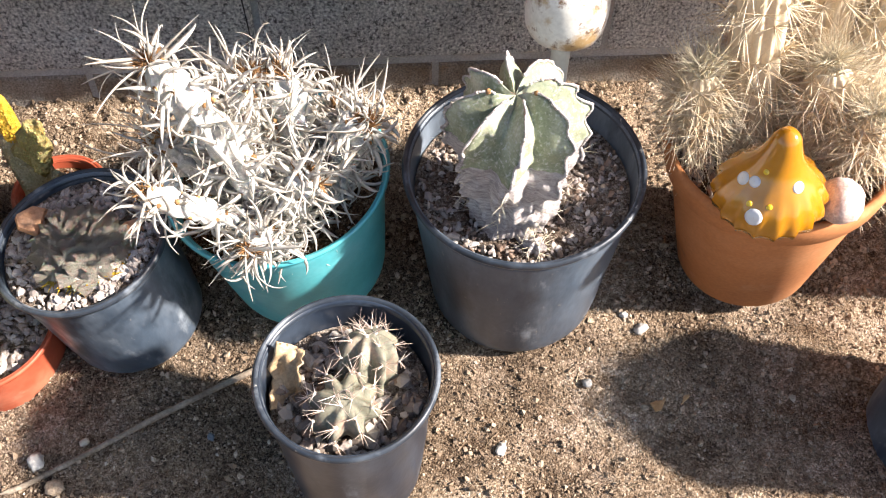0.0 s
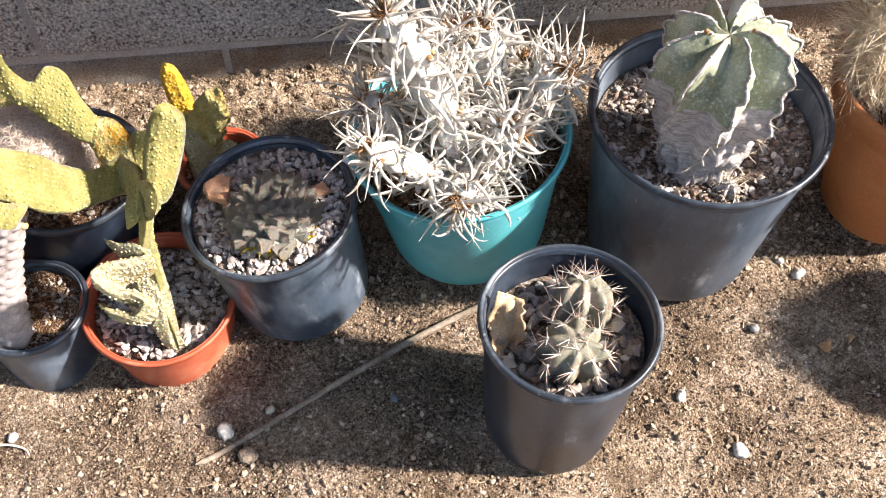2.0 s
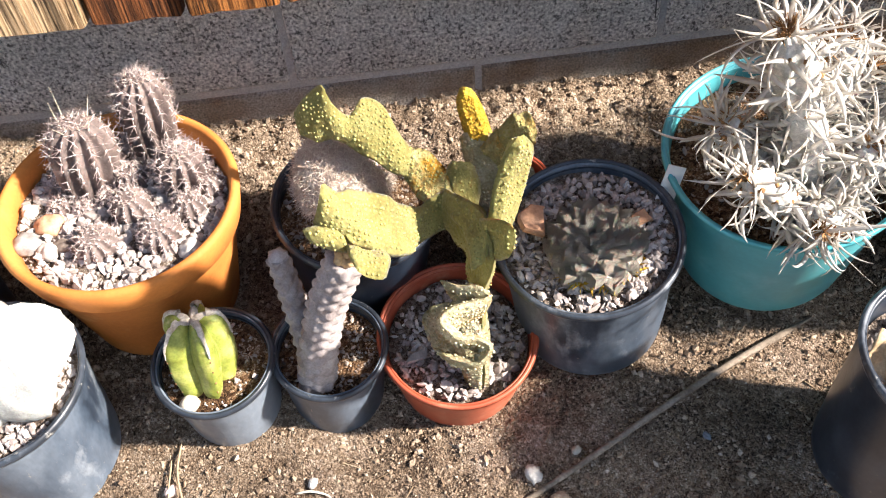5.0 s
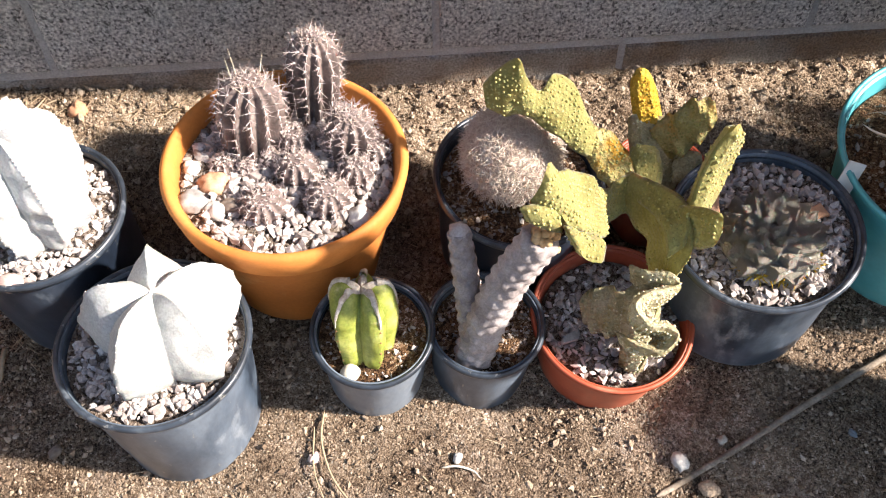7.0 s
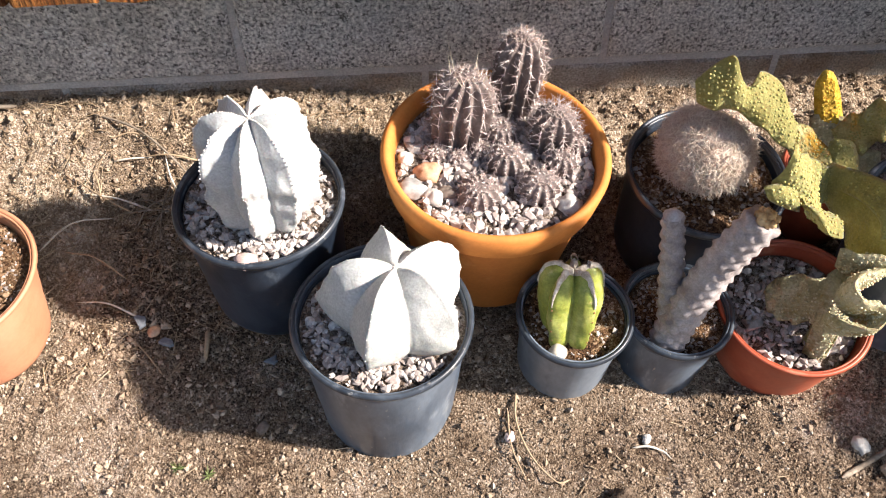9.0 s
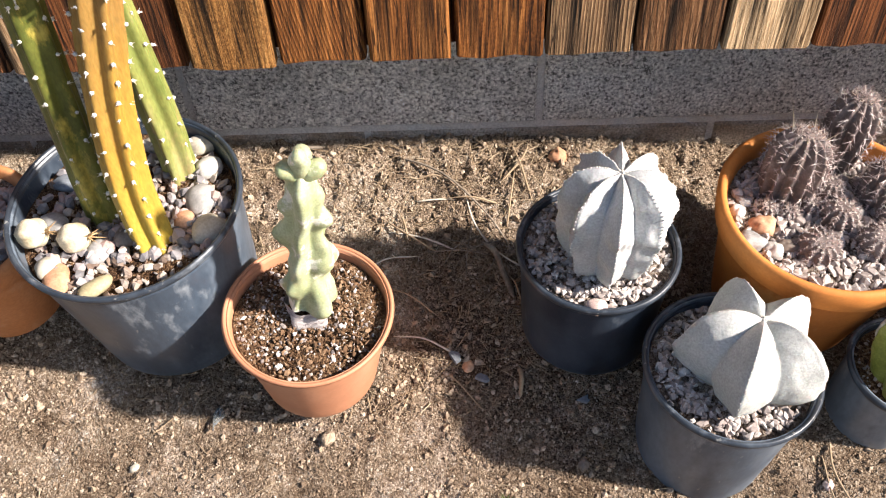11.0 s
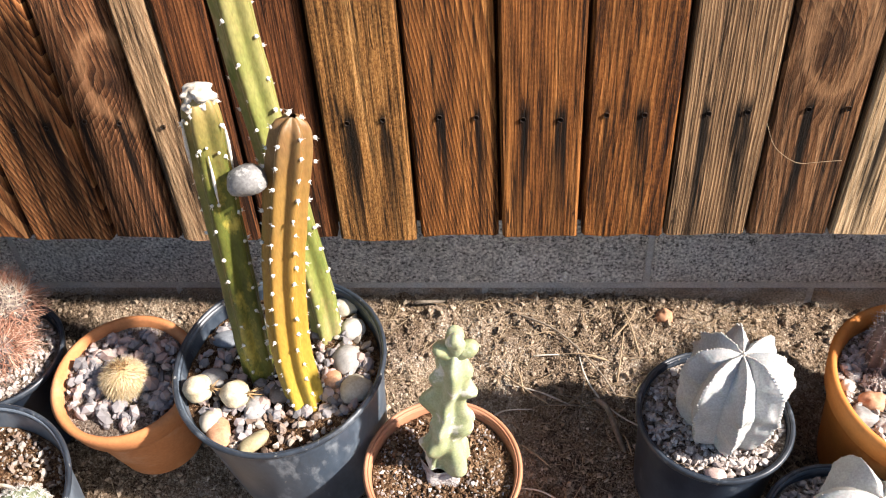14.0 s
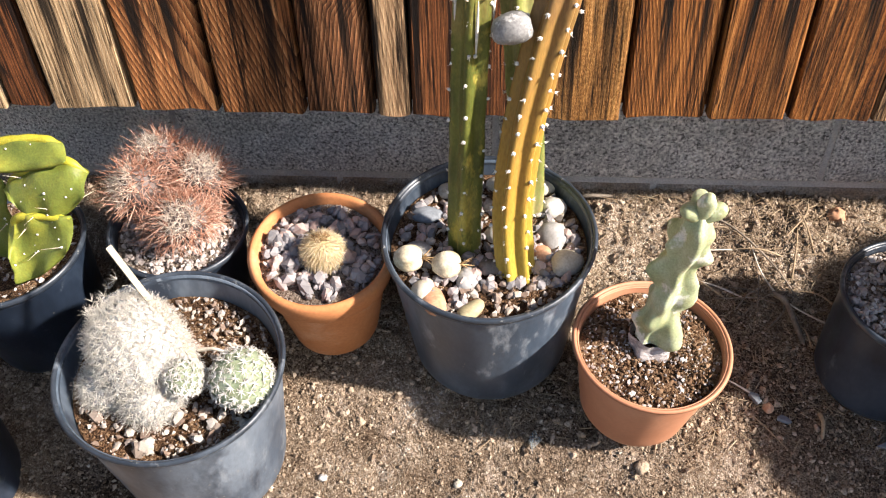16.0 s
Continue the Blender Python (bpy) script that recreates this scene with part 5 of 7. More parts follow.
for a, b, d, e, r in JOINTS:
    path = spline((a, b, d, e), 9)
    K = len(path)
    rad = 1.10 * r * (0.90 + 0.10 * np.sin(np.linspace(0, 9, K))) * np.sqrt(np.clip(1.02 - np.linspace(0, 1, K) ** 9, 0.02, 1))
    s = Stem(path, rad, ribs=7, depth=0.20, sharp=0.0, twist=1.6, seg=42, lump=0.45, lscale=110)
    ob = add(c, "joint", s.vf, "grey_stem")
    sp = s.crests(2.6, 2)
    add(c, "tuft_cover", beads(sp[::3], 0.0026), "tuft", parent=ob, kind="stuff")
    low = r < 0.0145
    add(c, "paper_spine_cover", ribbons(sp[::3] if low else sp, 3, 0.030, 0.0021, 1.7, 0.6, (0.4, 3.0)), "paper", kind="stuff", parent=ob)
    tip = [(path[-1] - s.T[-1] * 0.003 + rng.normal(size=3) * 0.005, unit(s.T[-1] + rng.normal(size=3) * 0.3)) for _ in range(7)]
    add(c, "crown_bristle", ribbons(tip, 3, 0.046, 0.0017, 1.6, 0.4, (0.2, 2.4)), "paper", parent=ob, kind="stuff")
    dense = 5 if low else 12
    add(c, "crown_tuft", spines([t[0] for t in tip] * dense, np.repeat([t[1] for t in tip], dense, 0) + rng.normal(size=(7 * dense, 3)) * 0.7, 0.014, 0.0013), "tuft", parent=ob, kind="stuff")

# shaggy golden columns in the terracotta pot
c = cactus("cactus", soil_at("P4", 0.29, 0.75), "cluster of columns shaggy with long straw-coloured spines")
COLS = (((0.236, 0.745, 0.115), (0.216, 0.738, 0.170), (0.205, 0.730, 0.222), 0.020), ((0.285, 0.758, 0.115), (0.255, 0.745, 0.224), (0.225, 0.742, 0.400), 0.023),
        ((0.345, 0.735, 0.115), (0.325, 0.727, 0.180), (0.313, 0.718, 0.232), 0.023), ((0.362, 0.700, 0.115), (0.354, 0.694, 0.165), (0.348, 0.688, 0.202), 0.019),
        ((0.330, 0.790, 0.115), (0.330, 0.780, 0.220), (0.318, 0.775, 0.380), 0.023), ((0.372, 0.770, 0.115), (0.373, 0.770, 0.200), (0.372, 0.768, 0.300), 0.022))
for a, b, d, r in COLS:
    path = spline((a, b, d), 14)
    K = len(path)
    s = Stem(path, r * np.sqrt(np.clip(1.01 - np.linspace(0, 1, K) ** 8, 0.02, 1)), ribs=12, depth=0.15)
    ob = add(c, "column", s.vf, "spine_tan")
    sp = s.crests(1.7, 1)
    add(c, "spine_coat", sprays(sp[::2], 12, 0.034, 0.00052, 1.7, 0.40), "spine_tan", kind="stuff", parent=ob)
    tip = [(path[-1] + rng.normal(size=3) * 0.005, unit(s.T[-1] + rng.normal(size=3) * 0.25)) for _ in range(26)]
    add(c, "crown_bristle", sprays(tip, 8, 0.034, 0.00052, 1.6, 0.35), "spine_pale", kind="stuff", parent=ob)

# glazed mushroom and speckled egg stone in the same pot
M["glaze"] = mat("amber_glaze", [(0.0, (0.37, 0.140, 0.004)), (1.0, (0.47, 0.200, 0.006))], 14, 0.12, 0.04, 200, 0, coat=0.5, spec=0.6)
M["glaze_white"] = mat("white_glaze", [(0.0, (0.56, 0.56, 0.58)), (1.0, (0.66, 0.66, 0.68))], 30, 0.12, 0, 200, 0, coat=0.5, spec=0.6)
M["glaze_yellow"] = mat("yellow_glaze", [(0.0, (0.70, 0.46, 0.01)), (1.0, (0.78, 0.55, 0.03))], 30, 0.12, 0, 200, 0, coat=0.5, spec=0.6)
mush = thing("mushroom_ornament", (0.253, 0.643, 0.141), "glossy amber ceramic mushroom with white and yellow dots", "ornament", (-0.12, -0.13, 1))
pr = [(0.012, 0.0), (0.016, 0.004), (0.018, 0.018), (0.040, 0.012), (0.0455, 0.014), (0.0475, 0.021), (0.046, 0.029), (0.040, 0.039), (0.031, 0.049), (0.0225, 0.060), (0.0165, 0.072), (0.0130, 0.083), (0.0105, 0.091), (0.006, 0.0965), (0.0004, 0.098)]
CV, CF = lathe(pr, 72)
ang, rad = np.arctan2(CV[:, 1], CV[:, 0]), np.hypot(CV[:, 0], CV[:, 1])
flute = 1 - 0.07 * np.abs(np.sin(9 * ang)) ** 0.5 * np.clip((rad - 0.034) / 0.012, 0, 1)
CV[:, :2] *= flute[:, None]
part("cap", (CV, CF), M["glaze"], mush)


def cap_spot(a, h, r, m, nm):
    """A dot lying on the cap at angle a and height h."""
    R = np.interp(h, [q[1] for q in pr[5:]], [q[0] for q in pr[5:]])
    e = 0.002
    R2 = np.interp(h + e, [q[1] for q in pr[5:]], [q[0] for q in pr[5:]])
    t = np.array((math.cos(a), math.sin(a), 0))
    nrm = unit(t * e + np.array((0, 0, R - R2)))
    p = t * R + np.array((0, 0, h))
    V, F = lathe([(0.0002, 0.0006), (r * 0.6, 0.0005), (r * 0.92, 0.0001), (r, -0.0015)], 20)
    q = Vector((0, 0, 1)).rotation_difference(Vector(nrm)).to_matrix()
    part(nm, (V @ np.array(q).T + p, F), M[m], mush)


for a, h, r in ((-2.22, 0.036, 0.0072), (-2.98, 0.052, 0.0060), (-2.62, 0.056, 0.0052), (-1.20, 0.056, 0.0055)):
    cap_spot(a, h, r, "glaze_white", "white_dot")
for a, h, r in ((-2.42, 0.043, 0.0026), (-1.98, 0.045, 0.0026), (-2.45, 0.066, 0.0026)):
    cap_spot(a, h, r, "glaze_yellow", "yellow_dot")


def pebble(name, at, size, m, label, group="", squash=0.7, category="stone", seed=0.0, rough=0.08):
    """A water-worn stone."""
    V, F = lathe([(0.02, -1.0)] + [(math.cos(t), math.sin(t)) for t in np.linspace(-1.45, 1.45, 11)] + [(0.02, 1.0)], 18)
    V = V * np.array(size)
    V = V * (1 + np.array([[0.30 * noise.noise(Vector(v) / max(size) * 0.9 + Vector((seed, at[0] * 31, at[1] * 17))) + rough * noise.noise(Vector(v) / max(size) * 2.6 + Vector((at[0] * 57, seed, at[1] * 41)))] for v in V]))
    ob = part(name, (V, F), M[m])
    ob.location, ob.rotation_euler = at, (rng.uniform(-0.2, 0.2), rng.uniform(-0.2, 0.2), rng.uniform(0, 3.1))
    return tagged(ob, label, category, group)


M["stone_pink"] = mat("speckled_pink_stone", [(0.0, (0.44, 0.30, 0.26)), (0.5, (0.58, 0.43, 0.38)), (1.0, (0.68, 0.56, 0.50))], 120, 0.8, 0.25, 500, 0.3, 400, 0.001, patches=[(160, 0.60, 0.68, (0.74, 0.66, 0.60))])
M["stone_grey"] = mat("grey_river_stone", [(0.0, (0.18, 0.172, 0.165)), (0.5, (0.28, 0.272, 0.262)), (1.0, (0.39, 0.38, 0.37))], 60, 0.7, 0.15, 400, 0.15, 300, 0.001)
M["stone_wedged"] = mat("mottled_grey_stone", [(0.0, (0.13, 0.128, 0.125)), (0.5, (0.215, 0.21, 0.205)), (1.0, (0.33, 0.325, 0.315))], 70, 0.75, 0.25, 500, 0.4, 300, 0.001, patches=[(110, 0.58, 0.66, (0.42, 0.41, 0.39))])
M["stone_cream"] = mat("cream_river_stone", [(0.0, (0.31, 0.275, 0.21)), (0.5, (0.42, 0.38, 0.305)), (1.0, (0.53, 0.49, 0.41))], 50, 0.7, 0.12, 400, 0.15, 300, 0.001)
M["stone_white"] = mat("white_stone", [(0.0, (0.34, 0.315, 0.285)), (0.5, (0.45, 0.43, 0.40)), (1.0, (0.57, 0.55, 0.52))], 90, 0.8, 0.15, 500, 0.4, 300, 0.001)
M["stone_rust"] = mat("rusty_orange_stone", [(0.0, (0.34, 0.16, 0.085)), (0.5, (0.48, 0.26, 0.15)), (1.0, (0.60, 0.38, 0.25))], 60, 0.8, 0.2, 400, 0.3, 300, 0.001)
M["stone_brown"] = mat("dark_brown_stone", [(0.0, (0.10, 0.08, 0.065)), (0.5, (0.19, 0.15, 0.12)), (1.0, (0.30, 0.25, 0.21))], 60, 0.75, 0.2, 400, 0.3, 300, 0.001)
M["stone_slate"] = mat("blue_grey_stone", [(0.0, (0.10, 0.115, 0.13)), (1.0, (0.22, 0.24, 0.27))], 60, 0.7, 0.2, 400, 0.3, 300, 0.001)
M["stone_olive"] = mat("olive_tan_stone", [(0.0, (0.26, 0.22, 0.12)), (1.0, (0.44, 0.39, 0.25))], 50, 0.7, 0.15, 400, 0.15, 300, 0.001)
pebble("egg_stone", (0.312, 0.634, 0.156), (0.022, 0.0185, 0.0185), "stone_pink", "rounded pale pink speckled stone in the pot")

# living rock cactus
M["dry_leaf"] = mat("dry_tan_leaf", [(0.0, (0.30, 0.17, 0.07)), (0.5, (0.48, 0.31, 0.15)), (1.0, (0.60, 0.44, 0.25))], 60, 0.8, 0.2, 400, 0.4, 250, 0.001)
foot = soil_at("P5", -0.346, 0.700)
c = cactus("cactus", foot, "flat grey living rock cactus of triangular tubercles")
add(c, "body", upright(np.array(foot) - (0, 0, 0.01), np.array(foot) + (0, -0.003, 0.025), 0.036, 0.042, 0.35, 12).vf, "ariocarpus")
# a tubercle: a keeled, wrinkled pyramid whose tip points outwards and up
TUBS = []
for k in range(6):
    V = []
    for z, w, y in ((-0.6, 1.0, 0.0), (0.02, 1.0, 0.05), (0.20, 0.74, 0.22), (0.28, 0.36, 0.50)):
        for x, yy in ((-0.85, -0.45), (0.0, -0.62), (0.85, -0.45), (0.45, 0.15), (0.0, 0.55), (-0.45, 0.15)):
            V.append((x * w * rng.uniform(0.85, 1.15), y + yy * w * rng.uniform(0.85, 1.15), z + rng.uniform(-0.10, 0.12)))
    V.append((0.0, 0.80, 0.34))
    q4 = quads(4, 6)
    tri3 = np.array([(q[0], q[1], q[2]) for q in q4] + [(q[0], q[2], q[3]) for q in q4] + [(18 + k2, 18 + (k2 + 1) % 6, 24) for k2 in range(6)])
    me = mesh_np("tubercle", V, tri3, False)
    me.materials.append(M["ariocarpus"])
    TUBS.append(me)
N_T = 58
for i in range(N_T):
    f = (i + 0.6) / N_T
    a, rr = i * 2.39996, 0.041 * math.sqrt(f)
    ob = new("tubercle", TUBS[i % 6])
    ob.parent = c
    zz = 0.026 * (1 - f ** 2.2) + 0.004
    sc = 0.0080 + 0.0046 * f ** 0.6
    ob.matrix_local = Matrix.Translation((rr * math.cos(a), rr * math.sin(a) - 0.002, zz)) @ Euler((0.55 - 0.60 * f + rng.uniform(-0.22, 0.22), rng.uniform(-0.3, 0.3), a - math.pi / 2 + rng.uniform(-0.35, 0.35))).to_matrix().to_4x4() @ Matrix.Scale(sc * rng.uniform(0.85, 1.2), 4)
sp = [(np.array(foot) + (0.040 * math.cos(a), 0.040 * math.sin(a) - 0.002, 0.003), np.array((math.cos(a), math.sin(a), 0.2))) for a in rng.uniform(-2.6, 0.4, 34)]
add(c, "withered_fringe", sprays(sp, 2, 0.010, 0.0018, 1.2, 0.4, 0.4, 3, 0.3), "crest_gold", "yellowed withered tubercles")


def shard(name, at, size, m, label, category, tilt=(0, 0, 0), group="", seed=1):
    """A flat angular flake of stone or leaf."""
    g = np.random.default_rng(seed)
    a = np.sort(g.uniform(0, 2 * math.pi, 7))
    r = g.uniform(0.75, 1.1, 7)
    ring = np.stack([np.cos(a) * r * size[0], np.sin(a) * r * size[1]], -1)
    V = np.concatenate([np.c_[ring * 0.9, np.full(7, size[2])], np.c_[ring, np.full(7, size[2] * 0.3)], np.c_[ring * 0.92, np.full(7, -size[2])], [(0, 0, size[2] * 1.15), (0, 0, -size[2])]])
    F = [(i, i + 7, (i + 1) % 7 + 7, (i + 1) % 7) for i in range(7)] + [(i + 7, i + 14, (i + 1) % 7 + 14, (i + 1) % 7 + 7) for i in range(7)]
    F += [(21, i, (i + 1) % 7, 21) for i in range(7)] + [(22, (i + 1) % 7 + 14, i + 14, 22) for i in range(7)]
    me = bpy.data.meshes.new(name)
    me.from_pydata(V.tolist(), [], [f if f[0] != f[3] else f[:3] for f in F])
    me.materials.append(M[m])
    ob = new(name, me)
    ob.location, ob.rotation_euler = at, tilt
    return tagged(ob, label, category, group)


shard("stone", (-0.394, 0.727, 0.083), (0.016, 0.019, 0.004), "stone_rust", "flat rusty orange stone beside the cactus", "stone", (0.35, 0.2, 0.2), seed=3)
shard("stone", (-0.303, 0.716, 0.080), (0.013, 0.010, 0.003), "stone_rust", "flat tan stone beside the cactus", "stone", (0.3, -0.2, 0.8), seed=5)
M["label_white"] = mat("white_plastic_label", [(0.0, (0.66, 0.66, 0.64)), (1.0, (0.78, 0.78, 0.76))], 30, 0.5, 0.05, 200, 0)


def slab(w, h, d):
    x, y, b = w / 2, d / 2, min(d, w) * 0.2
    V = []
    for z, k in ((0, b), (b, 0), (h - b, 0), (h, b)):
        V += [(-x + k, -y + k * 0.4, z), (x - k, -y + k * 0.4, z), (x - k, y - k * 0.4, z), (-x + k, y - k * 0.4, z)]
    F = [(0, 3, 2, 1), (12, 13, 14, 15)] + [(4 * a + i, 4 * a + (i + 1) % 4, 4 * a + 4 + (i + 1) % 4, 4 * a + 4 + i) for a in range(3) for i in range(4)]
    return np.array(V), np.array(F)


ob = part("plant_label", slab(0.016, 0.055, 0.0012), M["label_white"], smooth=False)
ob.location, ob.rotation_euler = (-0.283, 0.730, 0.058), (-0.35, 0.28, -0.2)
tagged(ob, "blank white plastic plant label stuck in gravel", "label")


# crested prickly pear
c = cactus("prickly_pear", soil_at("P6", -0.455, 0.662), "crested yellow-green prickly pear with velvety wavy bands")


def sheet(ob, name, A, B, thick, m, dot=0.0013, **kw):
    vf, sp = band(A, B, thick, **kw)
    o = add(ob, name, vf, m)
    add(ob, "glochid_felt", beads(sp, dot, sink=0.45), "glochid_pale" if m == "crest_pale" else "crest_gold" if m == "crest_gold" else "glochid", parent=o, kind="stuff")
    return o


# back crest, with a cupped lobe at its far end
sheet(c, "crest", ((-0.582, 0.789, 0.182), (-0.570, 0.789, 0.196), (-0.556, 0.785, 0.206), (-0.549, 0.778, 0.190), (-0.539, 0.779, 0.178), (-0.526, 0.792, 0.184), (-0.512, 0.788, 0.178), (-0.502, 0.774, 0.162), (-0.490, 0.765, 0.142)),
      ((-0.580, 0.780, 0.166), (-0.570, 0.776, 0.162), (-0.561, 0.774, 0.163), (-0.553, 0.771, 0.165), (-0.545, 0.768, 0.163), (-0.532, 0.760, 0.155), (-0.520, 0.756, 0.148), (-0.509, 0.752, 0.138), (-0.494, 0.752, 0.128)), 0.0032, "crest", wave=0.05, waves=4, bulge=-0.06)
sheet(c, "scarred_crest", ((-0.497, 0.766, 0.142), (-0.486, 0.768, 0.142), (-0.474, 0.764, 0.134), (-0.464, 0.748, 0.126), (-0.460, 0.730, 0.120)),
      ((-0.498, 0.750, 0.128), (-0.494, 0.743, 0.124), (-0.488, 0.737, 0.119), (-0.479, 0.730, 0.114), (-0.470, 0.720, 0.110)), 0.0045, "crest_scarred", wave=0.06)
# front crest over the arch
sheet(c, "crest", ((-0.549, 0.652, 0.214), (-0.538, 0.662, 0.206), (-0.527, 0.671, 0.193), (-0.515, 0.680, 0.177), (-0.504, 0.694, 0.154), (-0.494, 0.708, 0.133), (-0.482, 0.720, 0.128), (-0.466, 0.725, 0.131), (-0.452, 0.710, 0.134)),
      ((-0.541, 0.636, 0.184), (-0.534, 0.640, 0.174), (-0.525, 0.647, 0.160), (-0.513, 0.653, 0.146), (-0.503, 0.668, 0.130), (-0.496, 0.686, 0.117), (-0.486, 0.703, 0.108), (-0.472, 0.712, 0.104), (-0.456, 0.704, 0.098)), 0.0040, "crest", wave=0.07, waves=3.5, bulge=0.08)
sheet(c, "lobe", ((-0.538, 0.660, 0.200), (-0.548, 0.655, 0.214), (-0.554, 0.651, 0.226)), ((-0.538, 0.640, 0.176), (-0.552, 0.640, 0.188), (-0.565, 0.646, 0.196)), 0.0034, "crest", bulge=0.15)
sheet(c, "lobe", ((-0.552, 0.646, 0.196), (-0.562, 0.640, 0.198), (-0.572, 0.640, 0.196)), ((-0.546, 0.632, 0.180), (-0.556, 0.632, 0.184), (-0.568, 0.636, 0.188)), 0.0034, "crest", bulge=0.1)
sheet(c, "lobe", ((-0.543, 0.632, 0.184), (-0.541, 0.618, 0.190), (-0.537, 0.606, 0.188)), ((-0.521, 0.636, 0.170), (-0.518, 0.621, 0.177), (-0.522, 0.606, 0.177)), 0.0042, "crest", bulge=-0.15)
# broad fan that comes down from the arch into the trunk
sheet(c, "trunk", ((-0.470, 0.728, 0.130), (-0.455, 0.706, 0.138), (-0.443, 0.682, 0.146), (-0.440, 0.658, 0.146), (-0.444, 0.644, 0.126), (-0.449, 0.642, 0.098), (-0.452, 0.650, 0.070), (-0.452, 0.650, 0.030), (-0.453, 0.645, -0.010), (-0.455, 0.648, -0.045)),
      ((-0.478, 0.716, 0.108), (-0.468, 0.712, 0.100), (-0.460, 0.702, 0.092), (-0.456, 0.692, 0.086), (-0.454, 0.680, 0.078), (-0.454, 0.671, 0.064), (-0.455, 0.669, 0.044), (-0.457, 0.668, 0.014), (-0.462, 0.664, -0.020), (-0.464, 0.662, -0.045)), 0.0052, "crest", dot=0.0008, k=8, wave=0.04, waves=4)
sheet(c, "curled_rim", ((-0.462, 0.716, 0.136), (-0.448, 0.690, 0.146), (-0.441, 0.664, 0.150), (-0.446, 0.648, 0.134)), ((-0.466, 0.706, 0.124), (-0.458, 0.682, 0.132), (-0.456, 0.658, 0.136), (-0.456, 0.646, 0.126)), 0.0036, "crest", bulge=0.2)
sheet(c, "club", ((-0.444, 0.668, 0.120), (-0.437, 0.672, 0.150), (-0.430, 0.682, 0.178), (-0.421, 0.688, 0.200), (-0.415, 0.688, 0.211)), ((-0.428, 0.680, 0.122), (-0.416, 0.686, 0.148), (-0.407, 0.695, 0.174), (-0.404, 0.697, 0.194), (-0.409, 0.694, 0.208)), 0.0065, "crest", bulge=0.05)
sheet(c, "lobe", ((-0.446, 0.672, 0.148), (-0.434, 0.658, 0.160), (-0.426, 0.646, 0.166)), ((-0.446, 0.658, 0.126), (-0.436, 0.645, 0.136), (-0.429, 0.637, 0.148)), 0.0044, "crest", bulge=0.1)
sheet(c, "lobe", ((-0.464, 0.730, 0.112), (-0.463, 0.744, 0.124), (-0.459, 0.754, 0.134)), ((-0.446, 0.726, 0.108), (-0.441, 0.740, 0.120), (-0.444, 0.752, 0.132)), 0.0058, "crest")
# folded curtain in front of the trunk, and a low wing behind it
RIM = ((-0.480, 0.652, 0.107), (-0.468, 0.645, 0.106), (-0.454, 0.640, 0.110), (-0.447, 0.635, 0.102), (-0.460, 0.629, 0.104), (-0.477, 0.622, 0.109), (-0.486, 0.613, 0.107), (-0.475, 0.606, 0.094), (-0.460, 0.607, 0.088), (-0.451, 0.604, 0.078), (-0.462, 0.598, 0.068), (-0.480, 0.605, 0.067), (-0.492, 0.616, 0.068))
HEM = [tuple(np.array(p) * 0.62 + np.array((-0.462, 0.655, 0.056 - 0.006 * k)) * 0.38 + np.array((0.0, 0.004, -0.010))) for k, p in enumerate(RIM)]
sheet(c, "ruffle", RIM, HEM, 0.0046, "crest_pale", k=8, dot=0.0012)
sheet(c, "ruffle_stalk", ((-0.472, 0.660, 0.066), (-0.472, 0.652, 0.030), (-0.468, 0.650, -0.005), (-0.464, 0.652, -0.045)), ((-0.452, 0.662, 0.066), (-0.450, 0.652, 0.030), (-0.452, 0.648, -0.005), (-0.454, 0.648, -0.045)), 0.0080, "crest_pale", dot=0.0012)
sheet(c, "wing", ((-0.460, 0.668, 0.042), (-0.476, 0.686, 0.030), (-0.492, 0.700, 0.012), (-0.500, 0.700, -0.004)), ((-0.462, 0.660, 0.000), (-0.476, 0.666, -0.010), (-0.488, 0.676, -0.018), (-0.497, 0.688, -0.020)), 0.0034, "crest_pale", dot=0.0012, wave=0.12)
shard("stone", tuple(soil_at("P6", -0.510, 0.680, 0.006)), (0.018, 0.008, 0.003), "stone_grey", "flat pointed grey stone on the gravel", "stone", (0.4, 0.2, 0.9), seed=8)

c = cactus("prickly_pear", soil_at("P20", -0.408, 0.812), "young prickly pear with a golden yellow tip")
sheet(c, "stem", ((-0.428, 0.806, 0.000), (-0.430, 0.812, 0.040), (-0.438, 0.820, 0.080), (-0.440, 0.826, 0.100)), ((-0.398, 0.806, 0.000), (-0.396, 0.812, 0.040), (-0.404, 0.814, 0.080), (-0.412, 0.820, 0.100)), 0.0080, "crest_pale")
sheet(c, "tip", ((-0.434, 0.822, 0.088), (-0.439, 0.831, 0.110), (-0.442, 0.838, 0.130), (-0.438, 0.841, 0.143)), ((-0.416, 0.817, 0.090), (-0.420, 0.826, 0.108), (-0.425, 0.834, 0.126), (-0.431, 0.840, 0.140)), 0.0055, "crest_gold")
sheet(c, "lobe", ((-0.426, 0.816, 0.092), (-0.412, 0.808, 0.116), (-0.398, 0.800, 0.138), (-0.386, 0.794, 0.142)), ((-0.406, 0.804, 0.070), (-0.396, 0.796, 0.088), (-0.386, 0.790, 0.110), (-0.382, 0.788, 0.128)), 0.0048, "crest_scarred", wave=0.2)
sheet(c, "lobe", ((-0.400, 0.806, 0.060), (-0.392, 0.800, 0.076), (-0.384, 0.794, 0.080)), ((-0.398, 0.800, 0.040), (-0.388, 0.794, 0.052), (-0.380, 0.790, 0.064)), 0.0046, "crest_pale")

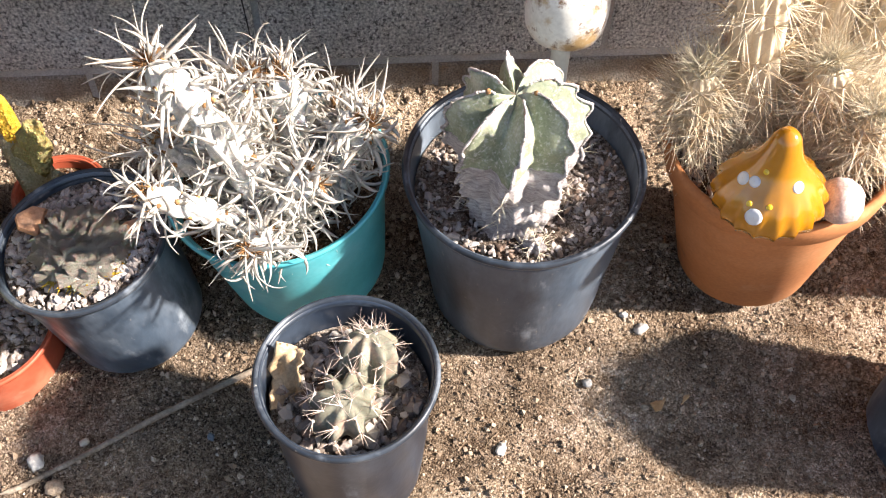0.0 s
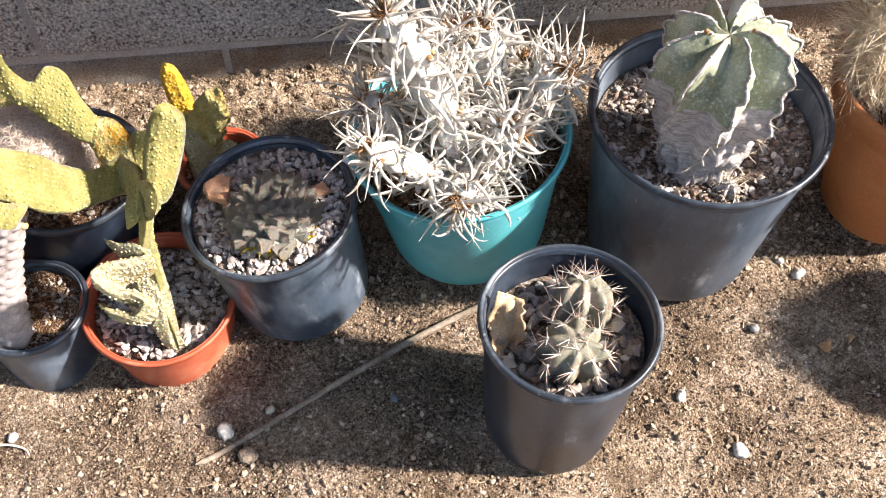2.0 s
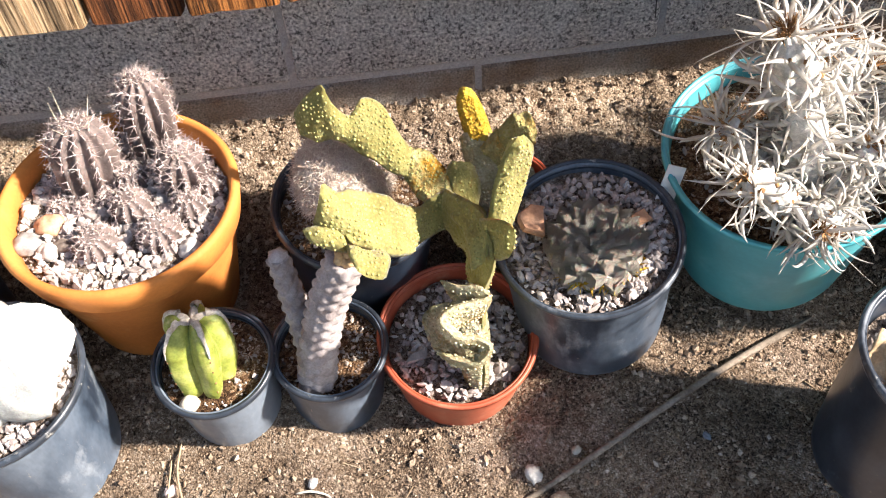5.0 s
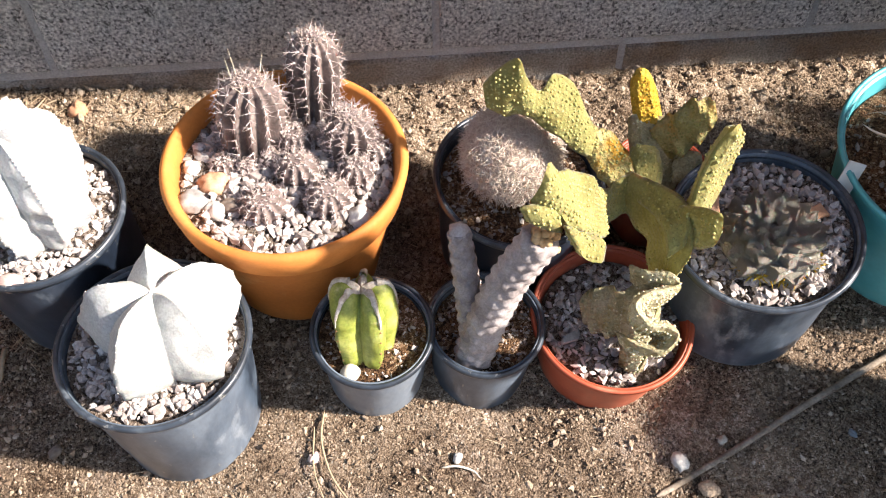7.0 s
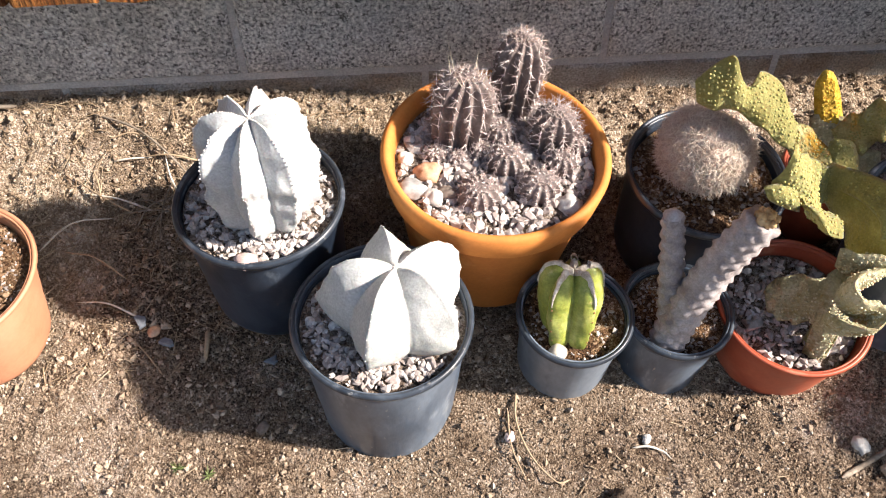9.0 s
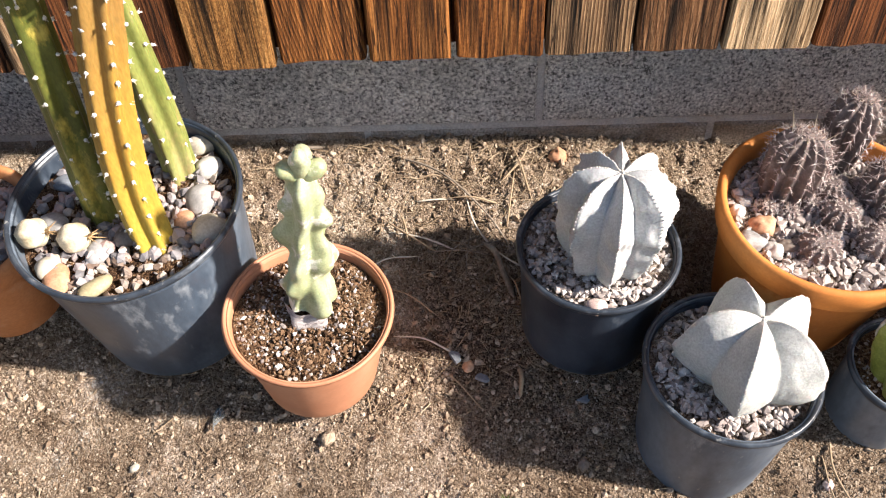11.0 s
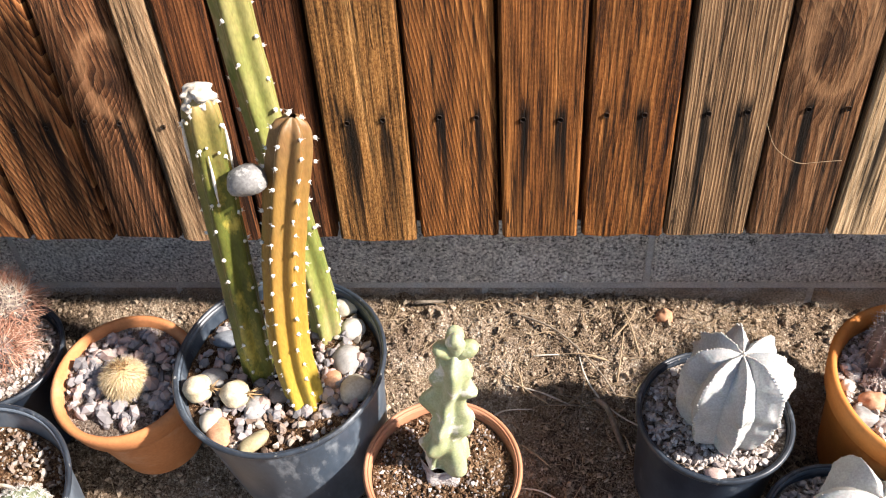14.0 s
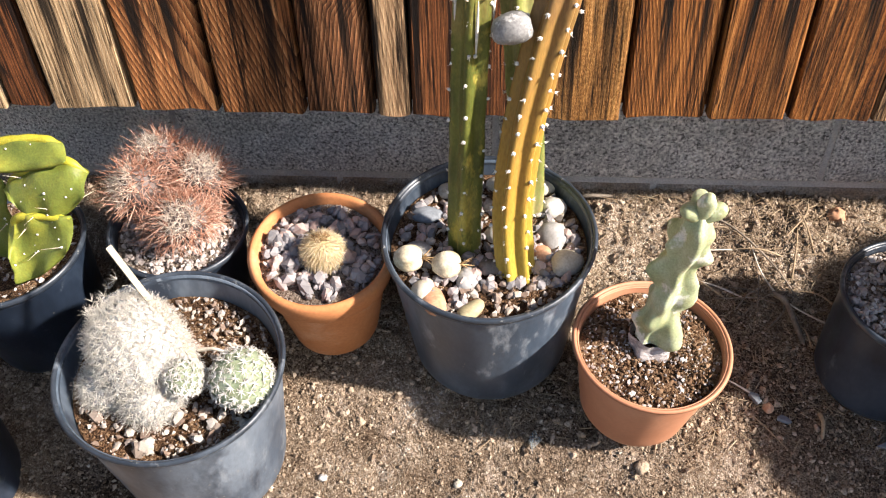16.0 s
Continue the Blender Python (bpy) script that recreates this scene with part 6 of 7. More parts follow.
# scaly euphorbia
c = cactus("euphorbia", soil_at("P7", -0.601, 0.656), "grey scaly euphorbia trunk with a thinner side stem", "succulent")


def scaly(pts, r0, r1, m):
    path = spline(pts, 16)
    K, seg = len(path), 48
    s = Stem(path, np.linspace(r0, r1, K), seg=seg)
    L = np.cumsum(np.r_[0, np.linalg.norm(np.diff(path, axis=0), axis=1)])
    a = np.linspace(0, 2 * math.pi, seg, endpoint=False)
    rows = 2 * math.pi * L[:, None] / 0.0125
    b = np.abs(np.sin(rows / 2 + 2.5 * a[None])) * np.abs(np.sin(rows / 2 - 2.5 * a[None]))
    V = s.V.reshape(K, seg, 3)
    V = path[:, None] + (V - path[:, None]) * (0.85 + 0.25 * b ** 0.8)[..., None]
    V = np.concatenate([V, np.repeat(path[-1][None, None] - s.T[-1] * 0.002, seg, 1)])
    return (V.reshape(-1, 3), quads(K + 1, seg)), s


vf, s = scaly(((-0.602, 0.662, -0.024), (-0.592, 0.662, 0.026), (-0.574, 0.663, 0.086), (-0.551, 0.662, 0.138)), 0.0172, 0.0158, "euphorbia")
ob = add(c, "trunk", vf, "euphorbia")
add(c, "dried_tip", beads([(s.path[-1] + rng.normal(size=3) * 0.005, s.T[-1]) for _ in range(26)], 0.005), "dry_leaf", "brown dried tip", parent=ob, kind="stuff")
vf, s = scaly(((-0.600, 0.668, 0.0), (-0.604, 0.682, 0.040), (-0.608, 0.692, 0.080), (-0.611, 0.699, 0.108)), 0.0130, 0.0095, "euphorbia")
add(c, "side_stem", (vf[0], vf[1]), "euphorbia")
add(c, "stem_tip", beads([(s.path[-1] + s.T[-1] * 0.001, s.T[-1])] * 2, 0.0085), "euphorbia")

# lime green ribbed cactus
c = cactus("cactus", soil_at("P8", -0.696, 0.664), "small lime green ribbed cactus with a whitish crown")
st = Star((-0.697, 0.664, -0.016), (-0.694, 0.684, 0.064), 5, math.radians(-62), ((0.022, 0), (0.028, 0.020), (0.0315, 0.045), (0.030, 0.066), (0.022, 0.081), (0.010, 0.085), (0.0008, 0.082)),
          ((0.013, 0), (0.0155, 0.020), (0.0175, 0.045), (0.0165, 0.062), (0.011, 0.075), (0.003, 0.079), (0.0006, 0.080)), K=36, per=20, lump=0.0022, lscale=60, puff=0.55)
ob = add(c, "stem", st.rows(0, 28), "lime")
add(c, "scarred_crown", st.rows(27, 36), "scar", "whitish scarred crown", parent=ob)
for k in range(5):
    add(c, "scar", Stem(st.line(k, 15, 29), 0.0030 * np.linspace(0.25, 1.1, 14), seg=8, lump=0.6, lscale=200).vf, "scar", "pale scar along the rib", parent=ob)
add(c, "areole_wool", beads([st.crest(k, q) for k in range(5) for q in range(5, 28, 3)], 0.0011, sink=0.4), "tuft", parent=ob, kind="stuff")
pebble("stone", tuple(soil_at("P8", -0.709, 0.641, 0.004)), (0.009, 0.008, 0.007), "stone_cream", "pale cream stone at the edge of the soil")

# fuzzy ball cactus
c = cactus("cactus", soil_at("P9", -0.556, 0.794), "round cactus ball under a mesh of pinkish brown spines")
ctr = np.array((-0.556, 0.792, 0.098))
vf = lathe([(0.001, -0.044), *[(0.0415 * math.cos(t), 0.0435 * math.sin(t)) for t in np.linspace(-1.3, 1.45, 18)], (0.001, 0.046)], 40)
ob = add(c, "stem", (vf[0] + ctr, vf[1]), "tan_skin")
sp = globe_spots(ctr, 0.0420, 520, 1.05)
add(c, "spine_mesh", sprays(sp, 4, 0.0095, 0.00032, 2.4, 0.45, 0.7, 3), "spine_brown", kind="stuff", parent=ob)
add(c, "spine_mesh", sprays(sp, 6, 0.0095, 0.00036, 2.6, 0.3, 0.7, 3), "spine_pink", kind="stuff", parent=ob)

# clump in the amber pot
c = cactus("cactus", soil_at("P10", -0.745, 0.81), "clump of brown-mauve ribbed cacti, three tall and nine small")
HEADS = (((-0.733, 0.868, 0.085), (-0.722, 0.862, 0.186), 0.026, 12), ((-0.788, 0.828, 0.080), (-0.778, 0.832, 0.168), 0.032, 13), ((-0.700, 0.818, 0.082), (-0.696, 0.812, 0.138), 0.024, 12),
         ((-0.747, 0.822, 0.080), (-0.747, 0.816, 0.120), 0.0155, 10), ((-0.745, 0.793, 0.078), (-0.745, 0.786, 0.116), 0.0195, 11), ((-0.810, 0.806, 0.080), (-0.810, 0.800, 0.107), 0.0125, 9),
         ((-0.789, 0.800, 0.080), (-0.789, 0.796, 0.104), 0.0105, 9), ((-0.767, 0.806, 0.080), (-0.766, 0.802, 0.108), 0.0125, 9), ((-0.774, 0.758, 0.076), (-0.773, 0.748, 0.109), 0.0215, 12),
         ((-0.718, 0.762, 0.076), (-0.717, 0.754, 0.110), 0.0205, 12), ((-0.694, 0.788, 0.078), (-0.693, 0.782, 0.110), 0.0165, 10), ((-0.678, 0.812, 0.080), (-0.677, 0.806, 0.110), 0.0155, 10))
for foot, top, r, nr in HEADS:
    tall = r > 0.023
    r *= 0.95
    s = upright(foot, top, r * 0.8, r, 0.6 if tall else 0.45, 26 if tall else 18, 0.002, 2.6, ribs=nr, depth=0.30 if tall else 0.20, sharp=0.2)
    ob = add(c, "stem", s.vf, "mauve_skin")
    sp = s.crests(2.2 if tall else 1.6, 2)
    add(c, "areole_wool", beads(sp, 0.0010), "seam", parent=ob, kind="stuff")
    add(c, "spine_coat", sprays(sp, 5, 0.0042 if not tall else 0.0080, 0.00030, 1.7, 0.5), "spine_mauve", kind="stuff", parent=ob)
    add(c, "crown_bristle", sprays([s.crest(k, len(s.path) - 3) for k in range(nr)], 4, 0.006 if tall else 0.003, 0.00030, 1.0, 0.4), "spine_brown", parent=ob, kind="stuff")
    if tall and r > 0.03:
        for k in range(0, nr, 3):
            add(c, "long_spine", sprays([s.crest(k, 22)], 1, 0.026, 0.0005, 0.3, 0.3), "spine_pale", parent=ob)
for x, y, sz, m, lab in ((-0.818, 0.781, (0.014, 0.011, 0.008), "stone_rust", "rusty orange stone on the gravel"), (-0.834, 0.763, (0.016, 0.012, 0.008), "stone_grey", "flat grey stone on the gravel"),
                         (-0.815, 0.753, (0.010, 0.008, 0.007), "stone_white", "white stone on the gravel"), (-0.803, 0.757, (0.011, 0.007, 0.006), "stone_brown", "dark brown stone on the gravel"),
                         (-0.691, 0.739, (0.012, 0.010, 0.008), "stone_white", "large white stone on the gravel"), (-0.838, 0.800, (0.008, 0.007, 0.006), "stone_white", "white stone on the gravel"),
                         (-0.722, 0.800, (0.006, 0.006, 0.005), "stone_white", "small white stone between the cacti")):
    pebble("stone", tuple(soil_at("P10", x, y, 0.003)), sz, m, lab, rough=0.34)

# white star cacti
c = cactus("cactus", soil_at("P11", -0.968, 0.768), "white star cactus with eight scalloped ribs")
st = Star((-0.966, 0.768, 0.060), (-0.965, 0.760, 0.188), 8, math.radians(84), ((0.028, 0), (0.038, 0.016), (0.0485, 0.034), (0.0535, 0.070), (0.0530, 0.098), (0.0460, 0.119), (0.032, 0.132), (0.016, 0.134), (0.005, 0.130), (0.0008, 0.128)),
          ((0.022, 0), (0.028, 0.016), (0.0340, 0.034), (0.0385, 0.070), (0.037, 0.094), (0.030, 0.111), (0.018, 0.121), (0.009, 0.126), (0.003, 0.127), (0.0006, 0.127)), K=52, per=20, lump=0.0050, lscale=56, scallop=0.022, puff=0.06)
add(c, "corky_base", st.rows(0, 7), "cork_tan", "tan corky foot")
ob = add(c, "stem", st.rows(6, 52), "white_skin")
add(c, "rib_wool", beads([st.crest(k, q) for k in range(8) for q in range(12, 51)], 0.0008), "rib_white", parent=ob, kind="stuff")
add(c, "crown_wool", beads([(st.V[50, q * 5] + rng.normal(size=3) * 0.001, st.ax) for q in range(20)], 0.0014), "seam", parent=ob, kind="stuff")
c = cactus("cactus", soil_at("P12", -0.853, 0.652), "cream-white star cactus with five broad ribs")
st = Star((-0.853, 0.657, 0.020), (-0.850, 0.658, 0.110), 5, math.radians(-113), ((0.036, 0), (0.050, 0.014), (0.0640, 0.030), (0.0670, 0.050), (0.061, 0.071), (0.050, 0.088), (0.034, 0.098), (0.017, 0.097), (0.005, 0.091), (0.0008, 0.090)),
          ((0.027, 0), (0.036, 0.014), (0.043, 0.030), (0.045, 0.048), (0.039, 0.066), (0.028, 0.079), (0.016, 0.086), (0.008, 0.088), (0.002, 0.089), (0.0006, 0.089)), K=52, per=30, lump=0.0030, lscale=46, scallop=0.010, puff=0.0, edge=0.78)
add(c, "corky_base", st.rows(0, 9), "cork_tan", "tan corky foot")
ob = add(c, "stem", st.rows(8, 52), "white_warm")
add(c, "rib_wool", beads([st.crest(k, q) for k in range(5) for q in range(16, 51, 2)], 0.0005), "rib_white", parent=ob, kind="stuff")
add(c, "crown_wool", beads([(st.V[50, q * 7] + rng.normal(size=3) * 0.001, st.ax) for q in range(14)], 0.0013), "seam", parent=ob, kind="stuff")
pebble("stone", tuple(soil_at("P11", -0.983, 0.706, 0.004)), (0.010, 0.009, 0.007), "stone_pink", "pink stone on the white gravel")

# totem pole cactus
c = cactus("cactus", soil_at("P13", -1.254, 0.718), "pale green knobbly totem pole cactus without spines")
path = spline(((-1.256, 0.716, 0.030), (-1.253, 0.722, 0.075), (-1.246, 0.724, 0.130), (-1.238, 0.722, 0.190), (-1.233, 0.718, 0.242)), 14)
K = len(path)
t = np.linspace(0, 1, K)
rad = 0.0222 * (0.92 + 0.24 * np.clip(t * 3, 0, 1) - 0.26 * t) * np.sqrt(np.clip(1.01 - t ** 12, 0.03, 1))
k = 14
s1 = Stem(path[:k], rad[:k], ribs=5, depth=0.14, lump=0.20, lscale=80, seg=60)
s2 = Stem(path[k - 1:], rad[k - 1:], ribs=5, depth=0.30, sharp=0.15, twist=0.7, seg=80, lump=0.62, lscale=46)
add(c, "corky_base", s1.vf, "cork", "pale corky base")
ob = add(c, "stem", s2.vf, "totem")
kn = []
tp = path[-1]
for dx, dy, dz in ((-0.012, -0.004, 0.004), (0.014, -0.003, 0.004), (0.002, -0.006, 0.016), (0.0, 0.012, 0.006)):
    q = upright(tp + np.array((dx, dy, dz)) * 0.2 - (0, 0, 0.008), tp + np.array((dx, dy, dz)) * 1.5, 0.0075, 0.0082, 0.5, 12, seg=30, lump=0.30, lscale=100)
    kn.append(q.vf)
for vf in kn:
    add(c, "knob", vf, "totem", parent=ob)

# columns in the large black pot
c = cactus("column_cactus", soil_at("P14", -1.41, 0.785), "three tall ribbed column cacti, green and amber, dotted with white areoles")
COLUMNS = ((((-1.448, 0.787, 0.105), (-1.446, 0.788, 0.200), (-1.441, 0.790, 0.330), (-1.435, 0.792, 0.462)), 0.0178, "cereus", 5, "green column with a scarred white top"),
           (((-1.390, 0.751, 0.095), (-1.399, 0.762, 0.180), (-1.394, 0.774, 0.270), (-1.380, 0.782, 0.350), (-1.359, 0.788, 0.440)), 0.0200, "cereus_amber", 6, "amber brown column turning yellow at its foot"),
           (((-1.382, 0.838, 0.100), (-1.384, 0.838, 0.200), (-1.394, 0.839, 0.330), (-1.404, 0.840, 0.450), (-1.412, 0.840, 0.640)), 0.0180, "cereus_light", 5, "light green column"))
for pts, r, m, nr, lab in COLUMNS:
    path = spline(pts, 18)
    K = len(path)
    t = np.linspace(0, 1, K)
    s = Stem(path, r * np.clip(0.86 + 2.5 * t, 0, 1) * np.sqrt(np.clip(1.012 - t ** 40, 0.05, 1)), ribs=nr, depth=0.34 if m == "cereus_amber" else 0.30, sharp=0.1, seg=nr * 12, phase=0.5, lump=0.05, lscale=35)
    ob = add(c, "column", s.vf, m, lab)
    sp = s.crests(4.0, 2)
    sp = [(p + rng.normal(size=3) * 0.0012, q) for p, q in sp]
    add(c, "areole_wool", beads(sp, 0.0020, sink=0.1), "wool", parent=ob, kind="stuff")
    add(c, "spine_coat", sprays(sp, 5, 0.0030, 0.0006, 1.3, 0.6), "spine_white", kind="stuff", parent=ob)
    if m == "cereus":
        cap = upright(path[-1] - s.T[-1] * 0.012, path[-1] + s.T[-1] * 0.006, 0.0105, 0.0118, 0.5, 16, seg=40, lump=0.8, lscale=170)
        add(c, "scar_cap", cap.vf, "scar", "white corky scar on the top", parent=ob)
        for k, lo in ((0, 0.80), (1, 0.72), (2, 0.78), (4, 0.75)):
            ii = np.arange(K * lo, K * (lo + 0.14), 1.0)
            ln = np.array([s.crest(k + 0.3, i)[0] for i in ii])
            add(c, "scar", Stem(ln, 0.0016 * np.sin(np.linspace(0.2, 2.9, len(ln))), seg=8, lump=0.3).vf, "seam", "pale lengthwise scar", parent=ob)
        scar = [s.crest(k + rng.uniform(-0.4, 0.4), i) for k in range(nr) for i in np.arange(K * 0.70, K - 1, 1.6)]
        add(c, "scar_tissue", beads([q for q in scar if rng.random() < 0.45], 0.0018, sink=0.4), "spine_pale", parent=ob, kind="stuff")
ob = pebble("wedged_stone", (-1.404, 0.772, 0.386), (0.0195, 0.014, 0.0125), "stone_wedged", "smooth mottled grey stone wedged between the columns")
ob.rotation_euler = (0.1, -0.25, 0.1)
# dried fruits and river stones
M["pod"] = mat("dry_cream_fruit", [(0.0, (0.40, 0.31, 0.18)), (0.5, (0.54, 0.46, 0.31)), (1.0, (0.66, 0.59, 0.44))], 50, 0.7, 0.2, 400, 0.5, 200, 0.001)
for p in ((-1.503, 0.752, 0.140), (-1.464, 0.749, 0.136)):
    t = thing("dried_fruit", p, "dry cream-coloured ribbed cactus fruit on the stones", "fruit", (0.85, -0.10, 0.15), "dried fruits")
    s = upright((0, 0, -0.014), (0, 0, 0.015), 0.007, 0.0155, 0.5, 16, ribs=6, depth=0.13, sharp=0.4)
    part("pod", s.vf, M["pod"], t)
    part("withered_flower", sprays([(np.array((0, 0, 0.014)), np.array((0, 0, 1.0)))] * 3, 3, 0.016, 0.0012, 0.8, 0.3, 0.3, 3, 0.4), M["dry_leaf"], t)
for x, y, sz, m, lab in ((-1.497, 0.776, (0.018, 0.013, 0.009), "stone_grey", "oval grey river stone"), (-1.486, 0.726, (0.014, 0.012, 0.010), "stone_cream", "rounded beige river stone"),
                         (-1.474, 0.712, (0.020, 0.012, 0.008), "stone_rust", "flat pink-red river stone"), (-1.437, 0.703, (0.017, 0.010, 0.007), "stone_olive", "flat olive tan river stone"),
                         (-1.443, 0.740, (0.013, 0.012, 0.009), "stone_grey", "rounded grey river stone"), (-1.416, 0.800, (0.011, 0.011, 0.009), "stone_white", "rounded pale river stone"),
                         (-1.414, 0.872, (0.016, 0.012, 0.009), "stone_cream", "oval cream river stone"), (-1.357, 0.799, (0.018, 0.015, 0.011), "stone_grey", "large rounded grey river stone"),
                         (-1.342, 0.764, (0.015, 0.019, 0.010), "stone_cream", "large oval cream river stone"), (-1.355, 0.838, (0.014, 0.014, 0.009), "stone_white", "pale grey river stone"),
                         (-1.366, 0.868, (0.015, 0.013, 0.009), "stone_cream", "rounded cream river stone"), (-1.421, 0.757, (0.013, 0.011, 0.007), "stone_brown", "reddish brown river stone"),
                         (-1.490, 0.826, (0.017, 0.011, 0.006), "stone_slate", "flat dark blue-grey stone"), (-1.369, 0.775, (0.011, 0.010, 0.007), "stone_rust", "small reddish river stone"),
                         (-1.450, 0.845, (0.013, 0.011, 0.008), "stone_grey", "small grey river stone"), (-1.470, 0.862, (0.012, 0.010, 0.008), "stone_cream", "small beige river stone")):
    pebble("river_stone", tuple(soil_at("P14", x, y, 0.0035)), sz, m, lab, "river stones in the pot")

# small golden ball
c = cactus("cactus", soil_at("P15", -1.600, 0.783), "small golden brown ball cactus set in mauve gravel")
ctr = np.array((-1.600, 0.785, 0.114))
vf = lathe([(0.001, -0.020), *[(0.0225 * math.cos(t), 0.021 * math.sin(t)) for t in np.linspace(-1.2, 1.45, 14)], (0.001, 0.020)], 30)
ob = add(c, "stem", (vf[0] + ctr, vf[1]), "gold_skin")
sp = globe_spots(ctr, 0.0225, 420, 0.95)
hairP = np.repeat(np.array([q[0] for q in sp]), 5, 0)
hairN = np.repeat(np.array([q[1] for q in sp]), 5, 0)
comb = unit(np.array((0.0, 0.0, -1.0)) + hairN * hairN[:, 2:3] + rng.normal(size=hairN.shape) * 0.25)
add(c, "spine_mesh", spines(hairP, hairN * 0.55 + comb, 0.0075 * rng.uniform(0.7, 1.2, len(hairP)), 0.00020, 0.25, 2), "spine_gold", kind="stuff", parent=ob)
add(c, "crown_bristle", sprays(sp[:20], 7, 0.0040, 0.0003, 0.8, 0.3), "tuft", "orange-brown crown", parent=ob, kind="stuff")

# red-spined clump
c = cactus("cactus", soil_at("P16", -1.775, 0.845), "clump of ball cacti bristling with rusty red spines")
for p, r in (((-1.803, 0.828, 0.160), 0.026), ((-1.752, 0.806, 0.138), 0.025), ((-1.787, 0.866, 0.170), 0.025), ((-1.744, 0.852, 0.158), 0.025), ((-1.775, 0.838, 0.118), 0.038)):
    vf = lathe([(0.001, -r), *[(r * 0.93 * math.cos(t), r * 1.05 * math.sin(t)) for t in np.linspace(-1.3, 1.45, 16)], (0.001, r)], 30)
    ob = add(c, "stem", (vf[0] + np.array(p), vf[1]), "mauve_skin")
    sp = globe_spots(p, r, 150, 1.05)
    face = unit(np.array((p[0] + 1.765, (p[1] - 0.88), 0.055)))
    pale = [q for q in sp if q[1] @ face > 0.74]
    rest = [q for q in sp if q[1] @ face <= 0.86]
    add(c, "spine_coat", sprays(rest, 4, 0.022, 0.00050, 1.2, 0.5, 0.2, 2), "spine_red", kind="stuff", parent=ob)
    add(c, "crown_bristle", sprays(pale, 13, 0.013, 0.00040, 1.7, 0.4), "spine_pink", kind="stuff", parent=ob)

# woolly clump in the front pot
c = cactus("cactus", soil_at("P17", -1.73, 0.64), "white-spined clump, one long stem and two small balls")
path = spline(((-1.752, 0.640, 0.052), (-1.756, 0.646, 0.092), (-1.764, 0.652, 0.126), (-1.774, 0.658, 0.156)), 10)
K = len(path)
s = Stem(path, 0.043 * np.sqrt(np.clip(1.02 - np.linspace(0, 1, K) ** 5, 0.03, 1)) * np.linspace(1.05, 0.92, K), ribs=16, depth=0.06)
ob = add(c, "stem", s.vf, "grey_stem", "long leaning white-spined stem")
sp = cover_spots(s, 620, 0.04, 0.985)
add(c, "spine_coat", sprays(sp, 13, 0.0100, 0.00024, 1.5, 0.45, 0.4, 2), "spine_hair", kind="stuff", parent=ob)
tip = [(path[-1] + np.array((rng.normal() * 0.012, rng.normal() * 0.012, -0.004)), unit(s.T[-1] + rng.normal(size=3) * 0.5)) for _ in range(60)]
add(c, "crown_bristle", sprays(tip, 9, 0.009, 0.00021, 1.6, 0.35, 0.4, 2), "spine_hair", kind="stuff", parent=ob)
for p, r, shaggy in (((-1.706, 0.620, 0.100), 0.0185, 0), ((-1.654, 0.628, 0.092), 0.030, 0), ((-1.786, 0.628, 0.076), 0.028, 1), ((-1.742, 0.612, 0.074), 0.026, 1)):
    vf = lathe([(0.001, -r), *[(r * math.cos(t), r * 0.95 * math.sin(t)) for t in np.linspace(-1.3, 1.45, 14)], (0.001, r * 0.96)], 28)
    ob = add(c, "offset", (vf[0] + np.array(p), vf[1]), "grey_stem" if shaggy else "offset_skin")
    sp = globe_spots(p, r, 230 if shaggy else int(38 + r * 1800), 0.97)
    if shaggy:
        add(c, "spine_coat", sprays(sp, 9, 0.0100, 0.00021, 1.5, 0.4, 0.5, 2), "spine_hair", kind="stuff", parent=ob)
    else:
        add(c, "spine_coat", sprays(sp, 15, 0.0064, 0.00052, 3.0, 0.3), "spine_white", kind="stuff", parent=ob)
        add(c, "areole_wool", beads(sp, 0.0009), "wool", parent=ob, kind="stuff")
M["label_wood"] = mat("pale_wooden_label", [(0.0, (0.28, 0.23, 0.16)), (1.0, (0.42, 0.36, 0.28))], 60, 0.8, 0.15, 400, 0.2, 300, 0.001, stretch=(1, 1, 0.1))
ob = part("plant_label", slab(0.0065, 0.150, 0.002), M["label_wood"], smooth=False)
ob.location, ob.rotation_euler = (-1.700, 0.646, 0.082), Vector((-0.076, 0.042, 0.127)).to_track_quat("Z", "Y").to_euler()
tagged(ob, "plain pale wooden plant stick in the pot", "label")

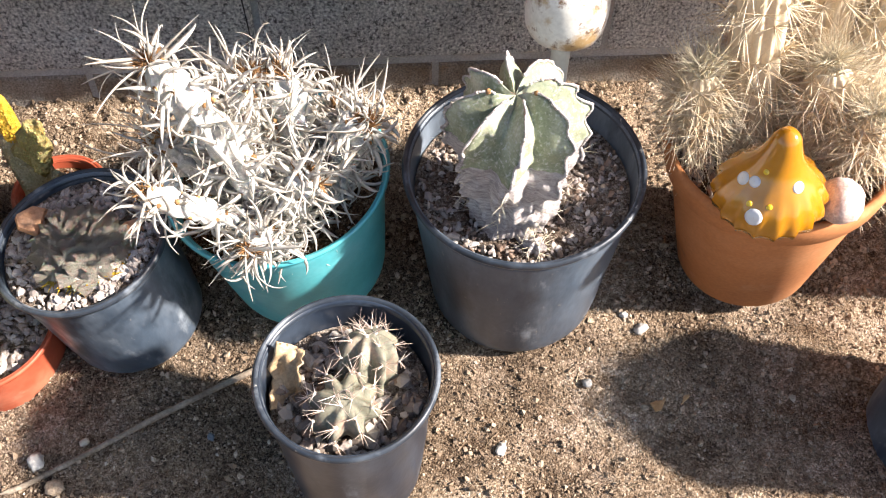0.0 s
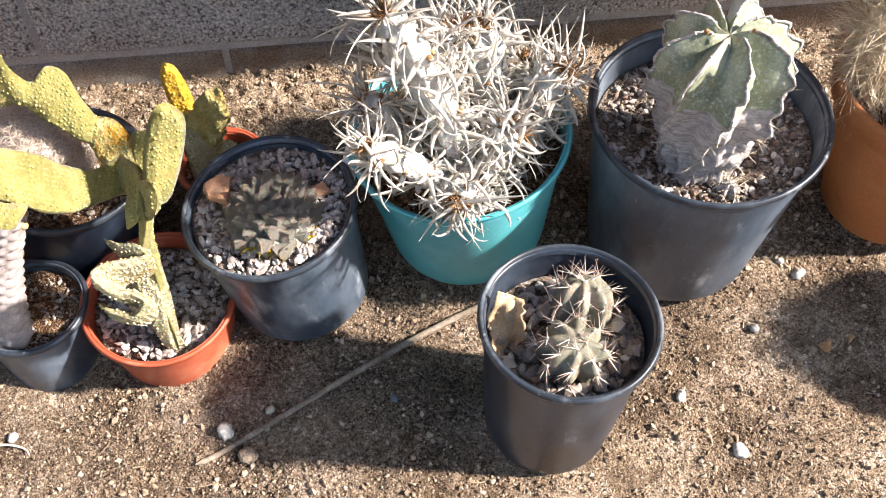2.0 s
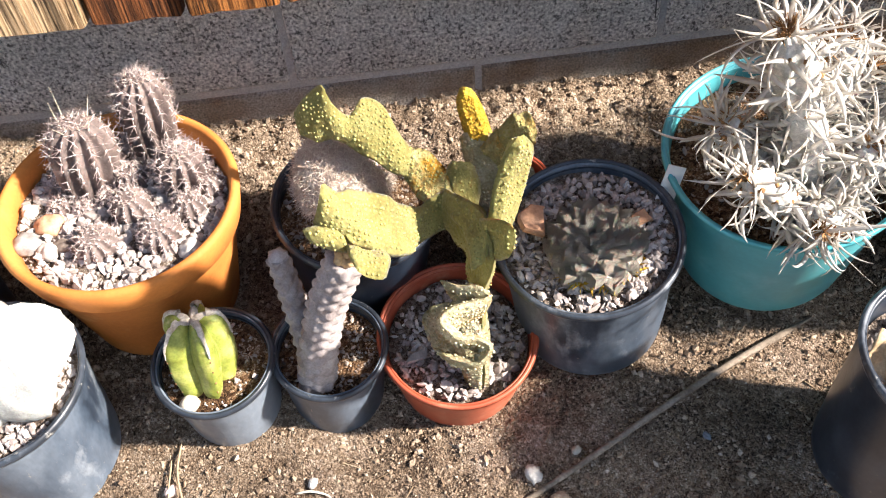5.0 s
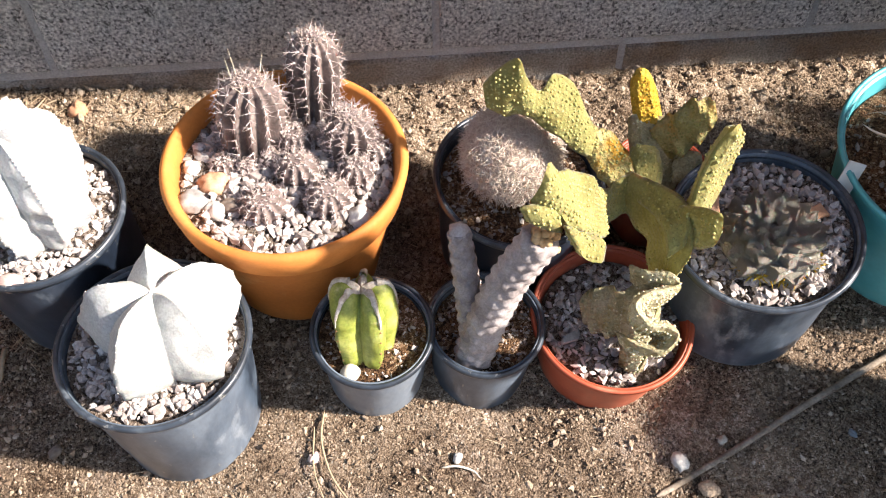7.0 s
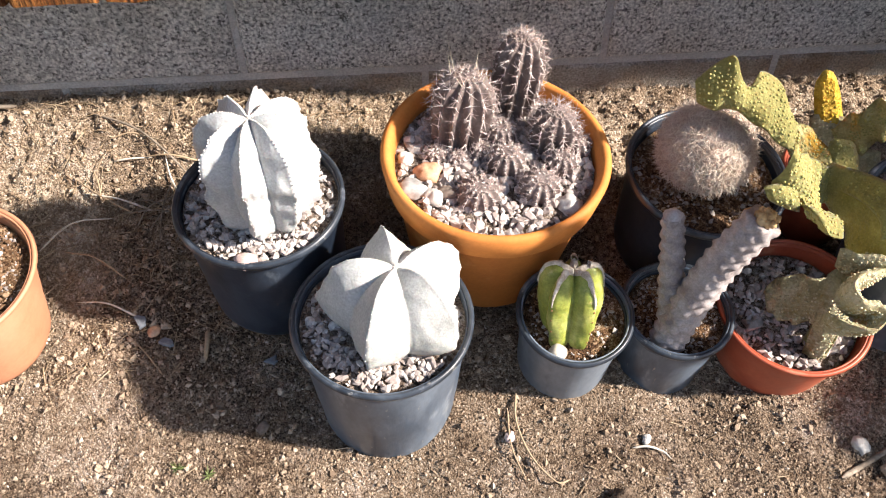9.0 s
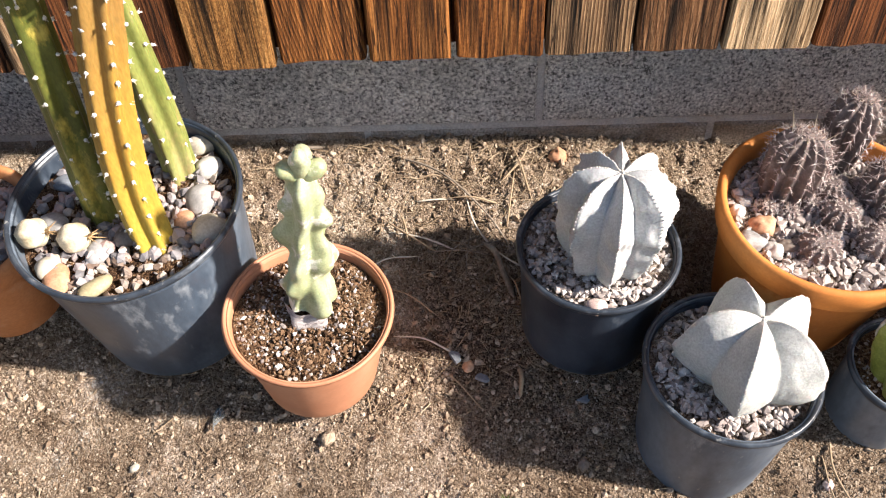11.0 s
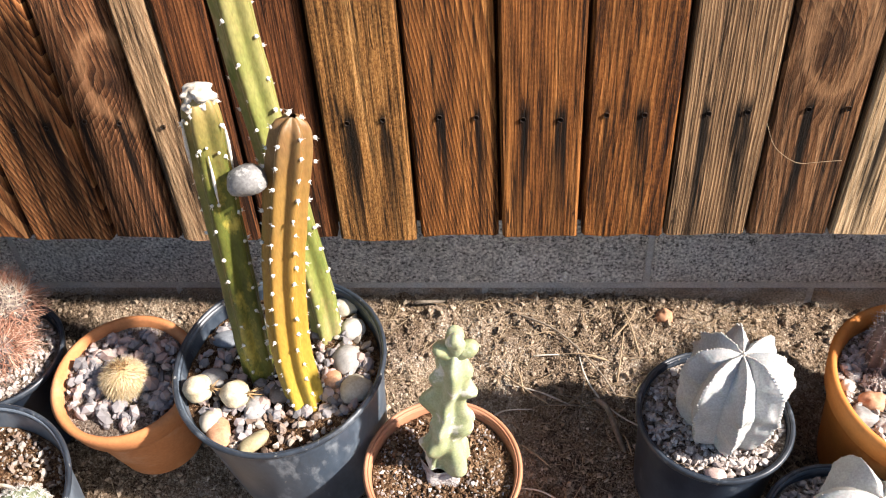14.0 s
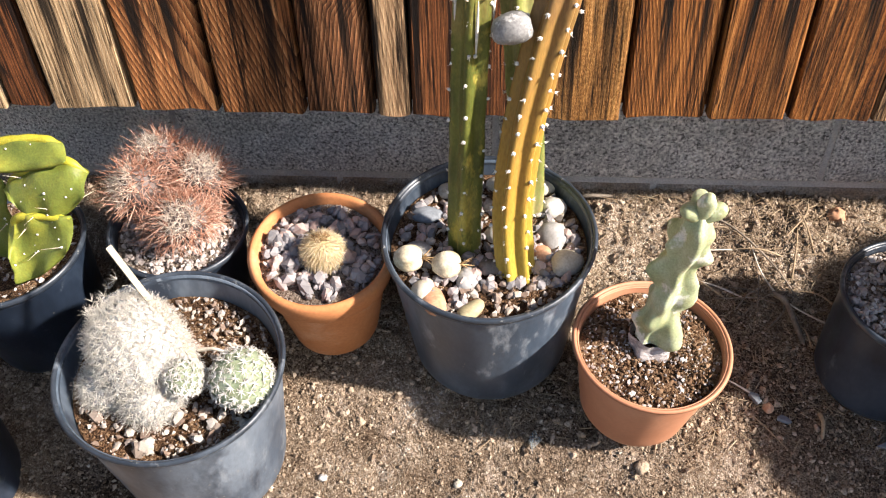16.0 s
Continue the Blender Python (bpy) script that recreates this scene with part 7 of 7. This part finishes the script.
# prickly pear pads at the end of the row
c = cactus("prickly_pear", soil_at("P18", -1.93, 0.775), "prickly pear of flat glossy yellow-green pads")
PADS = ((((-1.928, 0.790, 0.187), (-1.902, 0.787, 0.210), (-1.872, 0.784, 0.225), (-1.845, 0.781, 0.233), (-1.824, 0.778, 0.221)),
         ((-1.909, 0.765, 0.193), (-1.894, 0.763, 0.173), (-1.877, 0.761, 0.174), (-1.858, 0.759, 0.179), (-1.825, 0.757, 0.208)), -0.12),
        (((-1.921, 0.765, 0.158), (-1.903, 0.761, 0.175), (-1.874, 0.757, 0.179), (-1.845, 0.753, 0.181)),
         ((-1.919, 0.738, 0.135), (-1.920, 0.738, 0.104), (-1.884, 0.738, 0.122), (-1.852, 0.738, 0.152)), 0.10),
        (((-1.945, 0.800, 0.233), (-1.915, 0.797, 0.243), (-1.876, 0.794, 0.250), (-1.848, 0.791, 0.247)),
         ((-1.938, 0.778, 0.222), (-1.913, 0.776, 0.223), (-1.868, 0.774, 0.230), (-1.840, 0.772, 0.240)), 0.10),
        (((-1.990, 0.795, 0.085), (-1.985, 0.795, 0.130), (-1.975, 0.795, 0.175), (-1.965, 0.795, 0.215)), ((-1.950, 0.785, 0.085), (-1.940, 0.785, 0.125), (-1.932, 0.785, 0.165), (-1.925, 0.785, 0.205)), 0.05))
for A, B, bulge in PADS:
    vf, sp = band(A, B, 0.0046, bulge=bulge, wave=0.06, waves=2.5)
    ob = add(c, "pad", vf, "pad")
    rim = spline(A, 8)
    add(c, "pad_edge", Stem(rim, 0.0046 * np.clip(np.minimum(np.linspace(0.2, 6, len(rim)), np.linspace(6, 0.2, len(rim))), 0, 1), seg=10, lump=0.3, lscale=60).vf, "pad_rim", "yellow sunlit pad edge", parent=ob)
    sel = [q for q in sp if rng.random() < 0.028]
    add(c, "areole_wool", beads(sel, 0.0013), "wool", parent=ob, kind="stuff")
    add(c, "spine_coat", sprays(sel[::4], 1, 0.026, 0.0006, 0.4, 0.4), "spine_pale", kind="stuff", parent=ob)

M["leaf_brown"] = mat("dull_brown_leaf", [(0.0, (0.28, 0.18, 0.09)), (0.5, (0.44, 0.31, 0.18)), (1.0, (0.56, 0.43, 0.28))], 50, 0.8, 0.2, 400, 0.5, 200, 0.002)
# dry leaf in the front pot
t = thing("dry_leaf", (-0.154, 0.552, 0.064), "curled dry tan leaf lying on the gravel", "leaf")
LW, LH = Vector((0.93, -0.30, 0.12)).normalized(), Vector((0.20, 0.72, 0.62)).normalized()
LN = LW.cross(LH)
LV = []
for side in (0.0004, -0.0004):
    for v in np.linspace(-1, 1, 15):
        for u in np.linspace(-1, 1, 13):
            half = 0.0165 * (0.55 + 0.42 * math.cos(1.7 * (v - 0.15))) * (1 + 0.45 * noise.noise(Vector((v * 3.1, (u > 0) * 5.3, 3))) + 0.22 * noise.noise(Vector((v * 9, (u > 0) * 2.7, 8))))
            out = 0.009 * abs(u) ** 2.0 + 0.005 * math.sin(2.4 * v + 1.3 * u) + 0.007 * noise.noise(Vector((u * 1.8, v * 2.2, 9))) + 0.003 * noise.noise(Vector((u * 5, v * 6, 4)))
            LV.append(LW * (u * half) + LH * (0.025 * v * (1 - 0.12 * u)) + LN * (out + side))
LV = np.array(LV)
top = quads(15, 13, wrap=False)
edge = [k for k in range(13)] + [13 * k + 12 for k in range(1, 15)] + [14 * 13 + k for k in range(11, -1, -1)] + [13 * k for k in range(13, 0, -1)]
vf = (LV, np.concatenate([top, top[:, ::-1] + 195, np.array([(a + 195, b + 195, b, a) for a, b in zip(edge, edge[1:] + edge[:1])])]))
part("blade", vf, M["leaf_brown"], t)

# ---- litter on the ground ----
def lay(x, y, up=0.0):
    return (x, y, ground_z(x, y) + up)


M["twig"] = mat("grey_brown_twig", [(0.0, (0.12, 0.095, 0.07)), (0.5, (0.21, 0.17, 0.13)), (1.0, (0.32, 0.27, 0.215))], 60, 0.9, 0.3, 400, 0.6, 300, 0.002)
M["straw"] = mat("dry_straw", [(0.0, (0.17, 0.115, 0.065)), (0.5, (0.31, 0.225, 0.14)), (1.0, (0.48, 0.385, 0.26))], 60, 0.85, 0.2, 400, 0, island=0.8)
M["root"] = mat("bleached_root", [(0.0, (0.50, 0.44, 0.35)), (1.0, (0.68, 0.63, 0.54))], 80, 0.85, 0.2, 400, 0.3, 300, 0.001)
M["weed"] = mat("tiny_green_weed", [(0.0, (0.06, 0.085, 0.025)), (1.0, (0.14, 0.17, 0.055))], 80, 0.6, 0.2, 400, 0)
M["clear_glass"] = mat("dusty_clear_glass", [(0.0, (0.75, 0.80, 0.78)), (1.0, (0.85, 0.88, 0.86))], 80, 0.12, 0.1, 400, 0, trans=0.85, spec=0.5)


def stick(name, pts, r0, r1, m, label, category="stick", lump=0.12):
    path = spline([lay(x, y, z) for x, y, z in pts], 10)
    K = len(path)
    s = Stem(path, np.linspace(r0, r1, K) * np.clip(np.minimum(np.linspace(0.3, 9, K), np.linspace(9, 0.3, K)), 0, 1), seg=8, lump=lump, lscale=70)
    return tagged(part(name, s.vf, M[m]), label, category)


stick("stick", ((-0.446, 0.554, 0.004), (-0.425, 0.564, 0.003), (-0.360, 0.592, 0.005), (-0.290, 0.624, 0.004), (-0.205, 0.662, 0.006), (-0.120, 0.696, 0.004)), 0.0026, 0.0036, "twig", "long straight dry stick lying on the soil")
stick("root", ((-0.636, 0.594, 0.003), (-0.622, 0.593, 0.006), (-0.608, 0.590, 0.004), (-0.601, 0.581, 0.003)), 0.0012, 0.0007, "root", "bleached curled piece of root")
stick("straw_stalk", ((-0.742, 0.655, 0.004), (-0.745, 0.625, 0.006), (-0.735, 0.590, 0.005), (-0.715, 0.563, 0.008), (-0.700, 0.566, 0.004)), 0.0012, 0.0008, "straw", "long bent dry straw stalk", "straw")
stick("straw_stalk", ((-0.752, 0.640, 0.003), (-0.752, 0.600, 0.006), (-0.741, 0.566, 0.004)), 0.0009, 0.0006, "straw", "thin dry straw stalk", "straw")
stick("twig", ((-1.190, 0.975, 0.004), (-1.130, 0.945, 0.008), (-1.080, 0.903, 0.010), (-1.050, 0.865, 0.004)), 0.0016, 0.0009, "twig", "thin crooked twig on the soil")
stick("twig", ((-1.086, 0.872, 0.010), (-1.072, 0.858, 0.018), (-1.062, 0.836, 0.012), (-1.052, 0.815, 0.003)), 0.0030, 0.0038, "twig", "short thick grey twig")
stick("twig", ((-1.310, 0.985, 0.006), (-1.295, 0.982, 0.012), (-1.270, 0.986, 0.006)), 0.0030, 0.0022, "twig", "short forked twig by the wall")
stick("twig", ((-1.049, 0.735, 0.003), (-1.048, 0.720, 0.006), (-1.050, 0.705, 0.003)), 0.0028, 0.0022, "straw", "short pale broken stub")
stick("twig", ((-1.130, 0.735, 0.003), (-1.110, 0.715, 0.005), (-1.090, 0.690, 0.003)), 0.0010, 0.0007, "straw", "thin pale twig on bare soil", "twig")
for a, b in (((-1.150, 0.870), (-1.075, 0.862)), ((-1.130, 0.850), (-1.085, 0.885)), ((-1.095, 0.900), (-1.105, 0.835)), ((-1.060, 0.880), (-1.120, 0.848)), ((-1.090, 0.835), (-1.070, 0.875)), ((-1.135, 0.882), (-1.090, 0.858))):
    mid = ((a[0] + b[0]) / 2 + rng.uniform(-0.008, 0.008), (a[1] + b[1]) / 2 + rng.uniform(-0.008, 0.008), 0.016)
    stick("twig", ((*a, 0.003), mid, (*b, 0.003)), 0.0009, 0.0005, "twig", "fine dry twig in a small tangle")
for k in range(16):
    x, y, a, L = rng.uniform(-1.20, -1.03), rng.uniform(0.76, 0.97), rng.uniform(0, 3.14), rng.uniform(0.018, 0.045)
    u, v = math.cos(a) * L, math.sin(a) * L * 0.8
    b = rng.uniform(-0.3, 0.3)
    stick("twig", ((x - u, min(0.985, y - v), 0.003), (x - v * b, min(0.985, y + u * b), 0.009), (x + u, min(0.985, y + v), 0.003)), 0.0013, 0.0007, "straw" if k % 3 else "root", "short pale dry twig among the litter")
for x, y, s, m, lab in ((-0.418, 0.583, (0.0115, 0.009, 0.008), "stone_white", "smooth white pebble on the soil"), (-0.621, 0.603, (0.0060, 0.0055, 0.005), "stone_white", "small white pebble on the soil"),
                        (0.198, 0.684, (0.0095, 0.007, 0.006), "stone_white", "rough white pebble on the soil"), (0.033, 0.566, (0.006, 0.010, 0.006), "stone_white", "narrow white pebble on the soil"),
                        (0.072, 0.501, (0.009, 0.009, 0.007), "stone_white", "rounded white pebble on the soil"), (-0.752, 0.612, (0.007, 0.007, 0.006), "stone_pink", "pale pink pebble on the soil"),
                        (-0.397, 0.558, (0.011, 0.009, 0.006), "clod", "crumbly tan clod of soil beside the stick"), (-0.652, 0.541, (0.018, 0.014, 0.012), "clod_dark", "dark lump of damp earth on the soil"),
                        (-0.994, 0.972, (0.013, 0.011, 0.011), "stone_rust", "crumbly tan clod beside the wall"), (-1.250, 0.664, (0.010, 0.008, 0.006), "clod", "flat tan clod beside the clay-coloured pot"),
                        (0.182, 0.700, (0.0055, 0.005, 0.004), "stone_white", "tiny white pebble on the soil"), (0.130, 0.628, (0.006, 0.006, 0.004), "stone_grey", "small grey pebble on the soil"),
                        (-0.252, 0.597, (0.004, 0.006, 0.003), "stone_slate", "small bluish pebble on the soil"), (-0.375, 0.600, (0.006, 0.005, 0.004), "stone_cream", "small cream pebble on the soil"),
                        (-1.104, 0.738, (0.009, 0.007, 0.004), "stone_rust", "flat rust-coloured stone on the soil"),
                        (-1.450, 0.640, (0.006, 0.005, 0.004), "stone_cream", "small cream pebble on the soil"), (-1.600, 0.640, (0.006, 0.005, 0.004), "stone_white", "small pale pebble on the soil"),
                        (-1.860, 0.690, (0.011, 0.008, 0.006), "stone_white", "pale stone beside the pot"), (-0.990, 0.634, (0.008, 0.006, 0.005), "stone_brown", "dark stone on the soil")):
    pebble("pebble", lay(x, y, s[2] * 0.4), [0.85 * q for q in s], m, lab, rough=0.30)
for x, y, s, m, lab, cat, sd in ((-1.119, 0.747, (0.010, 0.007, 0.002), "stone_slate", "flat dark slate chip on the soil", "stone", 21), (-1.089, 0.724, (0.009, 0.006, 0.002), "stone_slate", "flat blue-grey slate chip on the soil", "stone", 22),
                                 (0.204, 0.603, (0.020, 0.008, 0.001), "dry_leaf", "dry brown leaf lying on the soil", "leaf", 23), (0.230, 0.606, (0.015, 0.005, 0.001), "dry_leaf", "torn piece of brown leaf", "leaf", 24),
                                 (-1.373, 0.690, (0.020, 0.013, 0.001), "clear_glass", "triangular shard of dusty clear glass", "glass shard", 25), (-1.400, 0.930, (0.010, 0.008, 0.003), "clear_glass", "small chip of clear glass", "glass shard", 26),
                                 (0.036, 0.680, (0.010, 0.004, 0.001), "dry_leaf", "small dry leaf against the pot", "leaf", 27), (-0.985, 0.700, (0.009, 0.006, 0.002), "stone_slate", "dark slate chip beside the pot", "stone", 28)):
    shard("shard" if "glass" in lab else ("dry_leaf" if cat == "leaf" else "stone_chip"), lay(x, y, 0.003), s, m, lab, cat, (0.15, -0.1, sd * 0.7), seed=sd)
t = thing("dry_grass", lay(0.208, 0.985), "small tuft of dry orange grass by the wall", "grass")
for k in range(7):
    part("blade", spines([(rng.uniform(-0.004, 0.004), 0, 0)], [(rng.uniform(-1, 1), rng.uniform(-0.6, 0.2), rng.uniform(0.2, 0.9))], 0.030, 0.0011, 0.6, 4, 0.4), M["straw"], t)
for x, y in ((-1.039, 0.592), (-1.051, 0.553), (-1.030, 0.560), (-1.070, 0.600)):
    t = thing("weed", lay(x, y), "tiny green weed seedling in the soil", "weed", group="weeds")
    for k in range(9):
        a = k * 2.4
        part("leaf", spines([(0, 0, 0.001)], [(math.cos(a), math.sin(a), rng.uniform(0.3, 0.9))], rng.uniform(0.006, 0.012), 0.0020, 0.3, 3, 0.25), M["weed"], t)

# straw and needles, thickest along the wall between the pots
n = 2600
sx = np.concatenate([rng.uniform(-1.50, -0.85, 2200), rng.uniform(-2.1, 0.6, 400)])
sy = np.concatenate([0.99 - 0.30 * rng.random(2200) ** 1.3, rng.uniform(0.40, 0.99, 400)])
ang = rng.uniform(0, 2 * math.pi, n)
SP = np.array([lay(x, y, 0.002) for x, y in zip(sx, sy)])
tagged(part("straw_litter", spines(SP, np.stack([np.cos(ang), np.sin(ang) * 0.9, rng.uniform(0.0, 0.12, n) + 0.2 * np.sin(ang)], -1), rng.uniform(0.008, 0.034, n), rng.uniform(0.0003, 0.0010, n), 0.35, 3, 0.6), M["straw"]), "scattered dry straw and needles on the soil", "litter", kind="stuff")

# pale wire hanging on the fence
path = spline(((-0.9412, 0.908, 0.3492), (-0.9302, 0.908, 0.3243), (-0.9161, 0.908, 0.3098), (-0.9014, 0.908, 0.3021), (-0.8831, 0.908, 0.3032), (-0.8624, 0.908, 0.3049)), 10)
tagged(part("wire", Stem(path, np.full(len(path), 0.0003), seg=6).vf, M["straw"]), "thin pale wire hanging on the fence", "wire")
# curled root in the pot of the woolly clump
path = spline([tuple(soil_at("P17", x, y, z)) for x, y, z in ((-1.712, 0.672, 0.010), (-1.690, 0.668, 0.018), (-1.668, 0.660, 0.012), (-1.650, 0.642, 0.006))], 10)
tagged(part("root", Stem(path, np.linspace(0.0022, 0.0012, len(path)), seg=8, lump=0.15).vf, M["root"]), "pale curved root lying on the potting soil", "root")
